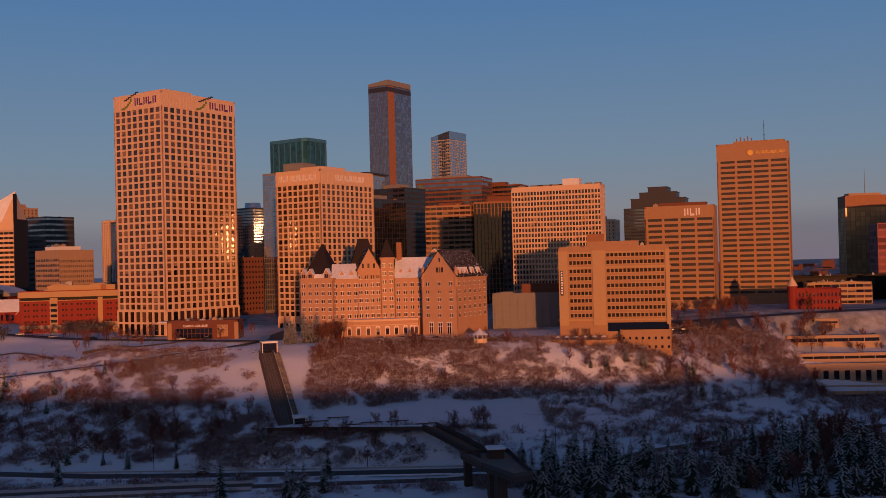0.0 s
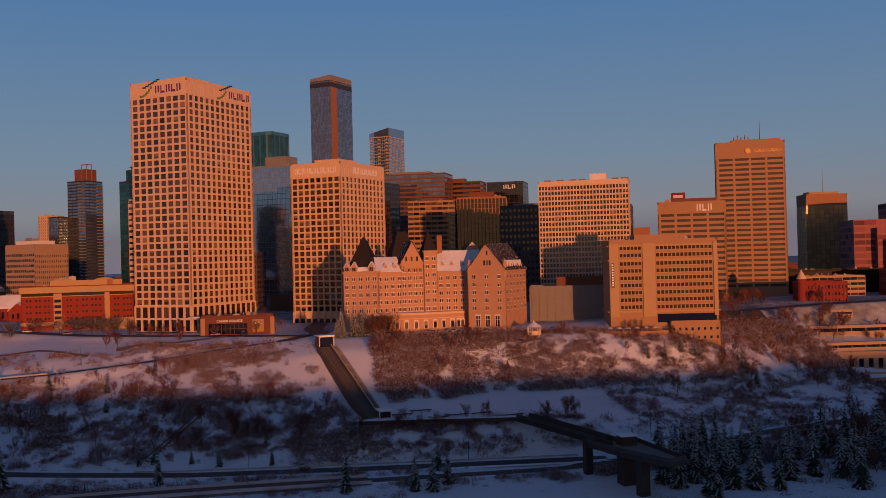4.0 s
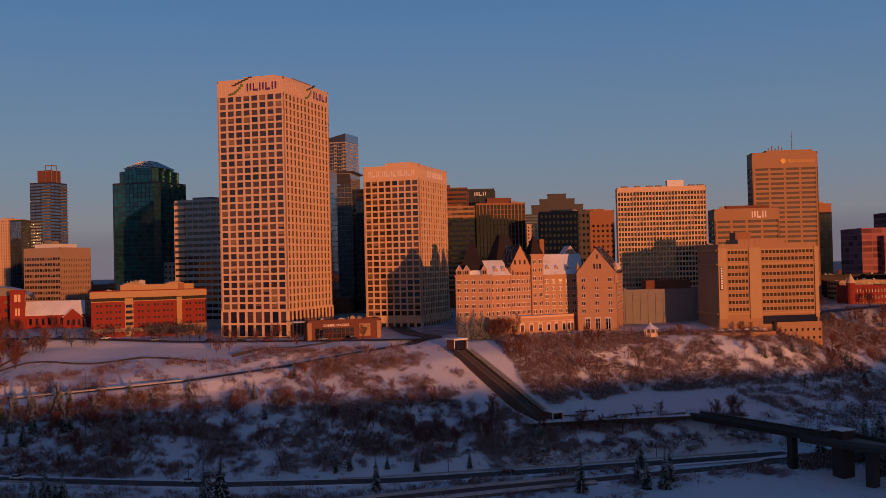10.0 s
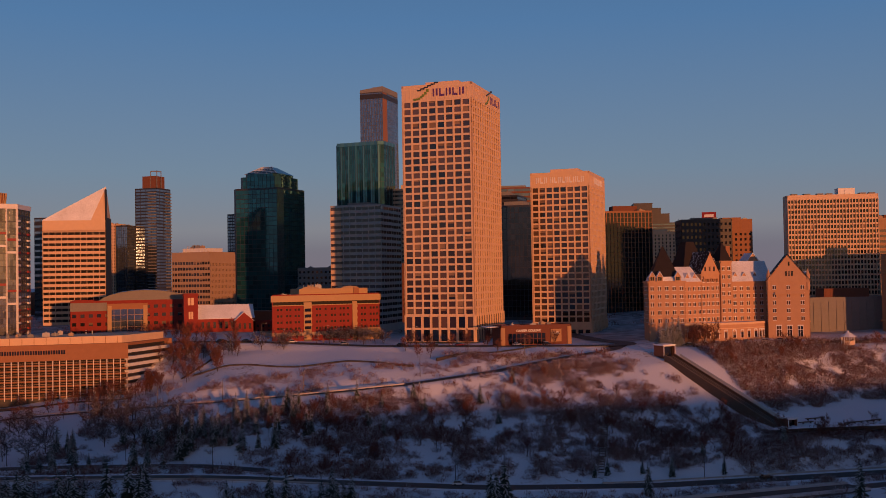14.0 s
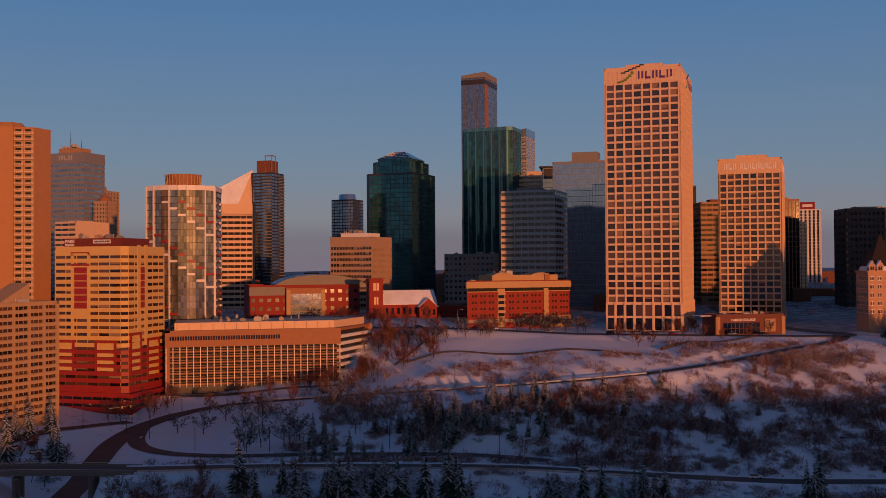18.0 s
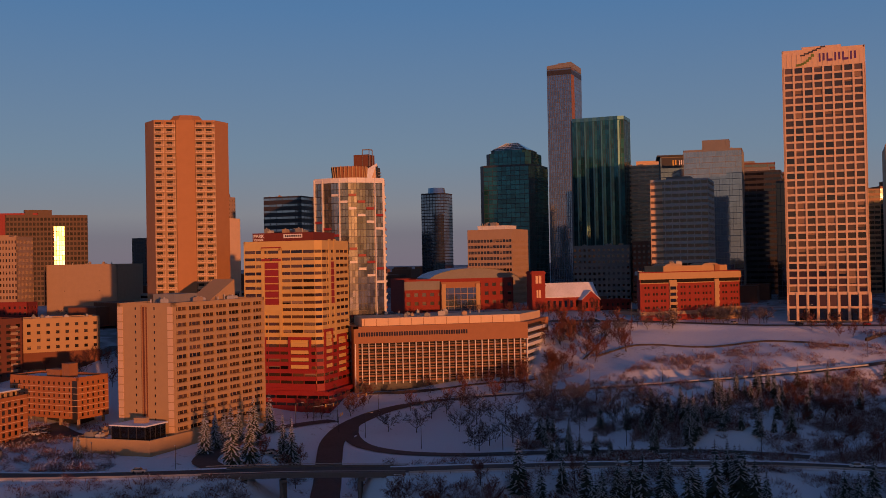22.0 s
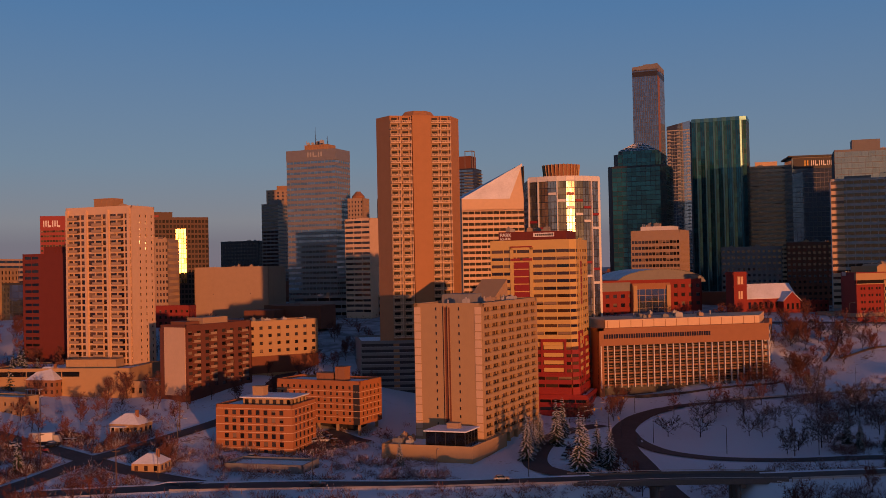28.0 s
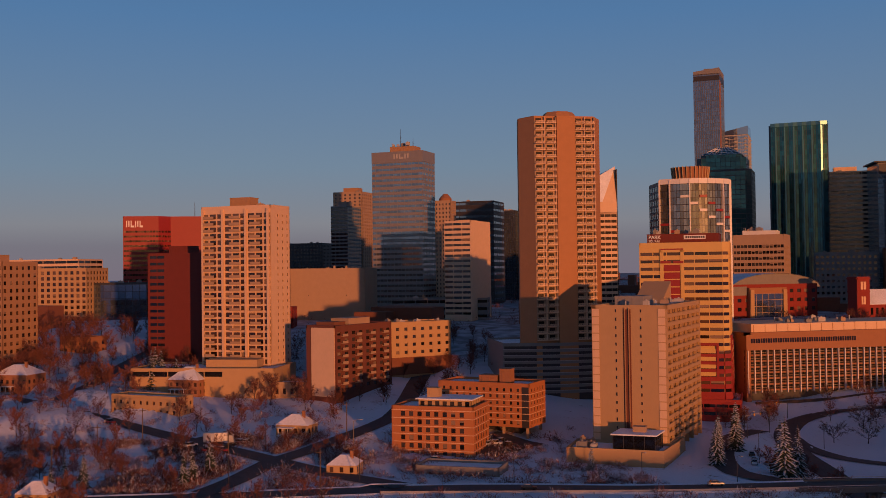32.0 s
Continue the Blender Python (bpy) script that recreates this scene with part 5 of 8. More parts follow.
def dormer(x, y, a, z):
    """A tall stone dormer with a pointed gable, snow on its little roof and drifted round its foot."""
    p = ring(x, y, a, 2.7, 3.4)
    g = Geo()
    g.prism(p, z - 1, z + 2.2)
    k = [Vector((q[0], q[1], z + 2.2)) for q in p]
    a0, b0 = (k[0] + k[1]) / 2 + Vector((0, 0, 2.3)), (k[2] + k[3]) / 2 + Vector((0, 0, 2.3))
    m = len(g.v)
    g.v.extend([tuple(v) for v in (k[0], k[1], a0)])
    g.f.append((m, m + 1, m + 2))
    d = part("dormer", g, LIME, hotel)
    g = Geo()
    g.on(edges(p)[0], 0.5, 1.25, z + 0.3, z + 2.0, -0.02, 0.06)
    g.on(edges(p)[0], 1.45, 2.2, z + 0.3, z + 2.0, -0.02, 0.06)
    part("window", g, GLASSDK, d)
    g = Geo()
    out = (k[0] - k[3]).normalized() * 0.35
    side = (k[1] - k[0]).normalized() * 0.4
    for q0, q1, s_ in ((k[0], k[3], -1), (k[1], k[2], 1)):
        o = [q0 + side * s_ + out - Vector((0, 0, 0.6)), q1 + side * s_ - Vector((0, 0, 0.6)), b0, a0 + out]
        if s_ > 0:
            o = [o[1], o[0], o[3], o[2]]
        g.quad8([tuple(v) for v in o] + [tuple(v + Vector((0, 0, 0.35))) for v in o])
    part("dormer_roof", g, SNOWROOF, d)


turret = ring(-71, 510.0, -18, 17.5, 18)
wing(turret, 29.5, (5, 4, 0, 4))
hipped(hotel, ring(-69.5, 511.0, -18, 14.5, 15), 29.5, 46.5, SLATESHADE, "steep_roof", 0.05)
hipped(hotel, ring(-69.5, 511.0, -18, 14.5, 15), 29.55, 31.6, SNOWROOF, "snow_fringe", 0.945)
for u, v in ((0.6, 0.0), (4.2, -0.2), (12.8, 0.0)):
    dormer(*off((-71, 510.0), -18, u, v), -18, 29.5)
mid_a = ring(-55, 507.0, 17, 13.5, 16)
wing(mid_a, 29.0, (4, 0, 0, 0))
hipped(hotel, ring(-48, 519, 10, 17, 14), 29.0, 49.0, SLATESHADE, "steep_roof", 0.28)
pitched(hotel, [mid_a[1], mid_a[2], mid_a[3], mid_a[0]], 29.0, 36.0, SNOWROOF, "snowy_roof", 0.3)
for u in (4.0, 8.8):
    dormer(*off((-55, 507.0), 17, u, 1.6), 17, 28.6)
gab = ring(-42.6, 510.6, 12, 11.6, 18)
wing(gab, 33.0, (4, 0, 0, 0), floors=6)
pitched(hotel, gab, 33.0, 43.5, SLATE, "gable_roof", 0.5, LIME)
for u in (2.2, 5.0, 7.8):
    HW.add(edges(gab)[0], u, u + 1.0, 34.0, 36.2, 0.12)
g = Geo()
g.on(edges(gab)[0], 1.0, 10.6, 30.3, 31.4, 0.0, 1.1)
for k in range(7):
    g.on(edges(gab)[0], 1.4 + k * 1.4, 1.9 + k * 1.4, 28.9, 30.3, 0.0, 0.8)
part("bracketed_balcony", g, LIME, hotel)
twr = ring(-31.2, 512.0, 8, 6.8, 7)
wing(twr, 39.0, (2, 1, 0, 0), floors=7)
cxy = hipped(hotel, twr, 39.0, 48.0, SLATESHADE, "tower_cap", 0.12)
g = Geo()
g.prism(ring(-23.5, 520, 8, 2.6, 2.6), 28, 46.5)
part("chimney", g, ORANGE, hotel)
rw = ring(-24.5, 513.5, -6, 21, 16)
wing(rw, 28.6, (6, 0, 0, 0))
pitched(hotel, [rw[1], rw[2], rw[3], rw[0]], 28.6, 38.5, SNOWROOF, "snowy_roof", 0.4)
for u in (1.6, 6.2, 11.8):
    dormer(*off((-24.5, 513.5), -6, u, 1.8), -6, 28.6)
# small snowy cross gable behind the wings
xg = ring(-9.0, 527, -6, 9, 9)
g = Geo()
g.prism(xg, 28, 37)
part("rear_gable_wall", g, LIME, hotel)
pitched(hotel, xg, 37, 42.7, SNOWROOF, "rear_gable_roof", 0.5, LIME)
pv = ring(-10.8, 503.2, -30, 19.5, 31)
wing(pv, 29.0, (3, 6, 0, 2))
pitched(hotel, pv, 29.0, 41.5, SLATE, "gable_roof", 0.6, LIME)
for u in (8.4, 9.8, 11.2):
    HW.add(edges(pv)[0], u, u + 0.9, 31.0, 33.4, 0.12)
HW.add(edges(pv)[0], 9.9, 10.6, 36.0, 38.0, 0.12)
g = Geo()
g.on(edges(pv)[0], 3.5, 17.0, 22.0, 23.3, 0.0, 0.9)
part("stone_balcony", g, LIME, hotel)
for u in (1.5, 4.8, 9.5, 16.0, 22.5):
    dormer(*off(pv[1], 60, u, 0.6), 60, 28.5)
for u, v in ((0.6, 0.6), (18.9, 0.6)):
    g = Geo()
    x, y = off((-10.8, 503.2), -30, u, v)
    g.cone(x, y, 24, 31.0, 1.0, 1.0, 8)
    g.cone(x, y, 31.0, 34.5, 1.2, 0.05, 8)
    part("corner_turret", g, LIME, hotel)
# low arcaded terrace building
arc = [(-57, 501), (-44, 497.5), (-30, 498), (-17, 501.5), (-13, 503), (-13, 512), (-57, 514)]
g = Geo()
g.prism(arc, -3, 8.6)
part("arcade_wall", g, LIME, hotel)
g = Geo()
g.prism(inset(arc, 0.3), 8.6, 8.9)
part("arcade_roof", g, SNOWROOF, hotel)
for e in edges(arc)[:4]:
    n = max(2, int(e[3] // 3.6))
    g = Geo()
    g.on(e, 0, e[3], 8.2, 9.2, -0.1, 0.4)
    g.on(e, 0, e[3], 6.2, 6.5, -0.1, 0.25)
    part("cornice", g, STONE, hotel)
    for i in range(n):
        u = (i + 0.5) * e[3] / n
        HW.add(e, u - 0.8, u + 0.8, 1.8, 4.6, 0.08)
        g = Geo()
        g.on(e, u - 1.1, u - 0.8, 1.6, 4.6, 0, 0.2)
        g.on(e, u + 0.8, u + 1.1, 1.6, 4.6, 0, 0.2)
        for q in range(5):
            a0, a1 = math.pi * q / 5, math.pi * (q + 1) / 5
            g.on(e, u - 1.1 * math.cos(a0), u - 1.1 * math.cos(a1), 4.5 + 1.0 * min(math.sin(a0), math.sin(a1)), 4.75 + 1.1 * max(math.sin(a0), math.sin(a1)), 0, 0.2)
        part("arch", g, WHITE, hotel)
for k in range(3):
    e = edges(pv)[0]
    u = 5 + k * 5
    g = Geo()
    g.on(e, u - 1.2, u + 1.2, 1.5, 6.6, 0.0, 0.1)
    part("arched_window", g, GLASSBR, hotel)
    g = Geo()
    for du in (-1.25, -0.1, 1.05):
        g.on(e, u + du, u + du + 0.2, 1.5, 6.6, 0.0, 0.22)
    g.on(e, u - 1.4, u + 1.4, 6.6, 7.2, 0, 0.3)
    g.on(e, u - 1.2, u + 1.2, 4.8, 5.0, 0, 0.2)
    part("white_frame", g, WHITE, hotel)
HW.done()

gz = thing("gazebo", "small octagonal gazebo with snowy pointed roof", "gazebo", 16.1, 478.4, -1.4)
for k in range(8):
    a = radians(22 + 45 * k)
    g = Geo()
    g.cone(3 * math.cos(a), 3 * math.sin(a), -1, 2.8, 0.15, 0.15, 6)
    part("post", g, WHITE, gz)
g = Geo()
g.cone(0, 0, -1, 1.0, 2.9, 2.9, 8, radians(22))
part("low_wall", g, STONE, gz)
g = Geo()
g.cone(0, 0, 2.8, 5.0, 4.0, 0.5, 8, radians(22))
g.cone(0, 0, 5.0, 5.9, 0.5, 0.05, 8)
part("roof", g, SNOWROOF, gz)

# ---- skyline behind ----
def simple(name, label, x, y, a, w, d, top, wall, glass, style, floors, bays, base=3, cap=30, trim=None, roof=None, plant=None, cat="office tower", **kw):
    f = (style, dict(floors=floors, bays=bays, **kw)) if style in (B, C) else (style, dict(floors=floors, cols=bays, **kw))
    f2 = (f[0], dict(f[1]))
    for key in ("bays", "cols"):
        if key in f2[1]:
            f2[1][key] = max(2, round(bays * d / w))
    ob = block(name, label, x, y, a, w, d, base, top - base, wall, [f, f2, None, f2], glass, cap, r=0.3 if style is C else 0.45, trim=trim, roof=roof, category=cat)
    if plant:
        roof_box(ob, w * 0.25, d * 0.25, w * 0.5, d * 0.4, top - base, plant, wall if wall is not DARK else GREY)
    roof_kit(ob, w, d, top - base, int(abs(x) + w), 4)
    return ob


td = simple("office_tower", "dark blue glass office tower with brown granite top", -24.6, 979, -20, 66, 34, 114, DARK, GLASSBL, B, 26, 10, cap=40, trim=BROWNB, plant=3, fh=0.6)
sign_bars(td, edges(rect(66, 34))[0], 3, 102, 6, 4.5, 2, LEAF)
simple("office_tower", "bronze glass office block with brown frame", -13, 791, -14, 36, 30, 78, BROWNB, GLASSBR, B, 20, 8, cap=40, trim=TAN, plant=3, fh=0.55)
dg = simple("office_tower", "dark bronze glass block with upright piers", 24, 786, -12, 38, 36, 80, BROWNB, GLASSDK, C, 20, 14, cap=40, trim=RIBBON, plant=5, fin=0.35)
mn = simple("office_tower", "black office tower with white roof sign", 104, 1118, -20, 40, 40, 116, DARK, GLASSDK, C, 26, 8, cap=30, trim=DARK)
sign_bars(mn, edges(rect(40, 40))[0], 18, 106, 14, 4.5, 3, SIGNW)
simple("office_block", "brown stone office block with plain upper storeys", 10, 1010, -20, 70, 30, 108, BROWNB, GLASSDK, B, 24, 8, cap=30, trim=BROWNB, plant=4, fh=0.5)
simple("hotel_tower", "dark brown hotel block with plain top band", 40, 690, -18, 34, 26, 68, DARK, GLASSDK, G, 15, 12, cap=40, trim=DARK, plant=2, fw=0.5, fh=0.45)
simple("hotel_tower", "brick hotel block with rows of small windows", 74, 706, -18, 26, 22, 69, ORANGE, GLASS, G, 15, 8, cap=60, trim=ORANGE, plant=2, fw=0.45, fh=0.45, v0=3, v1=58)
sr = simple("apartment_tower", "stepped grey apartment tower with dark glass top storeys", 212, 1203, -20, 78, 40, 92, DARK, GLASSBL, B, 24, 10, cap=30, trim=MULL, cat="apartment tower", fh=0.5)
for m, z0, z1 in ((8, 89, 101), (18, 101, 108), (28, 108, 114)):
    g = Geo()
    g.box(m, 78 - m, 4, 36, z0, z1)
    g.box(m - 0.5, 78.5 - m, 3.5, 36.5, z1 - 0.8, z1)
    part("stepped_storey", g, MULL, sr)
cn = block("office_tower", "tall white slab with dark window strips and red roof sign", 358, 1262, -36, 30, 30, 4, 96, WHITE,
           [(G, dict(cols=6, floors=24, fw=0.5, fh=0.9)), (G, dict(cols=4, floors=24, fw=0.4, fh=0.9))], GLASSDK, 30)
g = Geo()
g.box(6, 24, -0.6, 0.4, 97, 106)
part("sign", g, RED, cn, "red square roof sign with plain pale mark")
g = Geo()
g.box(9, 21, -0.9, -0.5, 99.5, 103)
part("sign", g, SIGNW, cn)
simple("apartment_tower", "pale concrete apartment slab with upright ribs", 115, 926, -20, 40, 24, 69, STONE, GLASS, G, 20, 12, cap=30, cat="apartment tower", fw=0.35, fh=0.6, plant=4)
simple("office_tower", "dark glass tower behind with silver uprights", -74, 760, -33, 30, 40, 82, DARK, GLASSDK, C, 20, 10, cap=30, trim=MULL, plant=4)
simple("office_tower", "dark bronze office tower", -60, 850, -33, 36, 30, 96, DARK, GLASSDK, B, 22, 6, cap=20, trim=DARK, plant=4)
bl = simple("office_tower", "pale blue glass tower with square penthouse", -134.5, 776, -30, 39, 36, 104.5, GREY, GLASSSKY, C, 26, 18, cap=80, trim=GREY, line=0.3, fin=0.06)
roof_box(bl, 12, 10, 18, 16, 101.5, 8, GREY)
eb = simple("office_tower", "dark blue glass tower with oversailing roof and white sign", -111, 869, -22, 54, 34, 110, GREY, GLASSSKY, C, 28, 18, cap=60, trim=GREY, line=0.35, fin=0.06)
g = Geo()
g.box(-2.5, 56.5, -2.5, 36.5, 107.3, 108.5)
part("oversailing_roof", g, DARK, eb)
g = Geo()
g.on(edges(rect(54, 34))[0], 1, 53, 98.5, 106.5, -0.1, 0.2)
part("sign_band", g, DARK, eb)
sign_bars(eb, edges(rect(54, 34))[0], 14, 100.5, 24, 4, 8, SIGNW, 0.35)
sign_bars(eb, edges(rect(54, 34))[0], 9, 100.3, 4, 4.4, 1, SIGNY, 0.35)
simple("office_tower", "pale office slab with brown upright strip", -113, 940, -30, 36, 40, 109, STONE, GLASS, B, 28, 6, cap=40, plant=5, fh=0.45)
simple("office_building", "low dark brick office block", -176, 770, -33, 32, 26, 42, DARK, GLASSDK, G, 10, 10, cap=40, trim=BROWNB, fw=0.5, fh=0.4)
simple("office_building", "dark low office block with small windows", -208, 800, -30, 40, 26, 40, GREY, GLASSDK, G, 9, 12, cap=20, trim=GREY, fw=0.5, fh=0.4)
fa = simple("apartment_tower", "blue glass apartment tower with rounded top", -240, 1206, -33, 26, 26, 104, GREY, GLASSBL, C, 30, 8, cap=30, trim=DARK, cat="apartment tower", line=0.9, fin=0.25)
g = Geo()
g.cone(13, 13, 101, 108, 10, 9, 12)
part("round_top", g, GLASSBL, fa)
simple("office_tower", "black office tower with pale window bands", -414, 1013, -30, 36, 34, 89, DARK, GLASSSV, B, 16, 6, cap=40, trim=DARK, fh=0.35)
ws_ = block("apartment_tower", "white slab tower with blank sunlit end wall", -468.9, 786.7, -38, 18, 30, 3, 58.5, STONE, [(B, dict(floors=18, bays=3, fh=0.45)), None, None, (B, dict(floors=18, bays=5, fh=0.4))], GLASS, 60, category="apartment tower")
roof_box(ws_, 4, 8, 9, 12, 58, 2.0, STONE)
roof_kit(ws_, 18, 30, 58, 19, 4)
dk = simple("apartment_tower", "dark balconied apartment tower with glass corner", -506.5, 1118.8, -30, 17, 32, 92, GREY, GLASSDK, B, 26, 4, cap=40, trim=GREY, cat="apartment tower", fh=0.55, plant=5)
simple("apartment_tower", "orange lit slender apartment tower", -500, 1160, -30, 30, 30, 108, TAN, GLASS, G, 32, 6, cap=20, trim=STONE2, cat="apartment tower", fw=0.4, fh=0.5, plant=5)
dm = simple("apartment_tower", "orange lit slender apartment tower with red domed top", -455, 884, -30, 12, 12, 81, TAN, GLASS, G, 26, 5, cap=20, trim=STONE2, cat="apartment tower", fw=0.4, fh=0.5)
g = Geo()
g.cone(6, 6, 78, 80.5, 4.6, 4.6, 12)
g.cone(6, 6, 80.5, 84, 4.6, 1.5, 12)
part("domed_top", g, ORANGE, dm)
simple("apartment_tower", "slender orange lit apartment tower", -362, 1095, -30, 13, 18, 88, TAN, GLASS, G, 28, 5, cap=20, trim=STONE, cat="apartment tower", fw=0.4, fh=0.5)
simple("office_tower", "grey blue glass apartment tower", -350, 1088, -30, 12, 22, 86, GREY, GLASSBL, C, 24, 6, cap=20, trim=MULL)
simple("apartment_tower", "dark low apartment tower group", -544, 1240, -30, 44, 24, 61, DARK, GLASSDK, G, 16, 12, cap=20, trim=DARK, cat="apartment tower", fw=0.4, fh=0.4)
SILVERP = mat("silver_grey_panel", (0.27, 0.25, 0.23), 0.45, 0.3, vary=0.12)
ep = block("office_tower", "silver glass office tower with masts on a brick-red cap", -496, 913, -33, 40, 24, 3, 108, PALEGREY,
           [(B, dict(floors=28, bays=14, fh=0.42, r=0.2, mull=0.1)), (B, dict(floors=28, bays=8, fh=0.42, r=0.2, mull=0.1)), None, (B, dict(floors=28, bays=8, fh=0.42, r=0.2, mull=0.1))], GLASSSV, 120, r=0.3, trim=SILVERP)
g = Geo()
for e in edges(rect(40, 24)):
    g.on(e, 0, e[3], 108.2, 116, -1.0, 0.2)
part("cap_band", g, SILVERP, ep)
sign_bars(ep, edges(rect(40, 24))[0], 17, 110.5, 13, 3.6, 3, PALEGREY, 0.35)
roof_box(ep, 12, 6, 19, 13, 115, 5, TAN)
mast(ep, 18, 12, 120, 14)
mast(ep, 28, 12, 120, 7)
roof_kit(ep, 30, 16, 121, 15, 6, 11, 6)
DKBROWN = mat("dark_bronze_panel", (0.085, 0.042, 0.028), 0.6, vary=0.2)
mr = block("office_tower", "bronze mirror glass tower catching the low sun", -612, 957, 13, 60, 30, 3, 70, DKBROWN,
           [(G, dict(cols=22, floors=18, fw=0.7, fh=0.62, r=0.3)), (G, dict(cols=12, floors=18, fw=0.7, fh=0.62, r=0.3)), None, (G, dict(cols=12, floors=18, fw=0.7, fh=0.62, r=0.3))], GLASSMT, 60, r=0.3, trim=DKBROWN)
mp_, g = Panes(mr, MIRROR, 80, "mirror_pane"), Geo()
turned = (math.cos(radians(5)), -math.sin(radians(5)))
C(g, mp_, ((34.5, -0.8), turned, (turned[1], -turned[0]), 8.0), 20, 62, floors=11, bays=4, fin=0.15)
part("mirror_bay_frame", g, RIBBON, mr)
mp_.done()
roof_box(mr, 14, 8, 20, 14, 70, 5, DKBROWN)
ac = block("office_tower", "bright red panelled office tower with pale sign", -677, 968, -4, 86, 40, 3, 72, RED,
           [(B, dict(floors=16, bays=12, fh=0.4, v0=4, v1=62)), (B, dict(floors=16, bays=8, fh=0.4, v0=4, v1=62))], GLASSBR, 100, category="office tower", pts=[(0, 0), (26, 0), (34, 7), (86, 7), (86, 44), (0, 44)])
sign_bars(ac, edges([(0, 0), (26, 0), (26, 40)])[0], 2, 64.5, 13, 5, 4, SIGNW)
mast(ac, 52, 8, 72, 12)
rb = block("apartment_tower", "dark red brick slab tower with plain flank", -637, 668, -30, 30, 22, -10, 51, BROWNB,
           [(B, dict(floors=16, bays=2, fh=0.4, u0=1, u1=9)), (B, dict(floors=16, bays=6, fh=0.5))], GLASSDK, 60, trim=MAROON, category="apartment tower")
roof_box(rb, 9, 4, 10, 10, 51, 4, MAROON)
simple("windowless_block", "plain beige windowless block with panel joints", -561.5, 827, -19, 49, 40, 33.5, STONE2, GLASS, G, 1, 2, base=1, cap=2, fw=0.02, fh=0.02, cat="building")
simple("office_building", "long low dark office building", -500, 800, -19, 60, 30, 14, DARK, GLASSDK, B, 3, 8, base=0, cap=20, trim=GREY, fh=0.4, cat="building")

# ---- west end ----
wa = block("apartment_tower", "pale concrete apartment tower with stacked balconies and brick-toned flank", -611, 623, -33, 34.6, 16, -8, 68, STONE,
           [(G, dict(cols=9, floors=23, fw=0.86, fh=0.68, v0=1, v1=66)), (G, dict(cols=3, floors=23, fw=0.28, fh=0.4, v0=1, v1=66, u0=4.0))], GLASSBR, 120, category="apartment tower", trim=STONE)
wae = edges(rect(34.6, 16))
gb2 = Geo()
gb2.box(-2.6, 2.6, -1.3, 0, 0, 0.2)
gb2.box(-2.6, 2.6, -1.3, -1.22, 0.2, 1.1)
gb2.box(-2.6, 2.6, -1.35, -1.18, 1.1, 1.2)
BALC2 = gb2.mesh("balcony", STONE2)
for j in range(23):
    for u in (4.4, 17.3, 27.5):
        (ox, oy), (dx, dy), (nx, ny) = wae[0][0], wae[0][1], wae[0][2]
        o = part("balcony", BALC2, STONE2, wa)
        o.matrix_local = Matrix.Translation((ox + dx * u, oy + dy * u, 1.2 + j * 2.826)) @ Matrix.Rotation(math.atan2(dy, dx), 4, "Z")
for u in (1.0, 11.0, 22.5, 33.4):
    g = Geo()
    g.on(wae[0], u - 0.5, u + 0.5, 0, 67.5, -0.1, 0.9)
    part("pier", g, STONE, wa)
roof_box(wa, 12, 4, 10, 7, 68, 4.5, TAN)
roof_kit(wa, 33, 14, 68, 33, 5)
wp = block("podium_building", "sandy concrete parking podium with open upper deck", -640, 606, -20, 62, 30, -20, 12.5, CREAM,
           [(B, dict(floors=1, bays=5, fh=0.6, v0=8.6, v1=12, u0=1, u1=40)), None], GLASSDK, 10, r=0.6, category="parking podium", roof=SNOWROOF)
roof_box(wp, 30, 8, 22, 8, 12.5, 3.5, CREAM)
wb = block("apartment_block", "brown brick apartment block with blank pale end wall", -569.5, 577, -45, 15, 37, -17, 27, REDBR,
           [None, (G, dict(cols=8, floors=9, fw=0.5, fh=0.5, v0=2, v1=26))], GLASS, 72, category="apartment block", roof=SNOWROOF)
wbe = edges(rect(15, 37))
g = Geo()
g.on(wbe[0], 2.8, 14.6, 0, 27, -0.1, 0.3)
part("pale_end_wall", g, STONE, wb)
gb3 = Geo()
gb3.box(-1.7, 1.7, -1.1, 0, 0, 0.2)
gb3.box(-1.7, 1.7, -1.1, -1.04, 0.2, 1.05)
BALC3 = gb3.mesh("balcony", STONE2)
for j in range(8):
    for k in range(4):
        u = 5 + k * 9
        (ox, oy), (dx, dy), (nx, ny) = wbe[1][0], wbe[1][1], wbe[1][2]
        o = part("balcony", BALC3, RAIL, wb)
        o.matrix_local = Matrix.Translation((ox + dx * u, oy + dy * u, 4.6 + j * 2.7)) @ Matrix.Rotation(math.atan2(dy, dx), 4, "Z")
roof_box(wb, 3, 12, 9, 14, 27, 3.0, STONE2)
roof_box(wb, 2, 4, 9, 7, 27, 1.8, BROWNB)
db = block("apartment_block", "cream block with scattered square windows on a brown base", -538, 601, 18, 37, 15, -11, 20, CREAM,
           [(G, dict(cols=9, floors=4, fw=0.38, fh=0.42, v0=6, v1=19.4))], GLASS, 40, category="apartment block", roof=SNOWROOF)
g = Geo()
g.on(edges(rect(37, 15))[0], 0, 37, -2, 5.5, -0.1, 0.3)
part("brown_base", g, BROWNB, db)
roof_kit(db, 36, 14, 20, 44, 4)
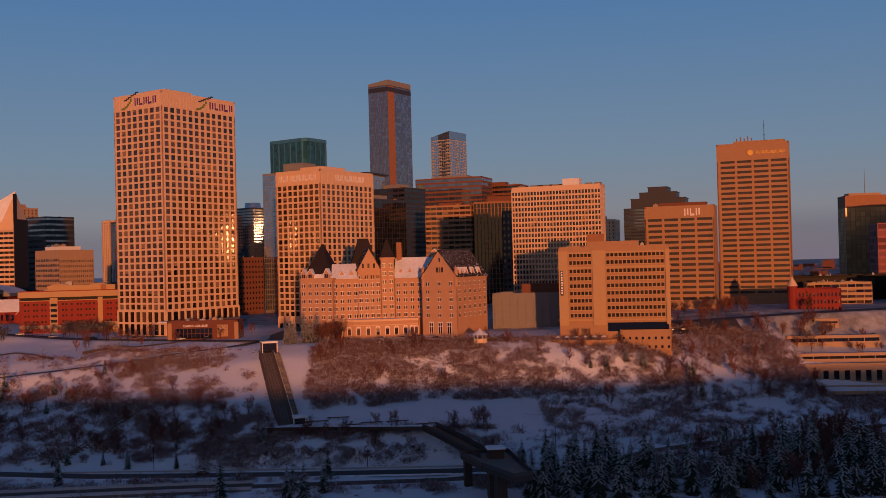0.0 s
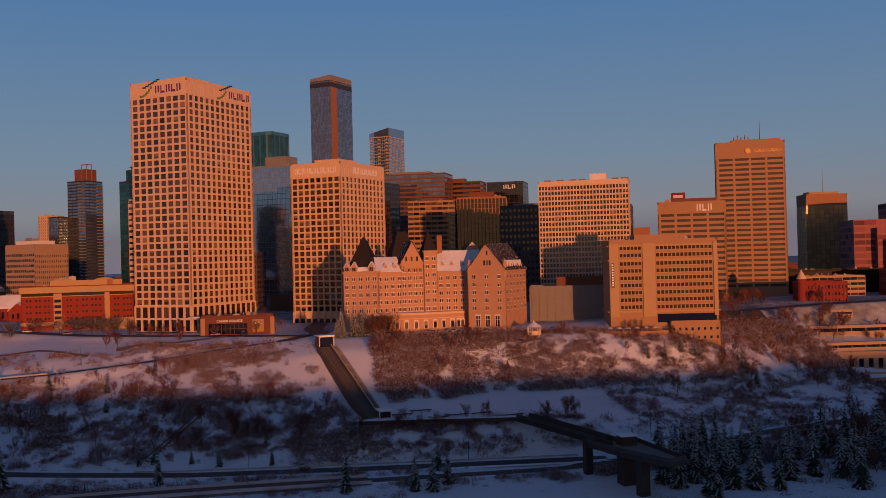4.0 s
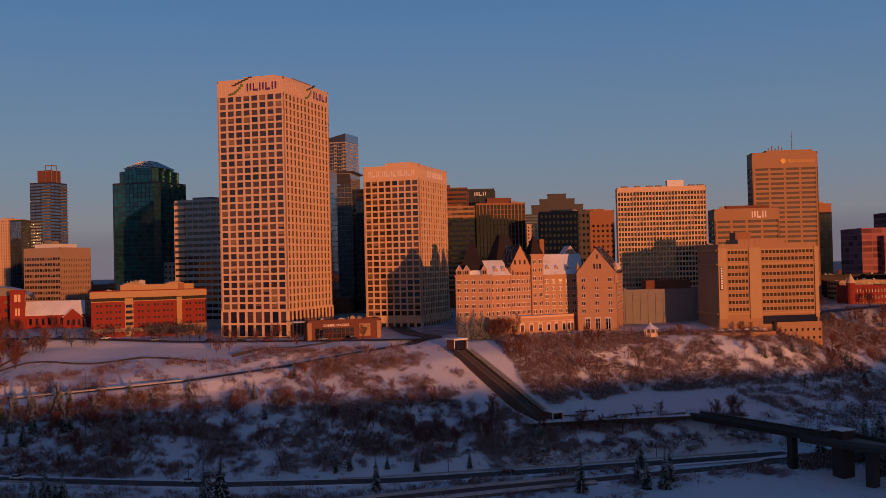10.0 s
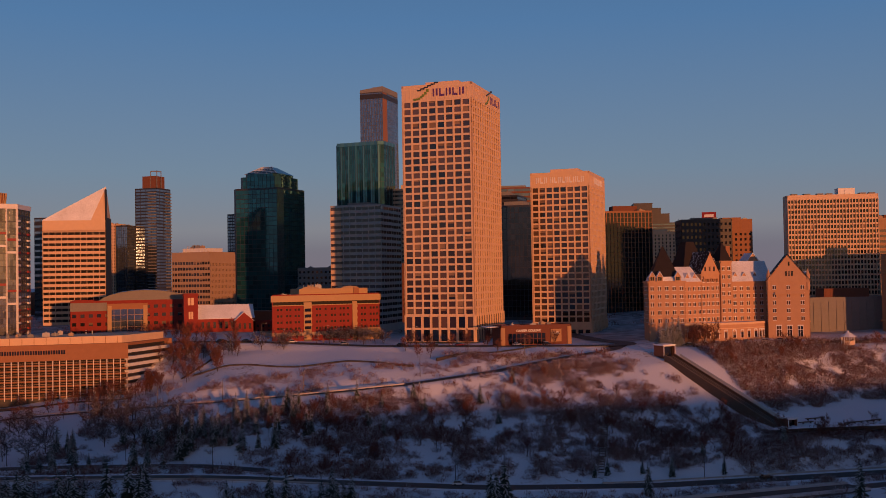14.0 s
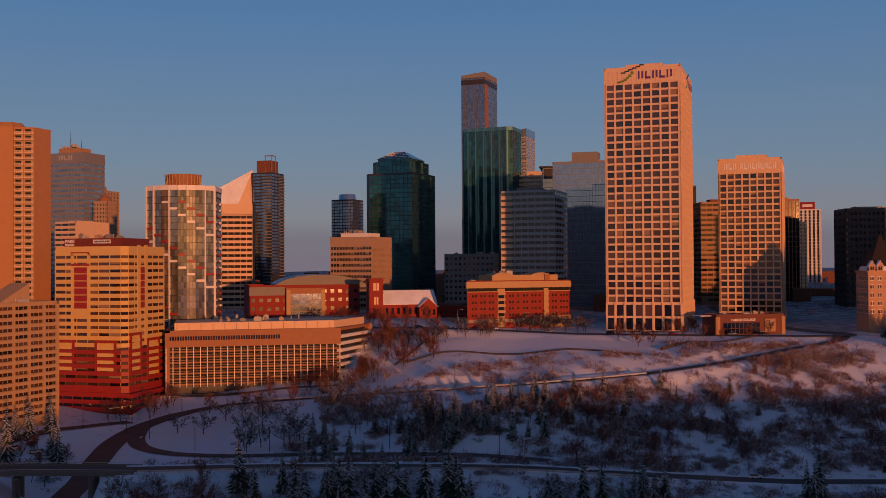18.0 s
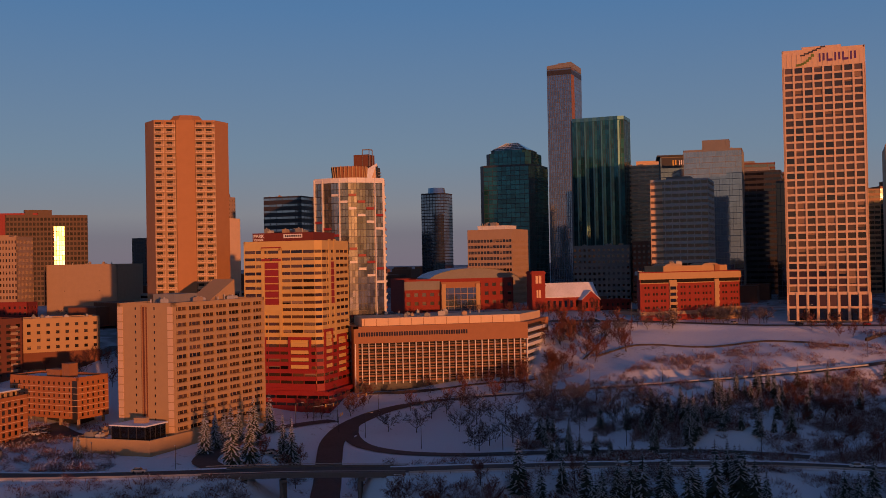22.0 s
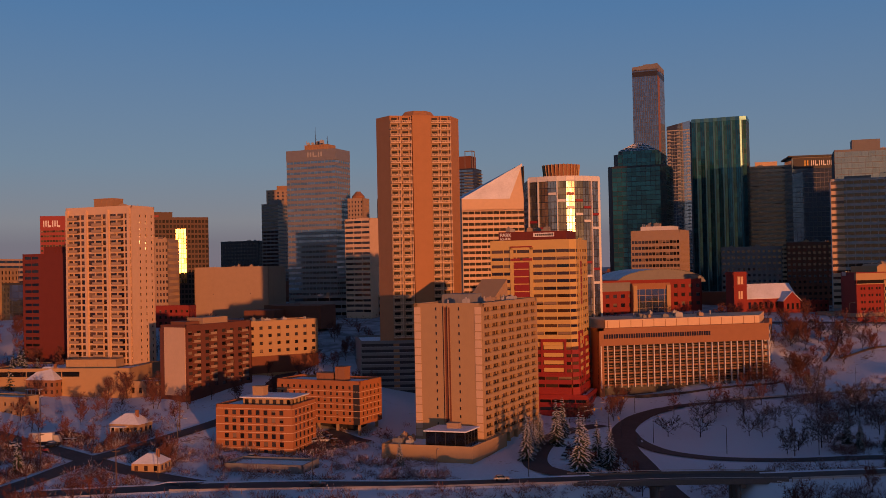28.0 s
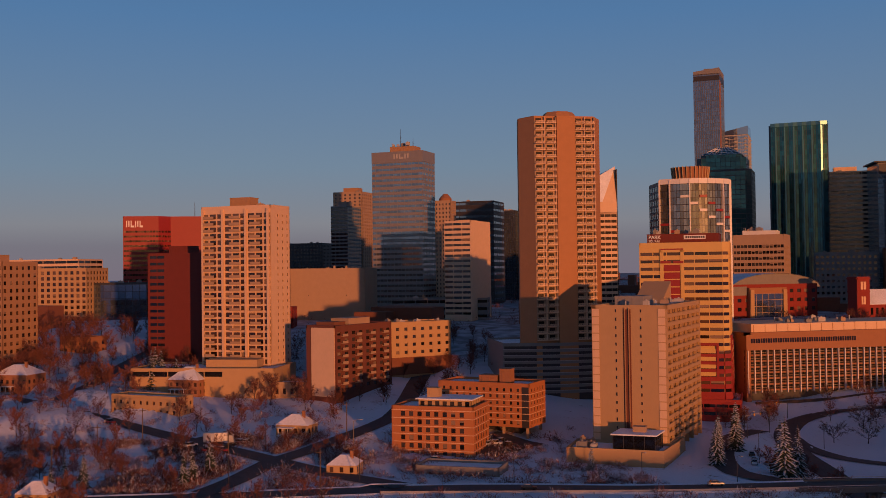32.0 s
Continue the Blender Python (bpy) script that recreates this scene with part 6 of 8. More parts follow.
sb1 = block("apartment_block", "orange brick walk-up with pale string courses and penthouse", -547.5, 498.8, -30, 28, 18, -29.5, 16.6, BRICKO,
            [(G, dict(cols=8, floors=6, fw=0.52, fh=0.6, u0=2.5, u1=25.5, v0=0.8, v1=16.2, r=0.3)), (G, dict(cols=5, floors=6, fw=0.52, fh=0.6, u0=1.5, u1=16.5, v0=0.8, v1=16.2, r=0.3))], GLASS, 90, category="apartment block", roof=SNOWROOF)
for e in edges(rect(28, 18))[:2]:
    for j in range(6):
        g = Geo()
        g.on(e, 0.0, e[3], 3.2 + j * 2.57, 3.38 + j * 2.57, -0.05, 0.12)
        part("string_course", g, STONE, sb1)
pn, g = Panes(sb1, GLASS, 12), Geo()
ppts = [(8, 4), (26, 4), (26, 15), (8, 15)]
for e in edges(ppts)[:2]:
    G(g, pn, e, 16.6, 19.2, cols=7 if e[3] > 12 else 4, floors=1, fw=0.6, fh=0.6)
part("penthouse_front", g, CREAM, sb1)
pn.done()
g = Geo()
g.prism(inset(ppts, 0.5), 16.6, 19.2)
part("penthouse", g, CREAM, sb1)
g = Geo()
g.prism(inset(ppts, -0.8), 19.2, 19.6)
part("penthouse_roof", g, SNOWROOF, sb1)
roof_box(sb1, 10, 7, 4, 3.5, 19.6, 2.8, CREAM, "lift_tower")
sb2 = block("apartment_block", "orange brick apartment block raised on concrete columns", -525.7, 528.8, -39, 35.4, 15, -26.5, 18.0, BRICKO,
            [(G, dict(cols=12, floors=6, fw=0.36, fh=0.5, u0=1, u1=32.4, v0=4, v1=17.6, r=0.3)), (G, dict(cols=5, floors=6, fw=0.36, fh=0.5, u0=1, u1=14, v0=4, v1=17.6, r=0.3))], GLASS, 110, category="apartment block", roof=SNOWROOF, skirt=-3.6)
for e in edges(rect(35.4, 15))[:2]:
    for j in range(5):
        g = Geo()
        g.on(e, 0.0, e[3], 6.0 + j * 2.27, 6.18 + j * 2.27, -0.05, 0.12)
        part("string_course", g, STONE, sb2)
g = Geo()
g.on(edges(rect(35.4, 15))[0], 32.6, 35.2, 3.6, 17.6, -0.1, 0.06)
part("dark_corner_strip", g, DARK, sb2)
for u in (1.5, 9, 17, 25, 34):
    for v in (1.5, 13.5):
        g = Geo()
        g.box(u - 0.4, u + 0.4, v - 0.4, v + 0.4, -3, 3.8)
        part("column", g, STONE2, sb2)
g = Geo()
g.box(6, 30, 5, 13, -3, 3.7)
part("lobby", g, DARK, sb2)
roof_box(sb2, 14, 5, 7, 5, 18, 2.6, ORANGE)
roof_box(sb2, 22, 5, 4, 4, 18, 5.0, ORANGE, "lift_tower")
lo = block("podium_building", "low sandy hall with dark glazed lantern under snow", -495.6, 474.8, -31, 30, 17, -30.5, 5.4, CREAM, [None], GLASSDK, 2, category="hall", roof=SNOWROOF,
           pts=[(0, 0), (30.4, 0), (33.8, 28), (31.8, 28), (30.4, 14.6), (0, 17.2)])
lan = Geo()
lpts = [(14.5, 1.6), (27.5, 1.6), (28.5, 11.5), (15.5, 12.5)]
lan.prism(lpts, 5.4, 10.4)
part("lantern", lan, GLASSDK, lo)
g = Geo()
for e in edges(lpts):
    for k in range(5):
        g.on(e, k * e[3] / 4 - 0.08, k * e[3] / 4 + 0.08, 5.4, 10.4, 0, 0.1)
part("lantern_frame", g, MULL, lo)
g = Geo()
g.prism(inset(lpts, -0.6), 10.4, 10.8)
part("lantern_roof", g, SNOWROOF, lo)
roof_box(lo, 20, 6, 4, 3, 10.8, 1.5, STONE2, "roof_unit")
roof_kit(lo, 14, 18, 5.4, 55, 5, 1, 2)


def house(x, y, a, w, d, z, h, rz, wall, roof, label, porch=True):
    ob = thing("house", label, "house", x, y, z, a)
    pts = rect(w, d)
    g = Geo()
    g.prism(pts, -2, h)
    part("wall", g, wall, ob)
    hipped(ob, pts, h, h + rz, roof, "roof", 0.25)
    pn = Panes(ob, GLASSBR, 20)
    for e in (edges(pts)[0], edges(pts)[1]):
        n = max(2, int(e[3] // 2.6))
        for j in range(max(1, int(h // 3))):
            for i in range(n):
                u = (i + 0.5) * e[3] / n
                pn.add(e, u - 0.55, u + 0.55, 1.0 + j * 2.9, 2.5 + j * 2.9, 0.05)
    pn.done()
    if porch:
        g = Geo()
        g.box(w * 0.15, w * 0.6, -2.4, 0, 0, 0.3)
        g.box(w * 0.12, w * 0.63, -2.6, 0, 2.7, 3.0)
        for k in range(4):
            px = w * (0.16 + 0.145 * k)
            g.box(px, px + 0.2, -2.3, -2.1, 0.3, 2.7)
        part("porch", g, WHITE, ob)
    g = Geo()
    g.box(w * 0.7, w * 0.7 + 0.9, d * 0.4, d * 0.4 + 0.9, h, h + rz + 1.2)
    part("chimney", g, ORANGE, ob)
    return ob


house(-624, 598, -30, 14, 12, -17.5, 6.5, 5.0, ORANGE, SNOWROOF, "brick villa with snowy hipped roof and porch")
house(-697, 628, -25, 16, 13, -17, 7.5, 4.0, ORANGE, SNOWROOF, "brick villa with snowy roof and white columned porch")
house(-584, 524, -30, 12, 8, -24, 3.6, 3.4, CREAM, SNOWROOF, "small cream house with snowy roof")
house(-572, 466, -20, 9, 8, -27.5, 3.0, 2.6, CREAM, SNOWROOF, "small house with snow-laden roof", False)
house(-690, 470, -20, 10, 9, -27, 3.4, 3.0, STONE2, SNOWROOF, "small house with snow-laden roof", False)
house(-655, 452, -20, 9, 8, -28.5, 3.2, 3.0, CREAM, SNOWROOF, "small house with snow-laden roof", False)
for x, y, a, w, d, z, h, wl, lab in ((-643.6, 573, -38, 32, 9, -20.5, 6.5, CREAM, "flat-roofed cream walk-up under snow"), (-591, 589, -19, 40, 12, -18.5, 5.5, STONE2, "long low flat-roofed block under snow"),
                                     (-684, 717, -38, 18, 14, -8, 8, ORANGE, "low brick annex under snow"), (-545, 470, -28, 26, 12, -30, 2.6, GREY, "low concrete parking deck under snow"), (-600, 780, -14, 38, 14, 0, 11, REDB, "red brick commercial building of three storeys")):
    block("low_building", lab, x, y, a, w, d, z, h, wl, [(G, dict(cols=max(3, int(w // 3)), floors=max(1, int(h // 3)), fw=0.4, fh=0.45)), (G, dict(cols=3, floors=max(1, int(h // 3)), fw=0.4, fh=0.45))], GLASSBR, 24, category="building", roof=SNOWROOF)
simple("apartment_block", "brown brick apartment block with balconies", -735, 690, -30, 38, 24, 38, TAN, GLASSBR, G, 14, 10, base=-12, cap=60, cat="apartment block", fw=0.5, fh=0.5, plant=4, roof=SNOWROOF)
simple("office_building", "striped office building with dark top storey", -790, 1040, -20, 80, 40, 44, STONE, GLASSDK, B, 10, 8, base=2, cap=20, fh=0.5, cat="office building")
simple("apartment_block", "gridded cream apartment block", -745, 890, -20, 58, 30, 36, CREAM, GLASSBR, G, 10, 14, base=-2, cap=40, cat="apartment block", fw=0.55, fh=0.6)
simple("office_building", "cream gridded office block", -608, 822, -14, 32, 24, 52, STONE2, GLASSBR, G, 13, 16, base=0, cap=60, cat="office building", fw=0.5, fh=0.5, plant=2)
simple("office_building", "low glazed office block", -690, 880, -20, 40, 30, 26, GREY, GLASSBL, C, 6, 8, base=-2, cap=20, trim=MULL, cat="office building")

# ---- red brick church, arched hall ----
ch = thing("church", "red brick church with square tower and snowy roof", "church", -288.5, 631, 4, 4)
g = Geo()
g.prism(rect(7.5, 7.5), -3, 22)
part("tower", g, REDB, ch)
for z, o in ((14, 0.3), (20.6, 0.6)):
    cornice(ch, rect(7.5, 7.5), z, 0.7, o, REDB)
for e in edges(rect(7.5, 7.5))[:2]:
    for z0, z1, ww in ((15.5, 19.5, 1.6), (8, 12, 1.2)):
        g = Geo()
        g.on(e, 3.75 - ww, 3.75 - 0.2, z0, z1, 0, 0.12)
        g.on(e, 3.75 + 0.2, 3.75 + ww, z0, z1, 0, 0.12)
        part("belfry_opening", g, STONE, ch)
nave = [(7.5, 2), (38, 2), (38, 16), (7.5, 16)]
g = Geo()
g.prism(nave, -3, 8)
part("nave", g, REDB, ch)
pitched(ch, [nave[1], nave[2], nave[3], nave[0]], 8, 15, SNOWROOF, "roof", 0.5, REDB)
tr = [(27, -3), (37, -3), (37, 10), (27, 10)]
g = Geo()
g.prism(tr, -3, 6.5)
part("transept", g, REDB, ch)
pitched(ch, tr, 6.5, 11, SNOWROOF, "transept_roof", 0.5, REDB)
pn = Panes(ch, GLASSDK, 20)
for k in range(6):
    pn.add(edges(nave)[0], 2 + k * 3.2, 3.4 + k * 3.2, 2.5, 6, 0.06)
for k in range(3):
    pn.add(edges(tr)[0], 2 + k * 2.8, 3.3 + k * 2.8, 2, 5, 0.06)
pn.done()
block("low_building", "low red brick church hall", -250, 634, 4, 18, 12, 3, 6, REDB, [(G, dict(cols=6, floors=2, fw=0.4, fh=0.5))], GLASS, 12, category="building", roof=SNOWROOF)
ah = block("institutional_building", "red brick institute with glazed centre and arched metal roof", -350.5, 665, 2, 62, 40, 2, 19.5, REDB,
           [(G, dict(cols=14, floors=4, fw=0.5, fh=0.4)), (G, dict(cols=8, floors=4, fw=0.5, fh=0.4))], GLASS, 90, category="building")
ahe = edges(rect(62, 40))
g = Geo()
g.on(ahe[0], 20, 42, 0, 18.6, -0.3, 2.5)
part("glazed_bay", g, RIBBON, ah)
pn, g = Panes(ah, GLASSBL, 30), Geo()
f = ((20, -2.9), (1, 0), (0, -1), 22)
C(g, pn, f, 2, 15.5, floors=4, bays=6)
part("bay_frame", g, STONE2, ah)
pn.done()
g = Geo()
n = 10
arch = [(14, 18.5)] + [(41 - 27 * math.cos(math.pi * (0.1 + 0.8 * i / n)), 18 + 8 * math.sin(math.pi * (0.1 + 0.8 * i / n))) for i in range(n + 1)] + [(68, 18.5)]
k = len(arch)
g.v.extend([(x, 6, z) for x, z in arch] + [(x, 38, z) for x, z in arch])
g.f.extend([(i, i + 1, k + i + 1, k + i) for i in range(k - 1)] + [tuple(range(k - 1, -1, -1)), tuple(range(k, 2 * k))])
part("roof_gable", g, GREY, ah)
g = Geo()
g.v.extend([(x, 5, z + 0.1) for x, z in arch[1:-1]] + [(x, 39, z + 0.1) for x, z in arch[1:-1]])
g.f.extend([(i, i + 1, k + i - 1, k + i - 2) for i in range(k - 3)])
part("arched_roof", g, SNOWROOF, ah)
for u0 in (20.2, 39.6):
    g = Geo()
    g.on(ahe[0], u0, u0 + 2.2, 0, 17.5, 2.4, 3.4)
    part("cream_pillar", g, CREAM, ah)
g = Geo()
g.on(ahe[0], 0, 19.9, 14.6, 19.3, -0.3, 0.25)
part("dark_upper_storey", g, GREY, ah)

# ---- east end ----
rg = simple("office_tower", "gold glass tower with brown frame and mast", 314.1, 803, -8, 33.3, 24, 78.5, BROWNB, GLASSGD, C, 18, 9, cap=40, trim=RIBBON, fin=0.2, v0=2, v1=67)
roof_box(rg, 4, 5, 24, 14, 75.5, 2.6, STONE2)
mast(rg, 18, 12, 77, 22)
cp = thing("office_complex", "stepped rose granite and glass government complex", "office building", 283.5, 668, 4, -15)
for k, (x0, y0, w, d, h) in enumerate(((0, 12, 30, 40, 50), (14, 6, 34, 40, 44), (20, 0, 40, 30, 36), (34, -6, 44, 30, 30), (30, 22, 60, 40, 62), (46, 30, 60, 40, 70), (60, 4, 60, 40, 52))):
    g = Geo()
    pts = [(x0, y0), (x0 + w, y0), (x0 + w, y0 + d), (x0, y0 + d)]
    g.prism(inset(pts, 0.3), -3, h)
    gold = k == 6
    tier = part("tier", g, RIBBON if gold else PINK, cp)
    pn, g = Panes(tier, GLASSGD if gold else GLASSPK, 24, "pane"), Geo()
    for e in (edges(pts)[0], edges(pts)[3]):
        C(g, pn, e, 0, h, floors=max(6, int(h // 4.2)), bays=max(3, int(e[3] // 7)), line=1.5, fin=0.15)
    part("band", g, RIBBON if gold else PINK, tier)
    pn.done()
    if gold:
        pitched(cp, pts, h, h + 12, RIBBON, "gable_roof", 0.3, RIBBON)
he = block("heritage_building", "red brick heritage building with conical turret", 189, 563, -14, 26, 20, 3, 12, REDB,
           [(G, dict(cols=14, floors=3, fw=0.45, fh=0.5)), (G, dict(cols=6, floors=3, fw=0.45, fh=0.5))], GLASS, 60, category="building", roof=SNOWROOF)
g = Geo()
g.cone(1, 1, -2, 14.5, 2.6, 2.6, 12)
part("turret", g, REDB, he)
g = Geo()
g.cone(1, 1, 14.5, 20, 3.0, 0.1, 12)
part("turret_roof", g, STONE, he)
simple("office_building", "yellow-lit low block with rooftop plant", 213, 606, -14, 36, 20, 17, SIGNY, GLASSBR, B, 4, 8, base=4, cap=30, trim=CREAM, cat="office building", fh=0.5)
simple("office_building", "dark low wall of an arts building", 196, 660, -14, 90, 30, 20, GLASSMT, GLASSBL, G, 1, 3, base=4, cap=3, cat="office building", fw=0.05, fh=0.05)
simple("office_building", "red brick hall with clock gable", 262, 590, -14, 50, 30, 20, REDB, GLASS, G, 3, 10, base=4, cap=30, cat="building", fw=0.4, fh=0.5, roof=SNOWROOF)
for k, (x, y, w, z, h) in enumerate(((158, 532, 36, -2.2, 2.8), (163, 518, 46, -11.2, 4.2), (164, 504, 110, -18.0, 3.4), (162, 497, 120, -27.5, 8.6), (150, 470, 140, -31.5, 2.8))):
    cv = block("convention_terrace", "stepped sandy concrete convention terrace with dark glazing", x + 8, y, -4, w, 22, z, h, STONE2,
               [(B, dict(floors=1, bays=max(3, w // 7), fh=0.5, v0=0.2, v1=h - 0.6)) if k != 3 else (G, dict(cols=24, floors=1, fw=0.5, fh=0.85, v0=0.5, v1=6.5, r=0.45))], GLASSDK, 20, category="convention centre", roof=SNOWROOF)
    tagged(cv, group="convention terraces")

# ---- roads ----
ASPHALT = mat("slushy_asphalt", (0.045, 0.043, 0.046), 0.75, vary=0.5, scale=0.15, fine=1.2)
CONC = mat("weathered_concrete", (0.14, 0.125, 0.115), 0.85, vary=0.2, streak=1)
CURB = mat("snow_berm", (0.66, 0.70, 0.78), 0.9, vary=0.25, scale=0.3, fine=2)
WOOD = mat("dark_timber", (0.10, 0.065, 0.045), 0.8, vary=0.25)
FROSTED = mat("snow_capped_concrete", (0.50, 0.50, 0.53), 0.9, vary=0.2)
STEEL = mat("weathering_steel", (0.05, 0.035, 0.03), 0.6, 0.3, vary=0.3)


DKSTONE = mat("dark_brown_stone", (0.06, 0.045, 0.038), 0.9, vary=0.4)


def along(line, step=4.0):
    """Evenly spaced points on a smooth curve through the given places."""
    P = [Vector(p) for p in line]
    out = []
    for i in range(len(P) - 1):
        p0, p1, p2, p3 = P[max(i - 1, 0)], P[i], P[i + 1], P[min(i + 2, len(P) - 1)]
        n = max(1, int((p2 - p1).length / step))
        for k in range(n):
            t = k / n
            out.append(0.5 * ((2 * p1) + (p2 - p0) * t + (2 * p0 - 5 * p1 + 4 * p2 - p3) * t * t + (3 * p1 - p0 - 3 * p2 + p3) * t ** 3))
    out.append(P[-1])
    return out


def strip(line, offs, lift, step=4.0, drape=True, thick=0.0):
    """A sheet along a line; offs: sideways places of its rows and how far each is lifted."""
    pts = along(line, step)
    g = Geo()
    n = len(offs)
    for i, p in enumerate(pts):
        d = pts[min(i + 1, len(pts) - 1)] - pts[max(i - 1, 0)]
        d.z = 0
        d.normalize()
        s = Vector((d.y, -d.x, 0))
        for o, up in offs:
            q = p + s * o
            z = max(p.z, ground_z(q.x, q.y)) if drape else p.z
            g.v.append((q.x, q.y, z + lift + up))
    for i in range(len(pts) - 1):
        for k in range(n - 1):
            a = i * n + k
            g.f.append((a, a + n, a + n + 1, a + 1))
    return g


for k, (label, w, line) in enumerate(ROADS):
    h = w / 2
    g = strip(line, [(-h, -0.05), (-h * 0.5, 0.02), (0, 0.04), (h * 0.5, 0.02), (h, -0.05)], 0.22)
    tagged(new("road_%d" % (k + 1), g.mesh("road", ASPHALT)), label, "road", kind="structure")
    if k > 2:
        continue
    g = Geo()
    for s in (-1, 1):
        q = strip(line, [(s * (h + 1.1), -0.25), (s * (h + 0.7), 0.24), (s * (h + 0.35), 0.2), (s * (h - 0.1), 0.0)][:: s], 0.2)
        b = len(g.v)
        g.v += q.v
        g.f += [tuple(i + b for i in f) for f in q.f]
    tagged(new("trim_%d" % (k + 1), g.mesh("snow_bank", CURB)), "ploughed snow bank along the road", "snow bank", kind="structure")

# footpaths cut along the bank: dark retaining edges
for line in ([(-290, 548, -13), (-280, 556, -11), (-272, 566, -5)], [(-285, 545, -13), (-262, 540, -11.5), (-240, 528, -9), (-222, 522, -7), (-205, 512, -6), (-190, 500, -6.6)],
             [(-178, 506, -4.5), (-160, 512, -2.5), (-150, 505, -3.5), (-128, 512, -1.2)], [(-60, 487, -1.4), (-30, 484, -1.6), (0, 485, -1.6), (30, 482, -1.4)], [(-390, 549, -24), (-350, 547, -22.8), (-312, 546, -21)]):
    w = thing("retaining_wall", "low dark stone retaining wall edging a snowy path", "wall", group="low bank walls")
    g = strip(line, [(-0.35, -1.2), (-0.35, 0.5), (0.35, 0.5), (0.35, -1.2)], 0.1, 3.0)
    part("wall", g, DKSTONE, w)

# ---- road bridge over the ramp ----
br = thing("road_bridge", "concrete road bridge with snowy parapets over a ramp road", "bridge")
bl_ = [(-452, 418, -27.8), (-424, 413, -27.7), (-394, 407.6, -28.3)]
part("deck", strip(bl_, [(-5.5, -0.9), (-5.5, 0.0), (5.5, 0.0), (5.5, -0.9), (-5.5, -0.9)], 0.1, 4, False), CONC, br)
part("carriageway", strip(bl_, [(-4.5, 0), (4.5, 0)], 0.2, 4, False), ASPHALT, br)
for s in (-1, 1):
    part("parapet", strip(bl_, [(s * 5.5 - 0.2, 0), (s * 5.5 - 0.2, 0.6), (s * 5.5 + 0.2, 0.6), (s * 5.5 + 0.2, 0)], 0.1, 4, False), CONC, br)
    part("handrail", strip(bl_, [(s * 5.5 - 0.06, 0.95), (s * 5.5, 1.1), (s * 5.5 + 0.06, 0.95)], 0.1, 4, False), PALEGREY, br)
for x, y in ((-440, 416), (-429, 414), (-407, 410), (-400, 408.6)):
    for v in (-3.5, 0, 3.5):
        g = Geo()
        g.cone(x + v * 0.18, y + v, -42, -29.2, 0.6, 0.6, 10)
        part("pier", g, CONC, br)
    g = Geo()
    g.box(x - 0.7, x + 0.7, y - 5, y + 5, -30, -29.1)
    part("crosshead", g, CONC, br)
# low bridge that carries the lower road, lined with pale rails
vd = thing("viaduct", "low concrete road bridge with pale snow-capped rails", "bridge")
vl = [(-172, 350.5, -40.9), (-130, 352, -40.2), (-95, 355, -40.3), (-68, 358, -40.7)]
part("deck", strip(vl, [(-6.2, -1.3), (-6.2, 0.0), (6.2, 0.0), (6.2, -1.3), (-6.2, -1.3)], 0.15, 4, False), CONC, vd)
part("carriageway", strip(vl, [(-4.2, 0.0), (4.2, 0.0)], 0.32, 4, False), ASPHALT, vd)
for s in (-6.0, -4.6, 4.6, 6.0):
    part("snow_capped_rail", strip(vl, [(s - 0.16, 0.0), (s - 0.16, 0.8), (s + 0.16, 0.8), (s + 0.16, 0.0)], 0.2, 4, False), FROSTED, vd)
for x, y in ((-150, 351), (-120, 352.6), (-90, 355.6)):
    for v in (-4, 4):
        g = Geo()
        g.cone(x, y + v, -45, -41.3, 0.6, 0.6, 10)
        part("pier", g, CONC, vd)
# long guard rails by the valley road
for line in ([(-560, 439, -28.2), (-490, 421, -28.0), (-452, 412.4, -27.8)], [(-394, 402, -28.3), (-346, 399.6, -29.3), (-285, 395.6, -31.8), (-240, 387.8, -34.8)], [(-360, 531, -25), (-320, 518, -22.6), (-280, 496, -18.6), (-240, 477, -14.8), (-200, 472, -12)], [(-150, 383.5, -39.8), (-60, 381, -40.3), (10, 379, -40.3)]):
    gr_ = thing("guard_rail", "long steel guard rail capped with snow", "guard rail", group="road guard rails")
    part("rail", strip(line, [(-0.1, 0.35), (-0.12, 0.85), (0.1, 0.9), (0.12, 0.35)], 0.15, 6), PALEGREY, gr_)
    for p in along(line, 8.0):
        g = Geo()
        g.box(p.x - 0.1, p.x + 0.1, p.y - 0.1, p.y + 0.1, max(p.z, ground_z(p.x, p.y)) - 0.6, max(p.z, ground_z(p.x, p.y)) + 0.8)
        part("post", g, GREY, gr_)

# ---- hillside funicular and stair ----
fu = thing("funicular", "hillside funicular with dark track, stair and lit portals", "funicular")
TOP, BOT = Vector((-80.5, 468.5, -4.2)), Vector((-63, 411, -28.0))
fd = (BOT - TOP).normalized()
fs = Vector((fd.y, -fd.x, 0)).normalized() * -1


def slant(o0, o1, z0, z1):
    g = Geo()
    c = []
    for q in (TOP, BOT):
        for o in (o0, o1):
            c.append(q + fs * o)
    g.quad8([tuple(v + Vector((0, 0, z0))) for v in (c[0], c[1], c[3], c[2])] + [tuple(v + Vector((0, 0, z1))) for v in (c[0], c[1], c[3], c[2])])
    return g


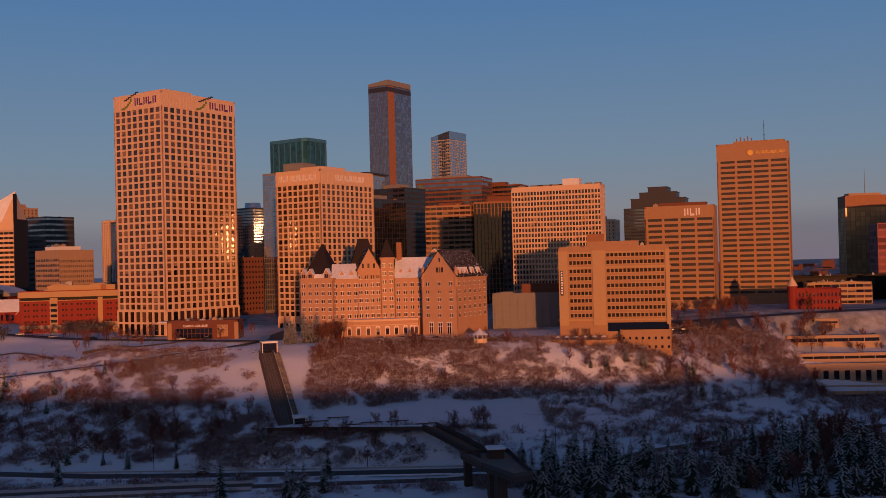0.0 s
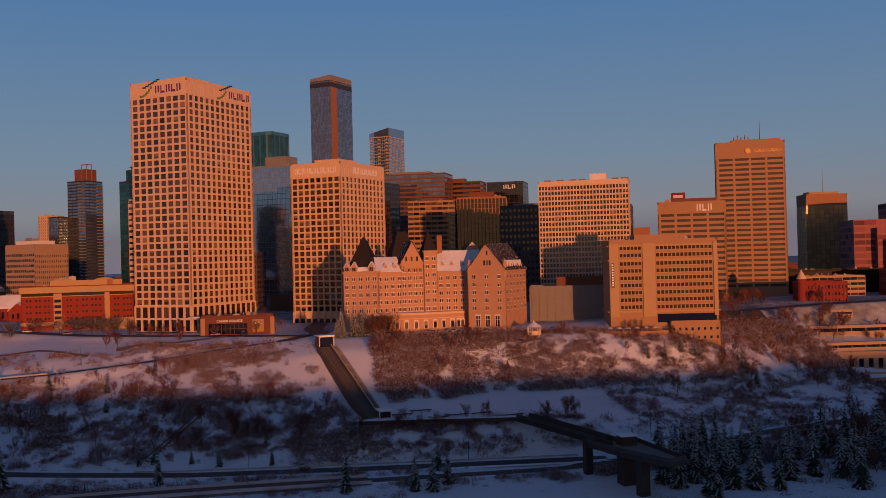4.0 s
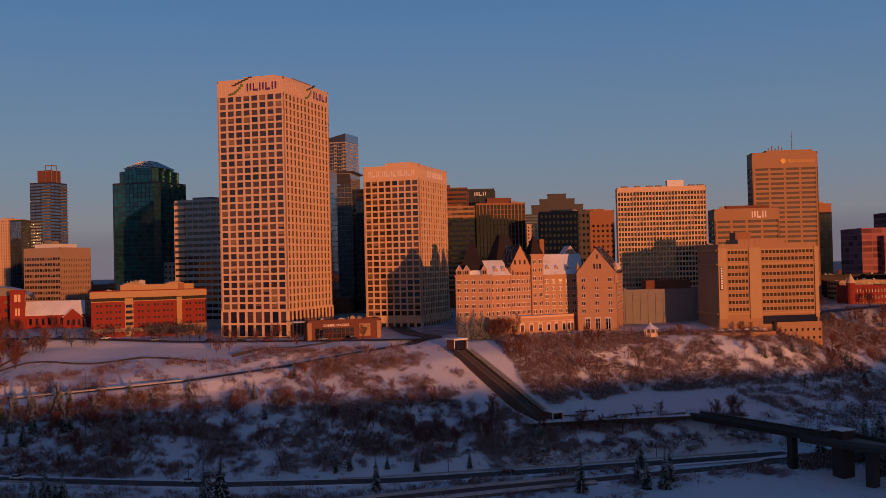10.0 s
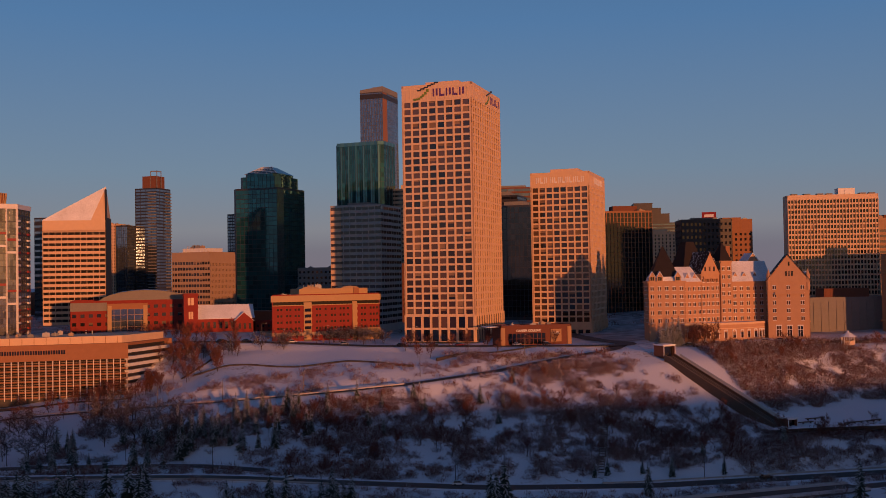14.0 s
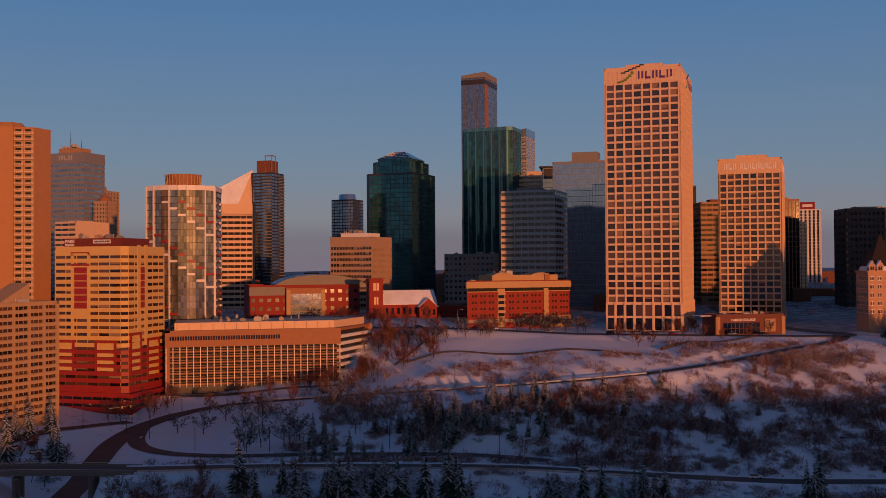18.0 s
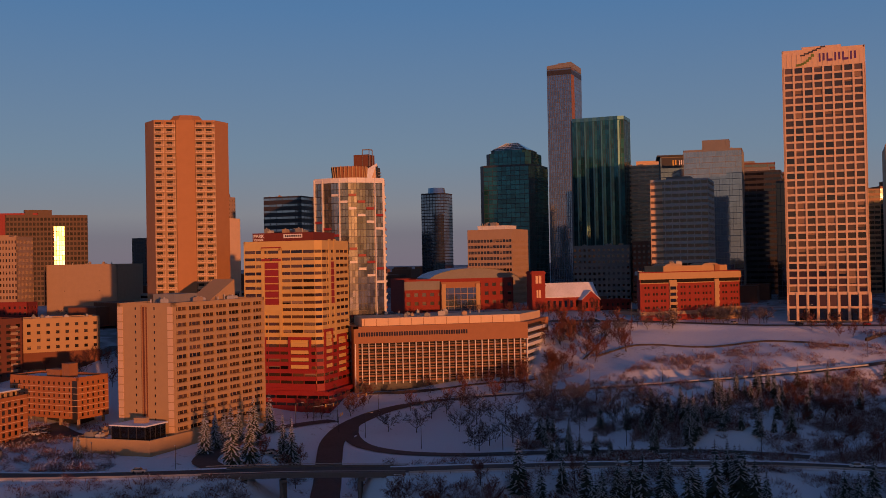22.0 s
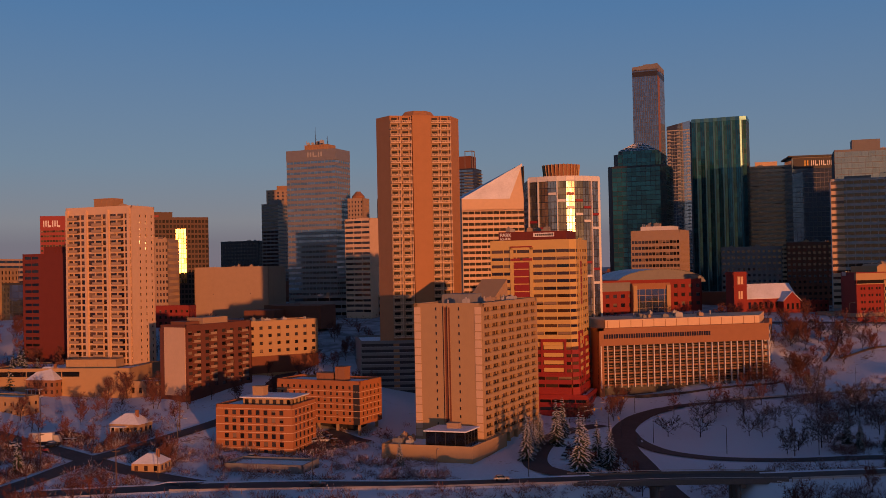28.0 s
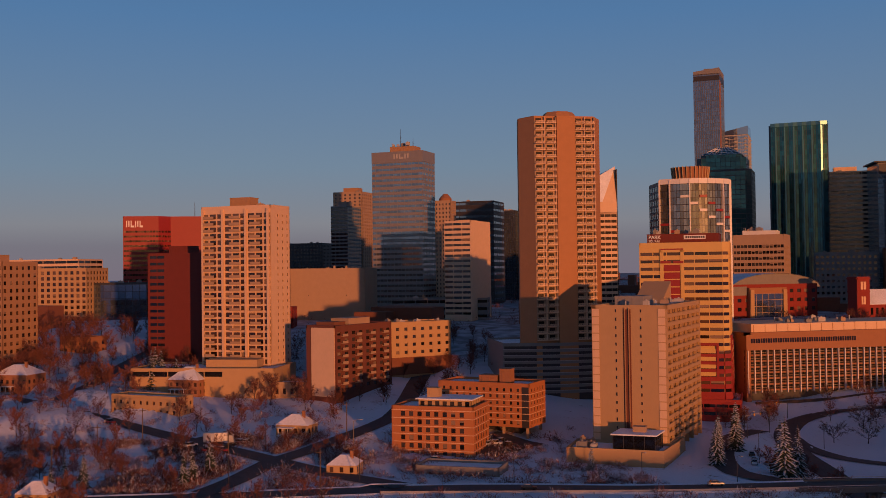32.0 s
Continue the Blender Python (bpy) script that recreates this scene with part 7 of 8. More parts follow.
part("track_bed", slant(-4.0, 1.6, -3.0, 0.6), CONC, fu)
for o in (-4.3, 1.6):
    part("edge_wall", slant(o, o + 0.5, -3.0, 1.5), WOOD, fu)
for o in (-2.9, -1.5, -0.4, 0.9):
    part("rail", slant(o, o + 0.15, 0.55, 0.85), STEEL, fu)
part("stair_flight", slant(2.6, 5.0, -3.0, 0.3), CONC, fu)
part("handrail", slant(5.0, 5.15, 0.2, 1.5), WHITE, fu)
part("handrail", slant(2.4, 2.55, 0.2, 1.5), WHITE, fu)
for k in range(40):
    p = TOP + (BOT - TOP) * ((k + 0.5) / 40) + Vector((0, 0, 0.5))
    a, b = p + fs * -3.6, p + fs * 1.4
    g = Geo()
    g.tube(tuple(a), tuple(b), 0.22, 0.22)
    part("sleeper", g, WOOD, fu)
for k in range(60):
    p = TOP + (BOT - TOP) * ((k + 0.5) / 60) + Vector((0, 0, 0.35))
    a, b = p + fs * 2.65, p + fs * 4.95
    g = Geo()
    g.tube(tuple(a), tuple(b), 0.16, 0.16)
    part("step", g, GREY if k % 3 else CONC, fu)


def portal(name, label, x, y, z, a, w, d, h):
    ob = thing(name, label, "station", x, y, z, a)
    g = Geo()
    g.box(0, 0.5, 0, d, -1, h)
    g.box(w - 0.5, w, 0, d, -1, h)
    g.box(0.5, w - 0.5, d - 0.4, d, -1, h)
    part("wall", g, BROWNB, ob)
    g = Geo()
    g.box(-0.3, w + 0.3, -0.3, d + 0.3, h, h + 0.5)
    part("roof", g, SNOWROOF, ob)
    g = Geo()
    g.box(0.0, 0.35, -0.2, 0, 0, h)
    g.box(w - 0.35, w, -0.2, 0, 0, h)
    g.box(0.0, w, -0.2, 0, h - 0.35, h)
    part("frame", g, WHITE, ob)
    g = Geo()
    g.box(0.5, w - 0.5, 1.2, 1.4, -1, h)
    part("door", g, GLASSDK, ob)
    return ob


portal("upper_station", "upper funicular station with pale framed opening", -83.5, 470, -3.8, 17, 7, 6, 4.6)
portal("lower_station", "small lower lift house with white frame", -61.0, 409.5, -29.0, 12, 5.0, 5, 4.2)
lp = thing("boardwalk", "thin dark boardwalk with snowy deck across the slope", "boardwalk")
bw_l = [(-72, 405.5, -28.2), (-60, 404, -28.0), (-45, 402, -27.9), (-25, 398.5, -27.8), (-6, 395, -27.6)]
part("deck", strip(bw_l, [(-2.2, -0.6), (-2.2, 0.3), (2.2, 0.3), (2.2, -0.6)], 0.3, 4), SNOWROOF, lp)
part("fascia", strip(bw_l, [(2.25, -1.0), (2.3, 0.4), (2.5, 0.4), (2.5, -1.0)], 0.3, 4), STEEL, lp)
for k, p in enumerate(((-52, 413, -24.5), (-44, 417, -24), (-30, 411, -25.5), (-20, 413, -25.2), (-8, 408, -26.4), (-38, 408, -26))):
    z = ground_z(p[0], p[1])
    bn = thing("bench_bar", "long dark timber bench bar on slim legs", "bench", p[0], p[1], z, 4 + k * 3, group="hillside benches")
    g = Geo()
    g.box(-4.5, 4.5, -0.4, 0.4, 0.5, 0.85)
    part("seat", g, WOOD, bn)
    for x in (-3.5, 0, 3.5):
        g = Geo()
        g.box(x - 0.15, x + 0.15, -0.3, 0.3, -0.4, 0.5)
        part("leg", g, STEEL, bn)

# ---- pedestrian bridge with lookout ----
pb = thing("footbridge", "dark weathering-steel footbridge with concrete lookout tower", "footbridge")
pbl = [(-7, 395, -27.5), (1, 372, -27.8), (8, 350, -28.2), (13, 334, -28.6)]
part("girder", strip(pbl, [(-2.6, -1.3), (-2.9, 0.6), (-2.6, 0.6), (-2.4, -0.2), (2.4, -0.2), (2.6, 0.6), (2.9, 0.6), (2.6, -1.3), (-2.6, -1.3)], 0, 4, False), STEEL, pb)
part("deck", strip(pbl, [(-2.3, 0), (2.3, 0)], -0.12, 4, False), WOOD, pb)
for s in (-2.75, 2.75):
    part("railing", strip(pbl, [(s - 0.05, 0.6), (s - 0.05, 1.7), (s + 0.05, 1.7), (s + 0.05, 0.6)], 0, 4, False), MULL, pb)
g = Geo()
g.prism([(4, 342), (10, 322), (19, 303), (25, 306), (22, 328), (20, 344)], -29.9, -28.4)
part("lookout_deck", g, STEEL, pb)
g = Geo()
g.prism([(5, 341), (10, 323), (19, 304.5), (24, 307), (21, 328), (19, 343)], -28.4, -28.2)
part("lookout_paving", g, CONC, pb)
for e in edges([(4, 342), (10, 322), (19, 303), (25, 306), (22, 328), (20, 344)]):
    g = Geo()
    g.on(e, 0, e[3], -28.4, -27.1, -0.1, 0.0)
    part("railing", g, MULL, pb)
g = Geo()
g.prism([(13, 331), (18, 331.8), (17.5, 337), (12.4, 336.2)], -44, -25.2)
part("lift_tower", g, STEEL, pb)
g = Geo()
g.prism([(12.5, 330.5), (18.5, 331.4), (18, 337.5), (11.9, 336.7)], -25.2, -24.8)
part("tower_roof", g, SNOWROOF, pb)
g = Geo()
g.prism([(5.5, 349), (8, 349.5), (7.5, 352), (5, 351.5)], -42, -29.3)
part("pier", g, STEEL, pb)
g = Geo()
g.prism([(15, 318), (18, 319), (17, 322), (14, 321)], -44, -29.8)
part("pier", g, STEEL, pb)
# timber steps up the wooded slope
ws = thing("hillside_stair", "narrow timber stair climbing the wooded slope", "stair")
A, Bq = Vector((-146.5, 393, -37)), Vector((-128.0, 431, -23.5))
for s in (-1.1, 1.1):
    g = Geo()
    d = Vector(((Bq - A).y, -(Bq - A).x, 0)).normalized() * s
    g.tube(tuple(A + d + Vector((0, 0, 1.2))), tuple(Bq + d + Vector((0, 0, 1.2))), 0.2, 0.2)
    part("handrail", g, WOOD, ws)
for k in range(46):
    p = A + (Bq - A) * (k / 45)
    p.z = max(p.z, ground_z(p.x, p.y) + 0.2)
    g = Geo()
    d = Vector(((Bq - A).y, -(Bq - A).x, 0)).normalized()
    g.tube(tuple(p - d), tuple(p + d), 0.2, 0.2)
    part("step", g, SNOWROOF if k % 2 else WOOD, ws)

# ---- plants ----
TWIG = mat("bare_twigs", (0.105, 0.038, 0.028), 0.9, vary=0.4, scale=0.06, fine=0.5, bump=0, rnd=0.4)
TWIGDK = mat("dark_bare_twigs", (0.045, 0.026, 0.022), 0.9, vary=0.3, scale=0.06, fine=0.5, bump=0, rnd=0.3)
BARK = mat("dark_bark", (0.05, 0.035, 0.03), 0.9, vary=0.3)
NEEDLE = mat("spruce_needles", (0.018, 0.032, 0.022), 0.85, vary=0.35, scale=0.6, bump=0, rnd=0.3)
FROST = mat("snow_on_branches", (0.46, 0.48, 0.54), 0.9, vary=0.2)


def near_line(x, y, a, b, w):
    ax, ay, bx, by = a[0], a[1], b[0], b[1]
    t = min(1.0, max(0.0, ((x - ax) * (bx - ax) + (y - ay) * (by - ay)) / ((bx - ax) ** 2 + (by - ay) ** 2)))
    return math.hypot(x - ax - t * (bx - ax), y - ay - t * (by - ay)) < w


def clear(x, y, gap=3.0):
    """Whether scrub may stand here: off the roads, tracks, terraces and buildings."""
    if on_road(x, y, 0)[1] < gap:
        return False
    if near_line(x, y, TOP, BOT, 8) or near_line(x, y, (-7, 395), (18, 305), 4):
        return False
    return True


def scrub_density(x, y):
    n1 = noise.noise((x * 0.018, y * 0.018, 3.1))
    n2 = noise.noise((x * 0.09, y * 0.09, 8.7))
    n3 = noise.noise((x * 0.21, y * 0.21, 2.3))
    z = ground_z(x, y)
    d = 0.07 if y < 400 else 0.0
    if -345 < x < -70 and 392 < y < 470 and -39 < z < -9:
        d = 0.85 if x < -140 else 1.2
    if -95 < x < 20 and 384 < y < 403:
        d = 1.3
    if -80 < x < 60 and 336 < y < 372:
        d = 0.7
    if -60 < x < 145 and z > -24.5 and y < 489 and z < -1.2:
        d = 1.9 if x < 100 else 0.9
    if 40 < x < 300 and 330 < y < 470 and z < -24:
        d = 0.35
    if 50 < x < 300 and 300 < y < 385:
        d = 1.0
    if -180 < x < -95 and -16 < z < -3 and y > 450:
        d = 0.9 * min(1.0, (x + 180) / 40, (-92 - x) / 12)
    if -330 < x < -180 and 480 < y < 518 and z < -6.5:
        d = 0.35
    if -210 < x < -60 and 330 < y < 372:
        d = 0.3
    if -445 < x < -330 and 418 < y < 450:
        d = 0.1
    if -470 < x < -330 and 335 < y < 398:
        d = 0.45
    if -330 < x < -200 and 340 < y < 390:
        d = 0.25
    if -340 < x < -285 and 530 < y < 600:
        d = 0.9
    if x < -560 and 425 < y < 700:
        d = 0.6
    if -560 < x < -480 and 425 < y < 525:
        d = 0.15
    if -560 < x < -440 and y < 418:
        d = 0.4
    if 100 < x < 176 and z > -28 and y < 520:
        d = 0.8
    thick = 0.62 if -60 < x < 100 and y > 440 else 0.5
    return d * (thick + 1.3 * n1 + 1.1 * n2 + 1.1 * n3)


rng = np.random.default_rng(7)
base_pts = []
tries = 0
rnd = random.Random(11)
while tries < 150000:
    tries += 1
    x, y = rnd.uniform(-760, 260), rnd.uniform(310, 700) if tries % 6 == 0 else rnd.uniform(345, 520)
    if rnd.random() < scrub_density(x, y) and clear(x, y, 2.2):
        base_pts.append((x, y, ground_z(x, y), rnd.uniform(1.0, 2.3) * (1.7 if rnd.random() < 0.2 else 1.0)))


def brush_mesh(name, pts, count, material, width=(0.02, 0.05), tall=0.9, length=(0.3, 0.6)):
    """Rounded leafless shrubs: fine twigs scattered through a dome, pointing outwards."""
    P = np.array(pts)
    n = len(P) * count
    s = np.repeat(P[:, 3], count)
    u = rng.normal(0, 1, (n, 3))
    u[:, 2] = np.abs(u[:, 2])
    u /= np.linalg.norm(u, axis=1)[:, None]
    rad = rng.uniform(0.05, 1, n) ** 0.55 * s
    root = np.repeat(P[:, :3], count, axis=0) + u * rad[:, None] * np.array([1.0, 1.0, tall]) - np.array([0, 0, 0.15])
    lean = u * 0.7 + rng.normal(0, 0.5, (n, 3)) + np.array([0, 0, 0.35])
    lean *= (rng.uniform(length[0], length[1], n) * s / np.linalg.norm(lean, axis=1))[:, None]
    side = np.cross(lean, rng.normal(0, 1, (n, 3)))
    side *= (rng.uniform(width[0], width[1], n) * np.sqrt(s) / (np.linalg.norm(side, axis=1) + 1e-6))[:, None]
    v = np.stack([root - side, root + side, root + lean], axis=1).reshape(-1, 3)
    me = bpy.data.meshes.new(name)
    me.vertices.add(len(v))
    me.vertices.foreach_set("co", v.ravel())
    me.loops.add(n * 3)
    me.polygons.add(n)
    me.loops.foreach_set("vertex_index", np.arange(n * 3))
    me.polygons.foreach_set("loop_start", np.arange(n) * 3)
    me.polygons.foreach_set("loop_total", np.full(n, 3))
    me.update()
    me.materials.append(material)
    return me


# brown litter and dead grass on the ground under the scrub
litter = gme.attributes.new("litter", "FLOAT", "POINT")
litter.data.foreach_set("value", [min(1.0, max(0.0, scrub_density(x, y) * 0.4)) if 330 < y < 640 and -760 < x < 260 and on_road(x, y, 0)[1] > 1.5 else 0.0 for x, y, z in gv])
tagged(new("scrub", brush_mesh("scrub", base_pts, 54, TWIG, (0.025, 0.06))), "dense brown leafless scrub covering the bank", "scrub", kind="stuff")
tagged(new("frosted_scrub", brush_mesh("frosted_scrub", base_pts, 22, FROST, (0.025, 0.06))), "snow-dusted twigs among the scrub", "scrub", kind="stuff")


def bare_tree(seed, h, wide=False):
    """A leafless tree: short trunk, limbs curving upwards, side branches and a haze of fine twigs; wide: a low spreading crown."""
    r = random.Random(seed)
    trunk, twigs = Geo(), Geo()

    def jitter(d, k, up=0.0):
        return (d + Vector((r.gauss(0, k), r.gauss(0, k), r.gauss(up, k)))).normalized()

    def spray(p, d, n):
        for _ in range(n):
            e = jitter(d, 0.55, 0.1)
            t = p + e * r.uniform(0.07, 0.15) * h
            s = e.orthogonal().normalized() * r.uniform(0.03, 0.07)
            k = len(twigs.v)
            twigs.v.extend([tuple(p - s), tuple(p + s), tuple(t)])
            twigs.f.append((k, k + 1, k + 2))

    p, d, rad = Vector((0, 0, -0.3)), Vector((r.gauss(0, 0.06), r.gauss(0, 0.06), 1)).normalized(), h * 0.019
    nodes = []
    for i in range(4 if wide else 6):
        q = p + d * h * 0.095
        trunk.tube(tuple(p), tuple(q), rad, rad * 0.86, 6)
        p, rad, d = q, rad * 0.86, jitter(d, 0.07, 0.04)
        if i >= 1:
            nodes.append((p, rad, i))
    a = r.uniform(0, 6)
    for p, rad, i in nodes:
        for _ in range(3 if wide else 2 if i < 5 else 4):
            a += 2.4 + r.gauss(0, 0.3)
            el = radians(r.uniform(14, 40) + i * 6 if wide else r.uniform(28, 48) + i * 5)
            d = Vector((math.cos(a) * math.cos(el), math.sin(a) * math.cos(el), math.sin(el)))
            q, rr_, seg = p, rad * 0.55, h * r.uniform(0.085, 0.125) * (1.25 if wide else 1.0)
            for j in range(4):
                w = q + d * seg
                trunk.tube(tuple(q), tuple(w), rr_, rr_ * 0.7, 4)
                q, rr_, d = w, rr_ * 0.7, jitter(d, 0.16, 0.10)
                for _ in range(3 if j else 2):
                    e = jitter(d, 0.6, 0.12)
                    b = q + e * h * r.uniform(0.06, 0.13)
                    trunk.tube(tuple(q), tuple(b), rr_ * 0.5, rr_ * 0.25, 3)
                    spray(q.lerp(b, 0.5), e, 3)
                    spray(b, e, 5)
            spray(q, d, 5)
    if not wide:
        return trunk.mesh("trunk", BARK), twigs.mesh("crown", TWIG)
    # snow lying along the upper side of the twigs
    snow = Geo()
    for k in range(0, len(twigs.v), 12):
        snow.v.extend([(x, y, z + 0.05) for x, y, z in twigs.v[k:k + 3]])
        snow.f.append((len(snow.v) - 3, len(snow.v) - 2, len(snow.v) - 1))
    return trunk.mesh("trunk", BARK), twigs.mesh("crown", TWIGDK), snow.mesh("snow_load", FROST)


def spruce(seed, h, load=0.6):
    r = random.Random(seed)
    trunk, crown, frost = Geo(), Geo(), Geo()
    trunk.cone(0, 0, -0.4, h, h * 0.016, 0.03, 6)
    levels = int(h * 1.9)
    for i in range(levels):
        t = i / levels
        z = h * (0.06 + 0.94 * t)
        rad = h * 0.225 * (1 - t) ** 0.8 + 0.18
        n = max(4, int(10 - 5 * t))
        for k in range(n):
            if r.random() < 0.12:
                continue
            a = 2 * math.pi * (k + r.random() * 0.8) / n
            L = rad * r.uniform(0.65, 1.15)
            c, s = math.cos(a), math.sin(a)
            w = L * r.uniform(0.22, 0.34) + 0.12
            dz = -L * r.uniform(0.25, 0.5)
            for g, up, ww in ((crown, 0.0, 1.0),) + (((frost, 0.05, 0.62),) if r.random() < load else ()):
                j = len(g.v)
                m = 0.6
                g.v.extend([(0, 0, z + up), (c * L * m - s * w * ww, s * L * m + c * w * ww, z + dz * m - 0.15 * w + up), (c * L, s * L, z + dz + up), (c * L * m + s * w * ww, s * L * m - c * w * ww, z + dz * m - 0.15 * w + up), (c * L * m, s * L * m, z + dz * m + 0.22 * w + up)])
                g.f.extend([(j, j + 1, j + 4), (j + 1, j + 2, j + 4), (j + 2, j + 3, j + 4), (j + 3, j, j + 4)])
    return trunk.mesh("trunk", BARK), crown.mesh("crown", NEEDLE), frost.mesh("snow_load", FROST)


BARE = [bare_tree(s, 10) for s in (1, 2, 3, 4, 5)]
SPR = [spruce(s, 13) for s in (1, 2, 3, 4)]
WIDE = [bare_tree(s, 10, True) for s in (11, 12, 13, 14)]
SPRSNOW = [spruce(s, 13, 0.95) for s in (5, 6, 7)]


def plant(kind, x, y, scale, r, group):
    z = ground_z(x, y)
    if kind == "bare":
        ob = thing("bare_tree", "leafless deciduous tree standing in snow", "tree", x, y, z, r.uniform(0, 360), group)
        me = r.choice(BARE)
        names = ("trunk", "crown")
    elif kind == "wide":
        ob = thing("bare_tree", "spreading leafless tree with snow along its branches", "tree", x, y, z, r.uniform(0, 360), group)
        me = r.choice(WIDE)
        names = ("trunk", "crown", "snow_load")
    else:
        snowy = kind == "snowy"
        ob = thing("spruce", "tall spruce heavily laden with snow" if snowy else "dark spruce with snow-laden branches", "tree", x, y, z, r.uniform(0, 360), group)
        me = r.choice(SPRSNOW if snowy else SPR)
        names = ("trunk", "crown", "snow_load")
    ob.scale = (scale * r.uniform(0.9, 1.1), scale * r.uniform(0.9, 1.1), scale)
    for nm, m in zip(names, me):
        o = part(nm, m, TWIG, ob)
        if nm == "snow_load":
            tagged(o, kind="stuff")


tr = random.Random(21)
# stands of trees: kind, x range, y range, how many, size range, group
STANDS = [
    ("wide", (-392, -290), (455, 514), 40, (0.85, 1.2), "park trees"),
    ("bare", (-330, -262), (545, 612), 22, (0.6, 1.0), "slope trees"),
    ("wide", (-300, -190), (560, 588), 44, (0.7, 0.95), "avenue trees"),
    ("bare", (-190, -95), (505, 535), 14, (0.5, 0.75), "avenue trees"),
    ("bare", (-445, -405), (430, 470), 10, (0.5, 0.8), "ramp trees"),
    ("wood", (-260, -80), (396, 445), 55, (0.5, 0.85), "slope trees"),
    ("bare", (-90, 20), (392, 404), 14, (0.5, 0.85), "slope trees"),
    ("bare", (-80, 150), (455, 486), 26, (0.45, 0.8), "bank trees"),
    ("bare", (60, 170), (430, 470), 12, (0.5, 0.9), "bank trees"),
    ("wood", (-345, -268), (530, 612), 60, (0.6, 1.0), "slope trees"),
    ("wood", (-395, -305), (514, 546), 16, (0.6, 0.9), "slope trees"),
    ("wood", (-415, -395), (512, 548), 10, (0.6, 1.0), "slope trees"),
    ("wood", (-770, -600), (600, 790), 150, (0.8, 1.3), "street trees"),
    ("wood", (-190, -95), (528, 560), 14, (0.5, 0.8), "avenue trees"),
    ("wood", (178, 300), (506, 531), 26, (0.35, 0.6), "terrace trees"),
    ("wood", (-560, -470), (560, 700), 40, (0.6, 0.9), "street trees"),
    ("wood", (-720, -556), (432, 560), 105, (0.55, 0.95), "street trees"),
    ("wood", (-740, -560), (560, 700), 90, (0.7, 1.15), "street trees"),
    ("bare", (-540, -480), (560, 700), 16, (0.6, 0.9), "street trees"),
    ("bare", (-408, -335), (335, 396), 26, (0.6, 1.0), "valley trees"),
    ("spruce", (-345, -235), (424, 474), 70, (0.5, 0.95), "slope spruces"),
    ("spruce", (-250, -150), (436, 468), 14, (0.45, 0.75), "slope spruces"),
    ("wood", (-250, -140), (430, 468), 40, (0.35, 0.6), "slope trees"),
    ("spruce", (-368, -300), (366, 392), 26, (0.9, 1.4), "valley spruces"),
    ("spruce", (-290, -235), (356, 378), 20, (0.6, 0.95), "valley spruces"),
    ("spruce", (-205, -190), (358, 372), 3, (1.0, 1.25), "valley spruces"),
    ("spruce", (-150, -30), (340, 372), 7, (0.7, 1.1), "valley spruces"),
    ("spruce", (22, 150), (312, 368), 100, (0.85, 1.35), "valley spruces"),
    ("wood", (90, 270), (322, 392), 130, (0.8, 1.3), "valley trees"),
    ("wood", (98, 200), (508, 566), 44, (0.6, 0.95), "bank trees"),
    ("spruce", (90, 120), (556, 585), 8, (0.7, 1.2), "bank spruces"),
    ("spruce", (60, 112), (448, 462), 10, (0.45, 0.75), "bank spruces"),
    ("snowy", (-76, -60), (487, 499), 8, (0.8, 1.15), "hotel spruces"),
    ("bare", (-64, -48), (484, 496), 8, (0.8, 1.1), "bank trees"),
    ("spruce", (-640, -620), (600, 630), 5, (1.0, 1.4), "street spruces"),
    ("spruce", (-660, -590), (440, 480), 6, (0.6, 0.9), "street spruces"),
    ("spruce", (-150, -70), (384, 400), 8, (0.4, 0.7), "valley spruces"),
]
wood = []
for kind, (x0, x1), (y0, y1), n, (s0, s1), grp in STANDS:
    made = t_ = 0
    while made < n and t_ < n * 12:
        t_ += 1
        x, y = tr.uniform(x0, x1), tr.uniform(y0, y1)
        if clear(x, y, 1.5):
            made += 1
            if kind == "wood":
                wood.append((x, y, ground_z(x, y), tr.uniform(s0, s1), tr.uniform(0, 6.28), tr.randrange(5)))
            else:
                plant(kind, x, y, tr.uniform(s0, s1), tr, grp)
for x, y, s in ((-449, 466, 1.0), (-452, 459, 1.15), (-438, 446, 1.35), (-436, 478, 1.2), (-430, 489, 1.1), (-443.5, 434, 1.4), (-424, 460, 1.25), (-426.5, 465, 1.15), (-446, 471, 0.9), (-492, 462, 0.6), (-441, 480, 0.9)):
    plant("snowy", x, y, s, tr, "street spruces")



def joined_wood(name, which, material, label):
    """Far stands of bare trees as one mesh."""
    vs, fs, at = [], [], 0
    for x, y, z, s, turn, k in wood:
        me = BARE[k][which]
        co = np.empty(len(me.vertices) * 3)
        me.vertices.foreach_get("co", co)
        co = co.reshape(-1, 3) * s
        c, w = math.cos(turn), math.sin(turn)
        vs.append(np.column_stack([co[:, 0] * c - co[:, 1] * w + x, co[:, 0] * w + co[:, 1] * c + y, co[:, 2] + z]))
        fs.extend([tuple(i + at for i in p.vertices) for p in me.polygons])
        at += len(co)
    me = bpy.data.meshes.new(name)
    me.from_pydata(np.concatenate(vs).tolist(), [], fs)
    me.materials.append(material)
    tagged(new(name, me), label, "trees", kind="stuff")


joined_wood("woodland_trunks", 0, BARK, "trunks and limbs of leafless trees on the bank")
joined_wood("woodland_twigs", 1, TWIG, "fine leafless crowns of trees on the bank")

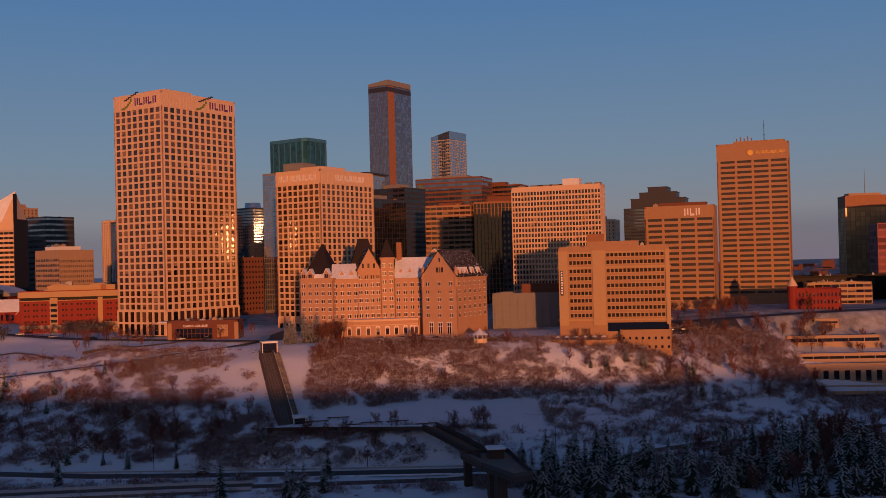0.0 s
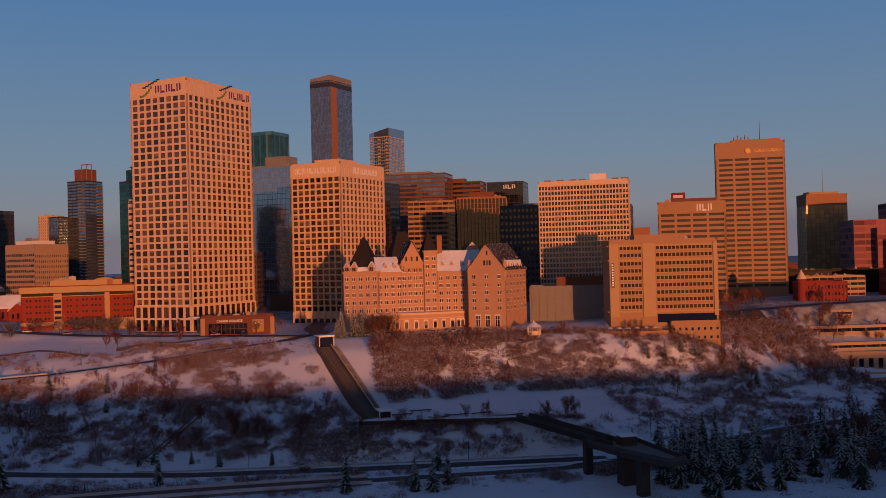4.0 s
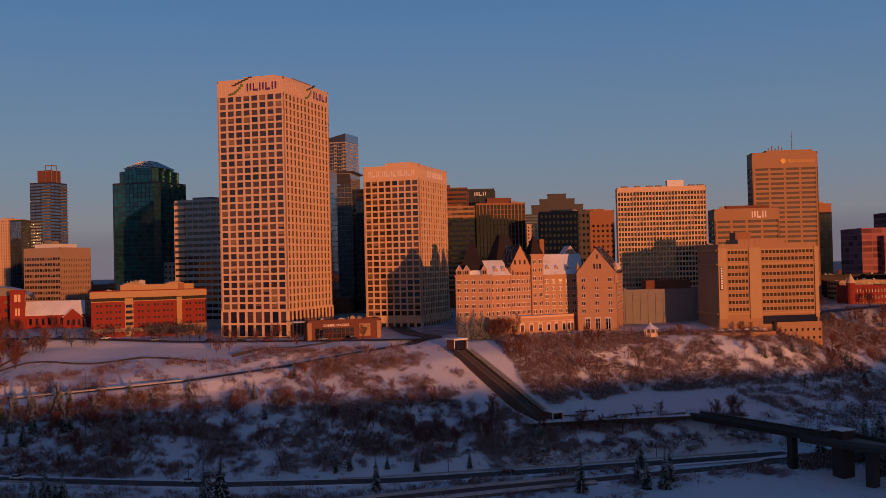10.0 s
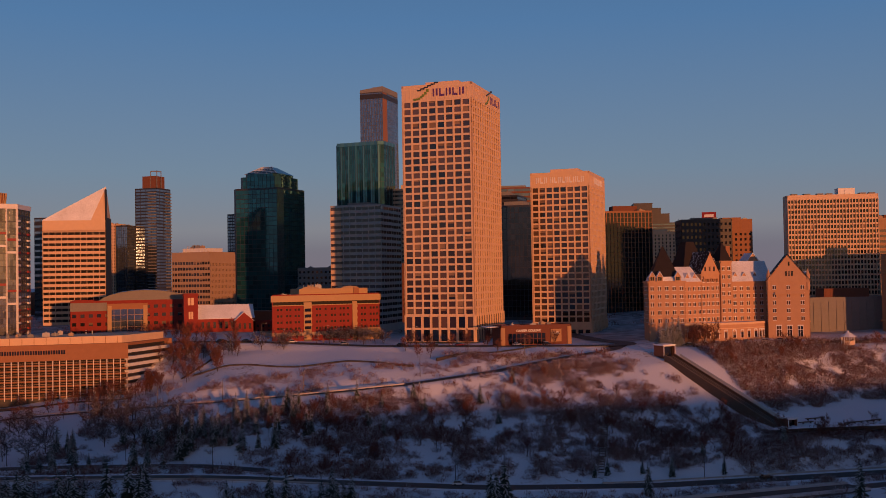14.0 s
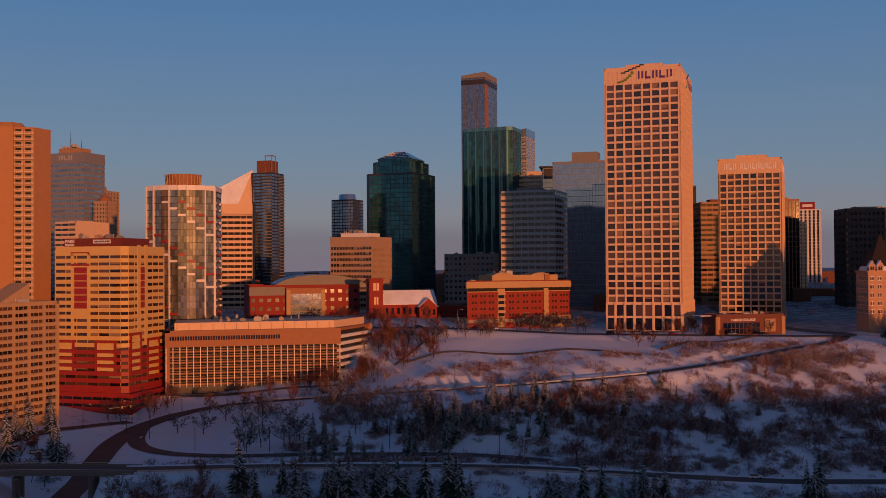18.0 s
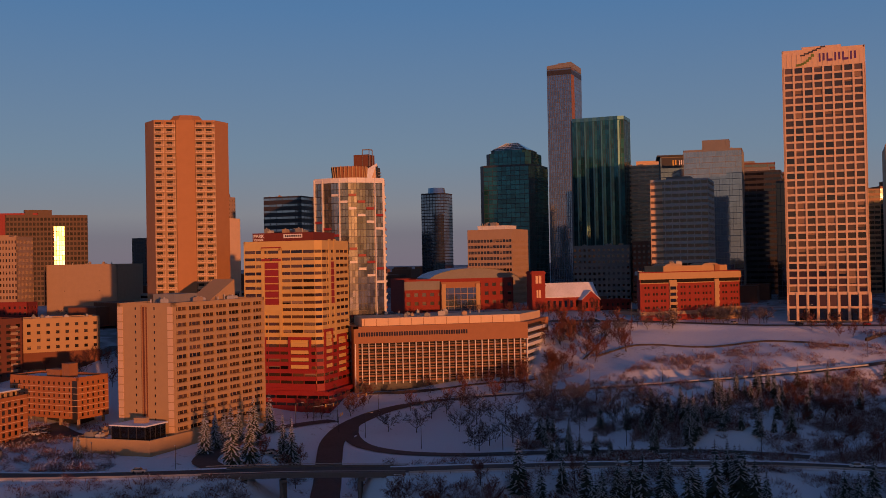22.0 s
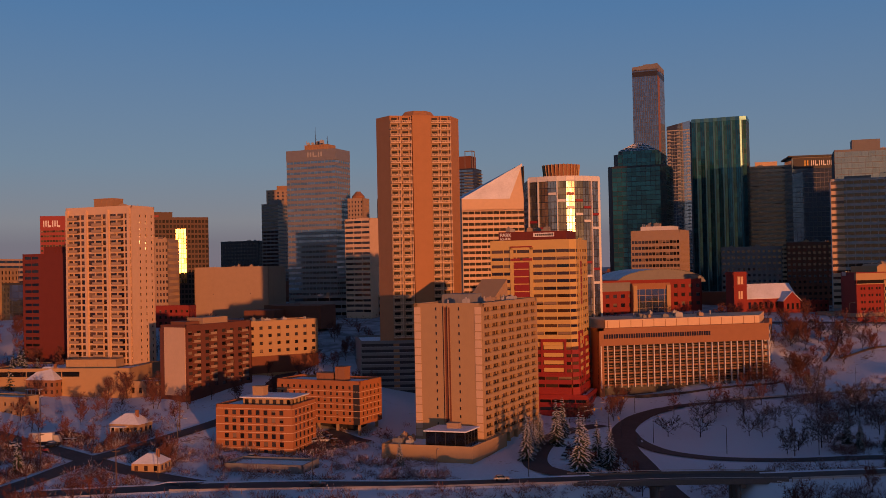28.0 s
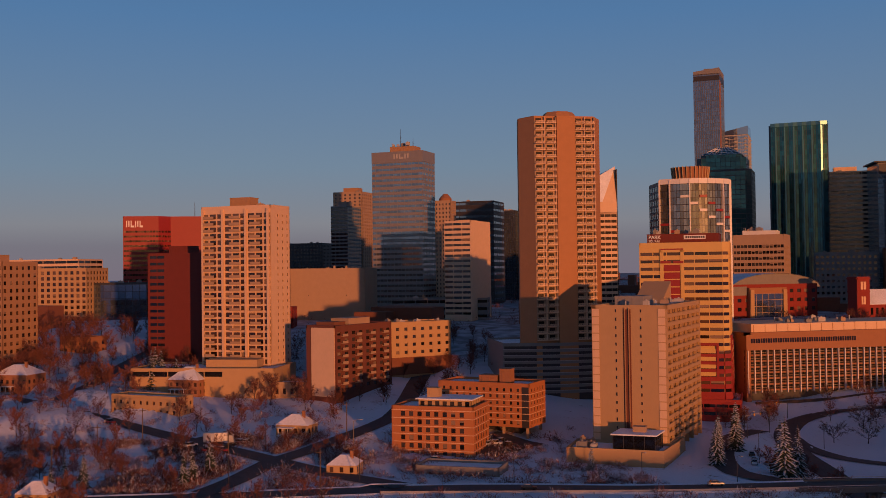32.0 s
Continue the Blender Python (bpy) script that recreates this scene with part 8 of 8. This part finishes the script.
# ---- city floor behind the front row: low roofs and trees in the distance ----
far = Geo()
fr_ = random.Random(31)
for _ in range(420):
    x, y = fr_.uniform(-1300, 900), 720 + 1900 * fr_.random() ** 1.4
    w, d, h = fr_.uniform(10, 34), fr_.uniform(10, 30), fr_.choice((4, 6, 8, 10, 14, 18))
    if y < 900 and h > 10:
        h = 8
    far.prism(ring(x, y, -33, w, d), -1, h + 4)
tagged(new("distant_low_city", far.mesh("distant_low_city", BROWNB)), "distant low city roofs in shade", "city", kind="stuff")
ft = []
for _ in range(7000):
    x, y = fr_.uniform(-1300, 900), 640 + 1800 * fr_.random() ** 1.5
    if y < 720 and (x > -560 or x < -760) and fr_.random() < 0.8:
        continue
    ft.append((x, y, ground_z(x, y), fr_.uniform(2.5, 4.5)))
tagged(new("distant_trees", brush_mesh("distant_trees", ft, 26, TWIG, (0.06, 0.1), 1.1)), "distant leafless street trees", "trees", kind="stuff")


# ---- street furniture and vehicles ----
def lamp_post(x, y, a, h=9.0, group="street lamps"):
    z = ground_z(x, y)
    ob = thing("street_lamp", "slim grey street lamp with curved arm", "street lamp", x, y, z, a, group)
    g = Geo()
    g.cone(0, 0, -0.5, h, 0.14, 0.08, 6)
    part("pole", g, MULL, ob)
    g = Geo()
    g.tube((0, 0, h - 0.1), (1.2, 0, h + 0.35), 0.06, 0.06)
    g.tube((1.2, 0, h + 0.35), (2.4, 0, h + 0.4), 0.06, 0.05)
    part("arm", g, MULL, ob)
    g = Geo()
    g.box(2.2, 3.0, -0.18, 0.18, h + 0.28, h + 0.46)
    part("lantern", g, PALEGREY, ob)


for p in along([(-300, 508, 0), (-240, 486, 0), (-190, 483, 0), (-140, 490, 0)], 28):
    lamp_post(p.x, p.y + 4, 60)
for p in along([(-600, 455, 0), (-520, 446, 0), (-460, 428, 0)], 30):
    lamp_post(p.x, p.y + 3, -90)
for x, y, a in ((-395, 492, 0), (-378, 470, 90), (-403, 515, 180), (-352, 456, 90), (-310, 448, 90), (-420, 500, 0), (-432, 470, 40), (-560, 500, 0), (-588, 512, 30), (-610, 545, 60), (-30, 383, -90), (40, 384, -90), (-110, 386, -90), (-200, 392, -90), (-280, 410, -90), (-250, 590, 0), (-220, 575, 0), (-180, 548, 0), (-120, 528, 0)):
    lamp_post(x, y, a)
CARC = [mat("car_paint_dark", (0.02, 0.02, 0.025), 0.3, 0.2, vary=0.05), mat("car_paint_silver", (0.35, 0.36, 0.38), 0.35, 0.5, vary=0.05), mat("car_paint_white", (0.65, 0.66, 0.68), 0.4, vary=0.05), mat("car_paint_red", (0.25, 0.02, 0.02), 0.35, vary=0.05)]
RUBBER = mat("tyre_rubber", (0.015, 0.015, 0.015), 0.9)


def car_meshes(paint, van=False):
    b, gl = Geo(), Geo()
    L, W, H = (5.6, 2.0, 2.1) if van else (4.5, 1.8, 0.95)
    b.quad8([(-L / 2, -W / 2, 0.35), (L / 2, -W / 2, 0.35), (L / 2, W / 2, 0.35), (-L / 2, W / 2, 0.35), (-L / 2 + 0.1, -W / 2 + 0.08, H), (L / 2 - 0.1, -W / 2 + 0.08, H - 0.05), (L / 2 - 0.1, W / 2 - 0.08, H - 0.05), (-L / 2 + 0.1, W / 2 - 0.08, H)])
    gl.quad8([(-1.7, -0.8, H), (1.0, -0.8, H), (1.0, 0.8, H), (-1.7, 0.8, H), (-1.3, -0.65, H + 0.55), (0.35, -0.65, H + 0.55), (0.35, 0.65, H + 0.55), (-1.3, 0.65, H + 0.55)])
    rf = Geo()
    rf.box(-1.3, 0.35, -0.66, 0.66, H + 0.55, H + 0.66)
    return b.mesh("body", paint), gl.mesh("cabin", GLASSDK), rf.mesh("roof", FROST)


wheel = Geo()
wheel.cone(0, 0, -0.11, 0.11, 0.33, 0.33, 10)
WHEEL = wheel.mesh("wheel", RUBBER)
CARS = [car_meshes(c) for c in CARC]


def car(x, y, a, k, label="parked car dusted with snow", z=None):
    z = (ground_z(x, y) if z is None else z) + 0.25
    ob = thing("car", label, "car", x, y, z, a, "parked cars")
    for nm, m in zip(("body", "cabin", "roof"), CARS[k]):
        part(nm, m, RUBBER, ob)
    for wx in (-1.35, 1.35):
        for wy in (-0.85, 0.85):
            o = part("wheel", WHEEL, RUBBER, ob)
            o.matrix_local = pose(wx, wy, 0.33, 90, 0, 0)


def signal(x, y, a):
    ob = thing("traffic_signal", "traffic signal on a long mast arm over the road", "traffic signal", x, y, ground_z(x, y), a, "traffic signals")
    g = Geo()
    g.cone(0, 0, -0.5, 6.2, 0.15, 0.11, 6)
    part("pole", g, MULL, ob)
    g = Geo()
    g.tube((0, 0, 6.0), (9.0, 0, 6.6), 0.11, 0.08)
    part("mast_arm", g, PALEGREY, ob)
    for u in (5.2, 8.6):
        g = Geo()
        g.box(u - 0.2, u + 0.2, -0.2, 0.15, 5.6, 6.7)
        part("signal_head", g, SIGNY, ob)


for x, y, a in ((-412, 517, 20), (-384, 535, 190), (-404, 500, 75)):
    signal(x, y, a)
cr = random.Random(77)
for x, y, a in ((-440, 458, 60), (-438, 462, 60), (-430, 466, 20), (-432, 463, 20), (-428, 461, 20), (-434, 471, 62), (-606, 506, -52), (-602, 499, -52), (-596, 512, -35), (-520, 506, -38), (-516, 503, -38), (-512, 500, -38), (-508, 497, -38), (-640, 536, -55), (-660, 458, -20), (-652, 464, -20), (-536, 482, -30),
                (-470, 424, -10), (-200, 388, -8), (-255, 397, -9), (-90, 378.5, -3), (-60, 490, 0), (-52, 490, 0), (-46, 490, 0), (-30, 491, 0), (-20, 491, 0), (-12, 491, 0), (-4, 490, 0), (-120, 520, 25), (-134, 523, 20), (-160, 532, 20), (-172, 536, 20), (-186, 545, 30), (-212, 558, 30), (-236, 573, 25), (-258, 583, 25), (-270, 590, 20)):
    car(x, y, a, cr.randrange(4))
tk = thing("delivery_truck", "white box truck parked in snow", "truck", -603, 511, ground_z(-603, 511) + 0.3, -8)
g = Geo()
g.box(-5, 2.6, -1.25, 1.25, 0.9, 3.8)
part("box_body", g, WHITE, tk)
g = Geo()
g.quad8([(2.8, -1.1, 0.6), (5, -1.1, 0.6), (5, 1.1, 0.6), (2.8, 1.1, 0.6), (2.8, -1.1, 2.9), (4.4, -1.1, 2.8), (4.4, 1.1, 2.8), (2.8, 1.1, 2.9)])
part("cab", g, PALEGREY, tk)
for wx in (-3.4, -2.5, 3.8):
    for wy in (-1.05, 1.05):
        o = part("wheel", WHEEL, RUBBER, tk)
        o.matrix_local = pose(wx, wy, 0.35, 90, 0, 0)
for x, y in ((-600, 482), (-640, 500), (-660, 500), (-628, 520), (-560, 520), (-575, 452), (-650, 478)):
    up = thing("utility_pole", "dark timber utility pole with crossarm", "utility pole", x, y, ground_z(x, y), 20, "utility poles")
    g = Geo()
    g.cone(0, 0, -0.5, 11, 0.2, 0.13, 6)
    part("pole", g, WOOD, up)
    g = Geo()
    g.box(-1.2, 1.2, -0.08, 0.08, 10, 10.2)
    part("crossarm", g, WOOD, up)


# asphalt parking court among the walk-ups
def court(k, pts, label):
    g = Geo()
    n = 8
    (ax, ay), (bx, by), (cx, cy), (dx, dy) = pts
    for j in range(n + 1):
        for i in range(n + 1):
            u, v = i / n, j / n
            x = (ax * (1 - u) + bx * u) * (1 - v) + (dx * (1 - u) + cx * u) * v
            y = (ay * (1 - u) + by * u) * (1 - v) + (dy * (1 - u) + cy * u) * v
            g.v.append((x, y, ground_z(x, y) + 0.3))
    for j in range(n):
        for i in range(n):
            q = j * (n + 1) + i
            g.f.append((q, q + 1, q + n + 2, q + n + 1))
    tagged(new("pavement_%d" % k, g.mesh("parking_court", ASPHALT)), label, "parking court", kind="structure")


court(1, [(-517, 484), (-495, 500), (-507, 517), (-530, 500)], "dark slushy asphalt parking court")
court(2, [(-612, 496), (-588, 520), (-600, 533), (-626, 508)], "dark slushy asphalt parking lot")
court(3, [(100, 505), (150, 512), (148, 526), (98, 522)], "dark slushy asphalt parking lot on the bank top")
for x, y, a in ((-606, 500, 40), (-600, 506, 40), (-594, 512, 40), (-612, 508, 40), (-606, 514, 40), (-521, 494, 40), (-515, 499, 40), (-509, 504, 40), (106, 511, 90), (112, 512, 90), (118, 513, 90), (127, 514, 90), (133, 515, 90), (142, 516, 90), (-330, 400, -5), (-520, 434, -18), (-640, 450, -6)):
    car(x, y, a, cr.randrange(4))
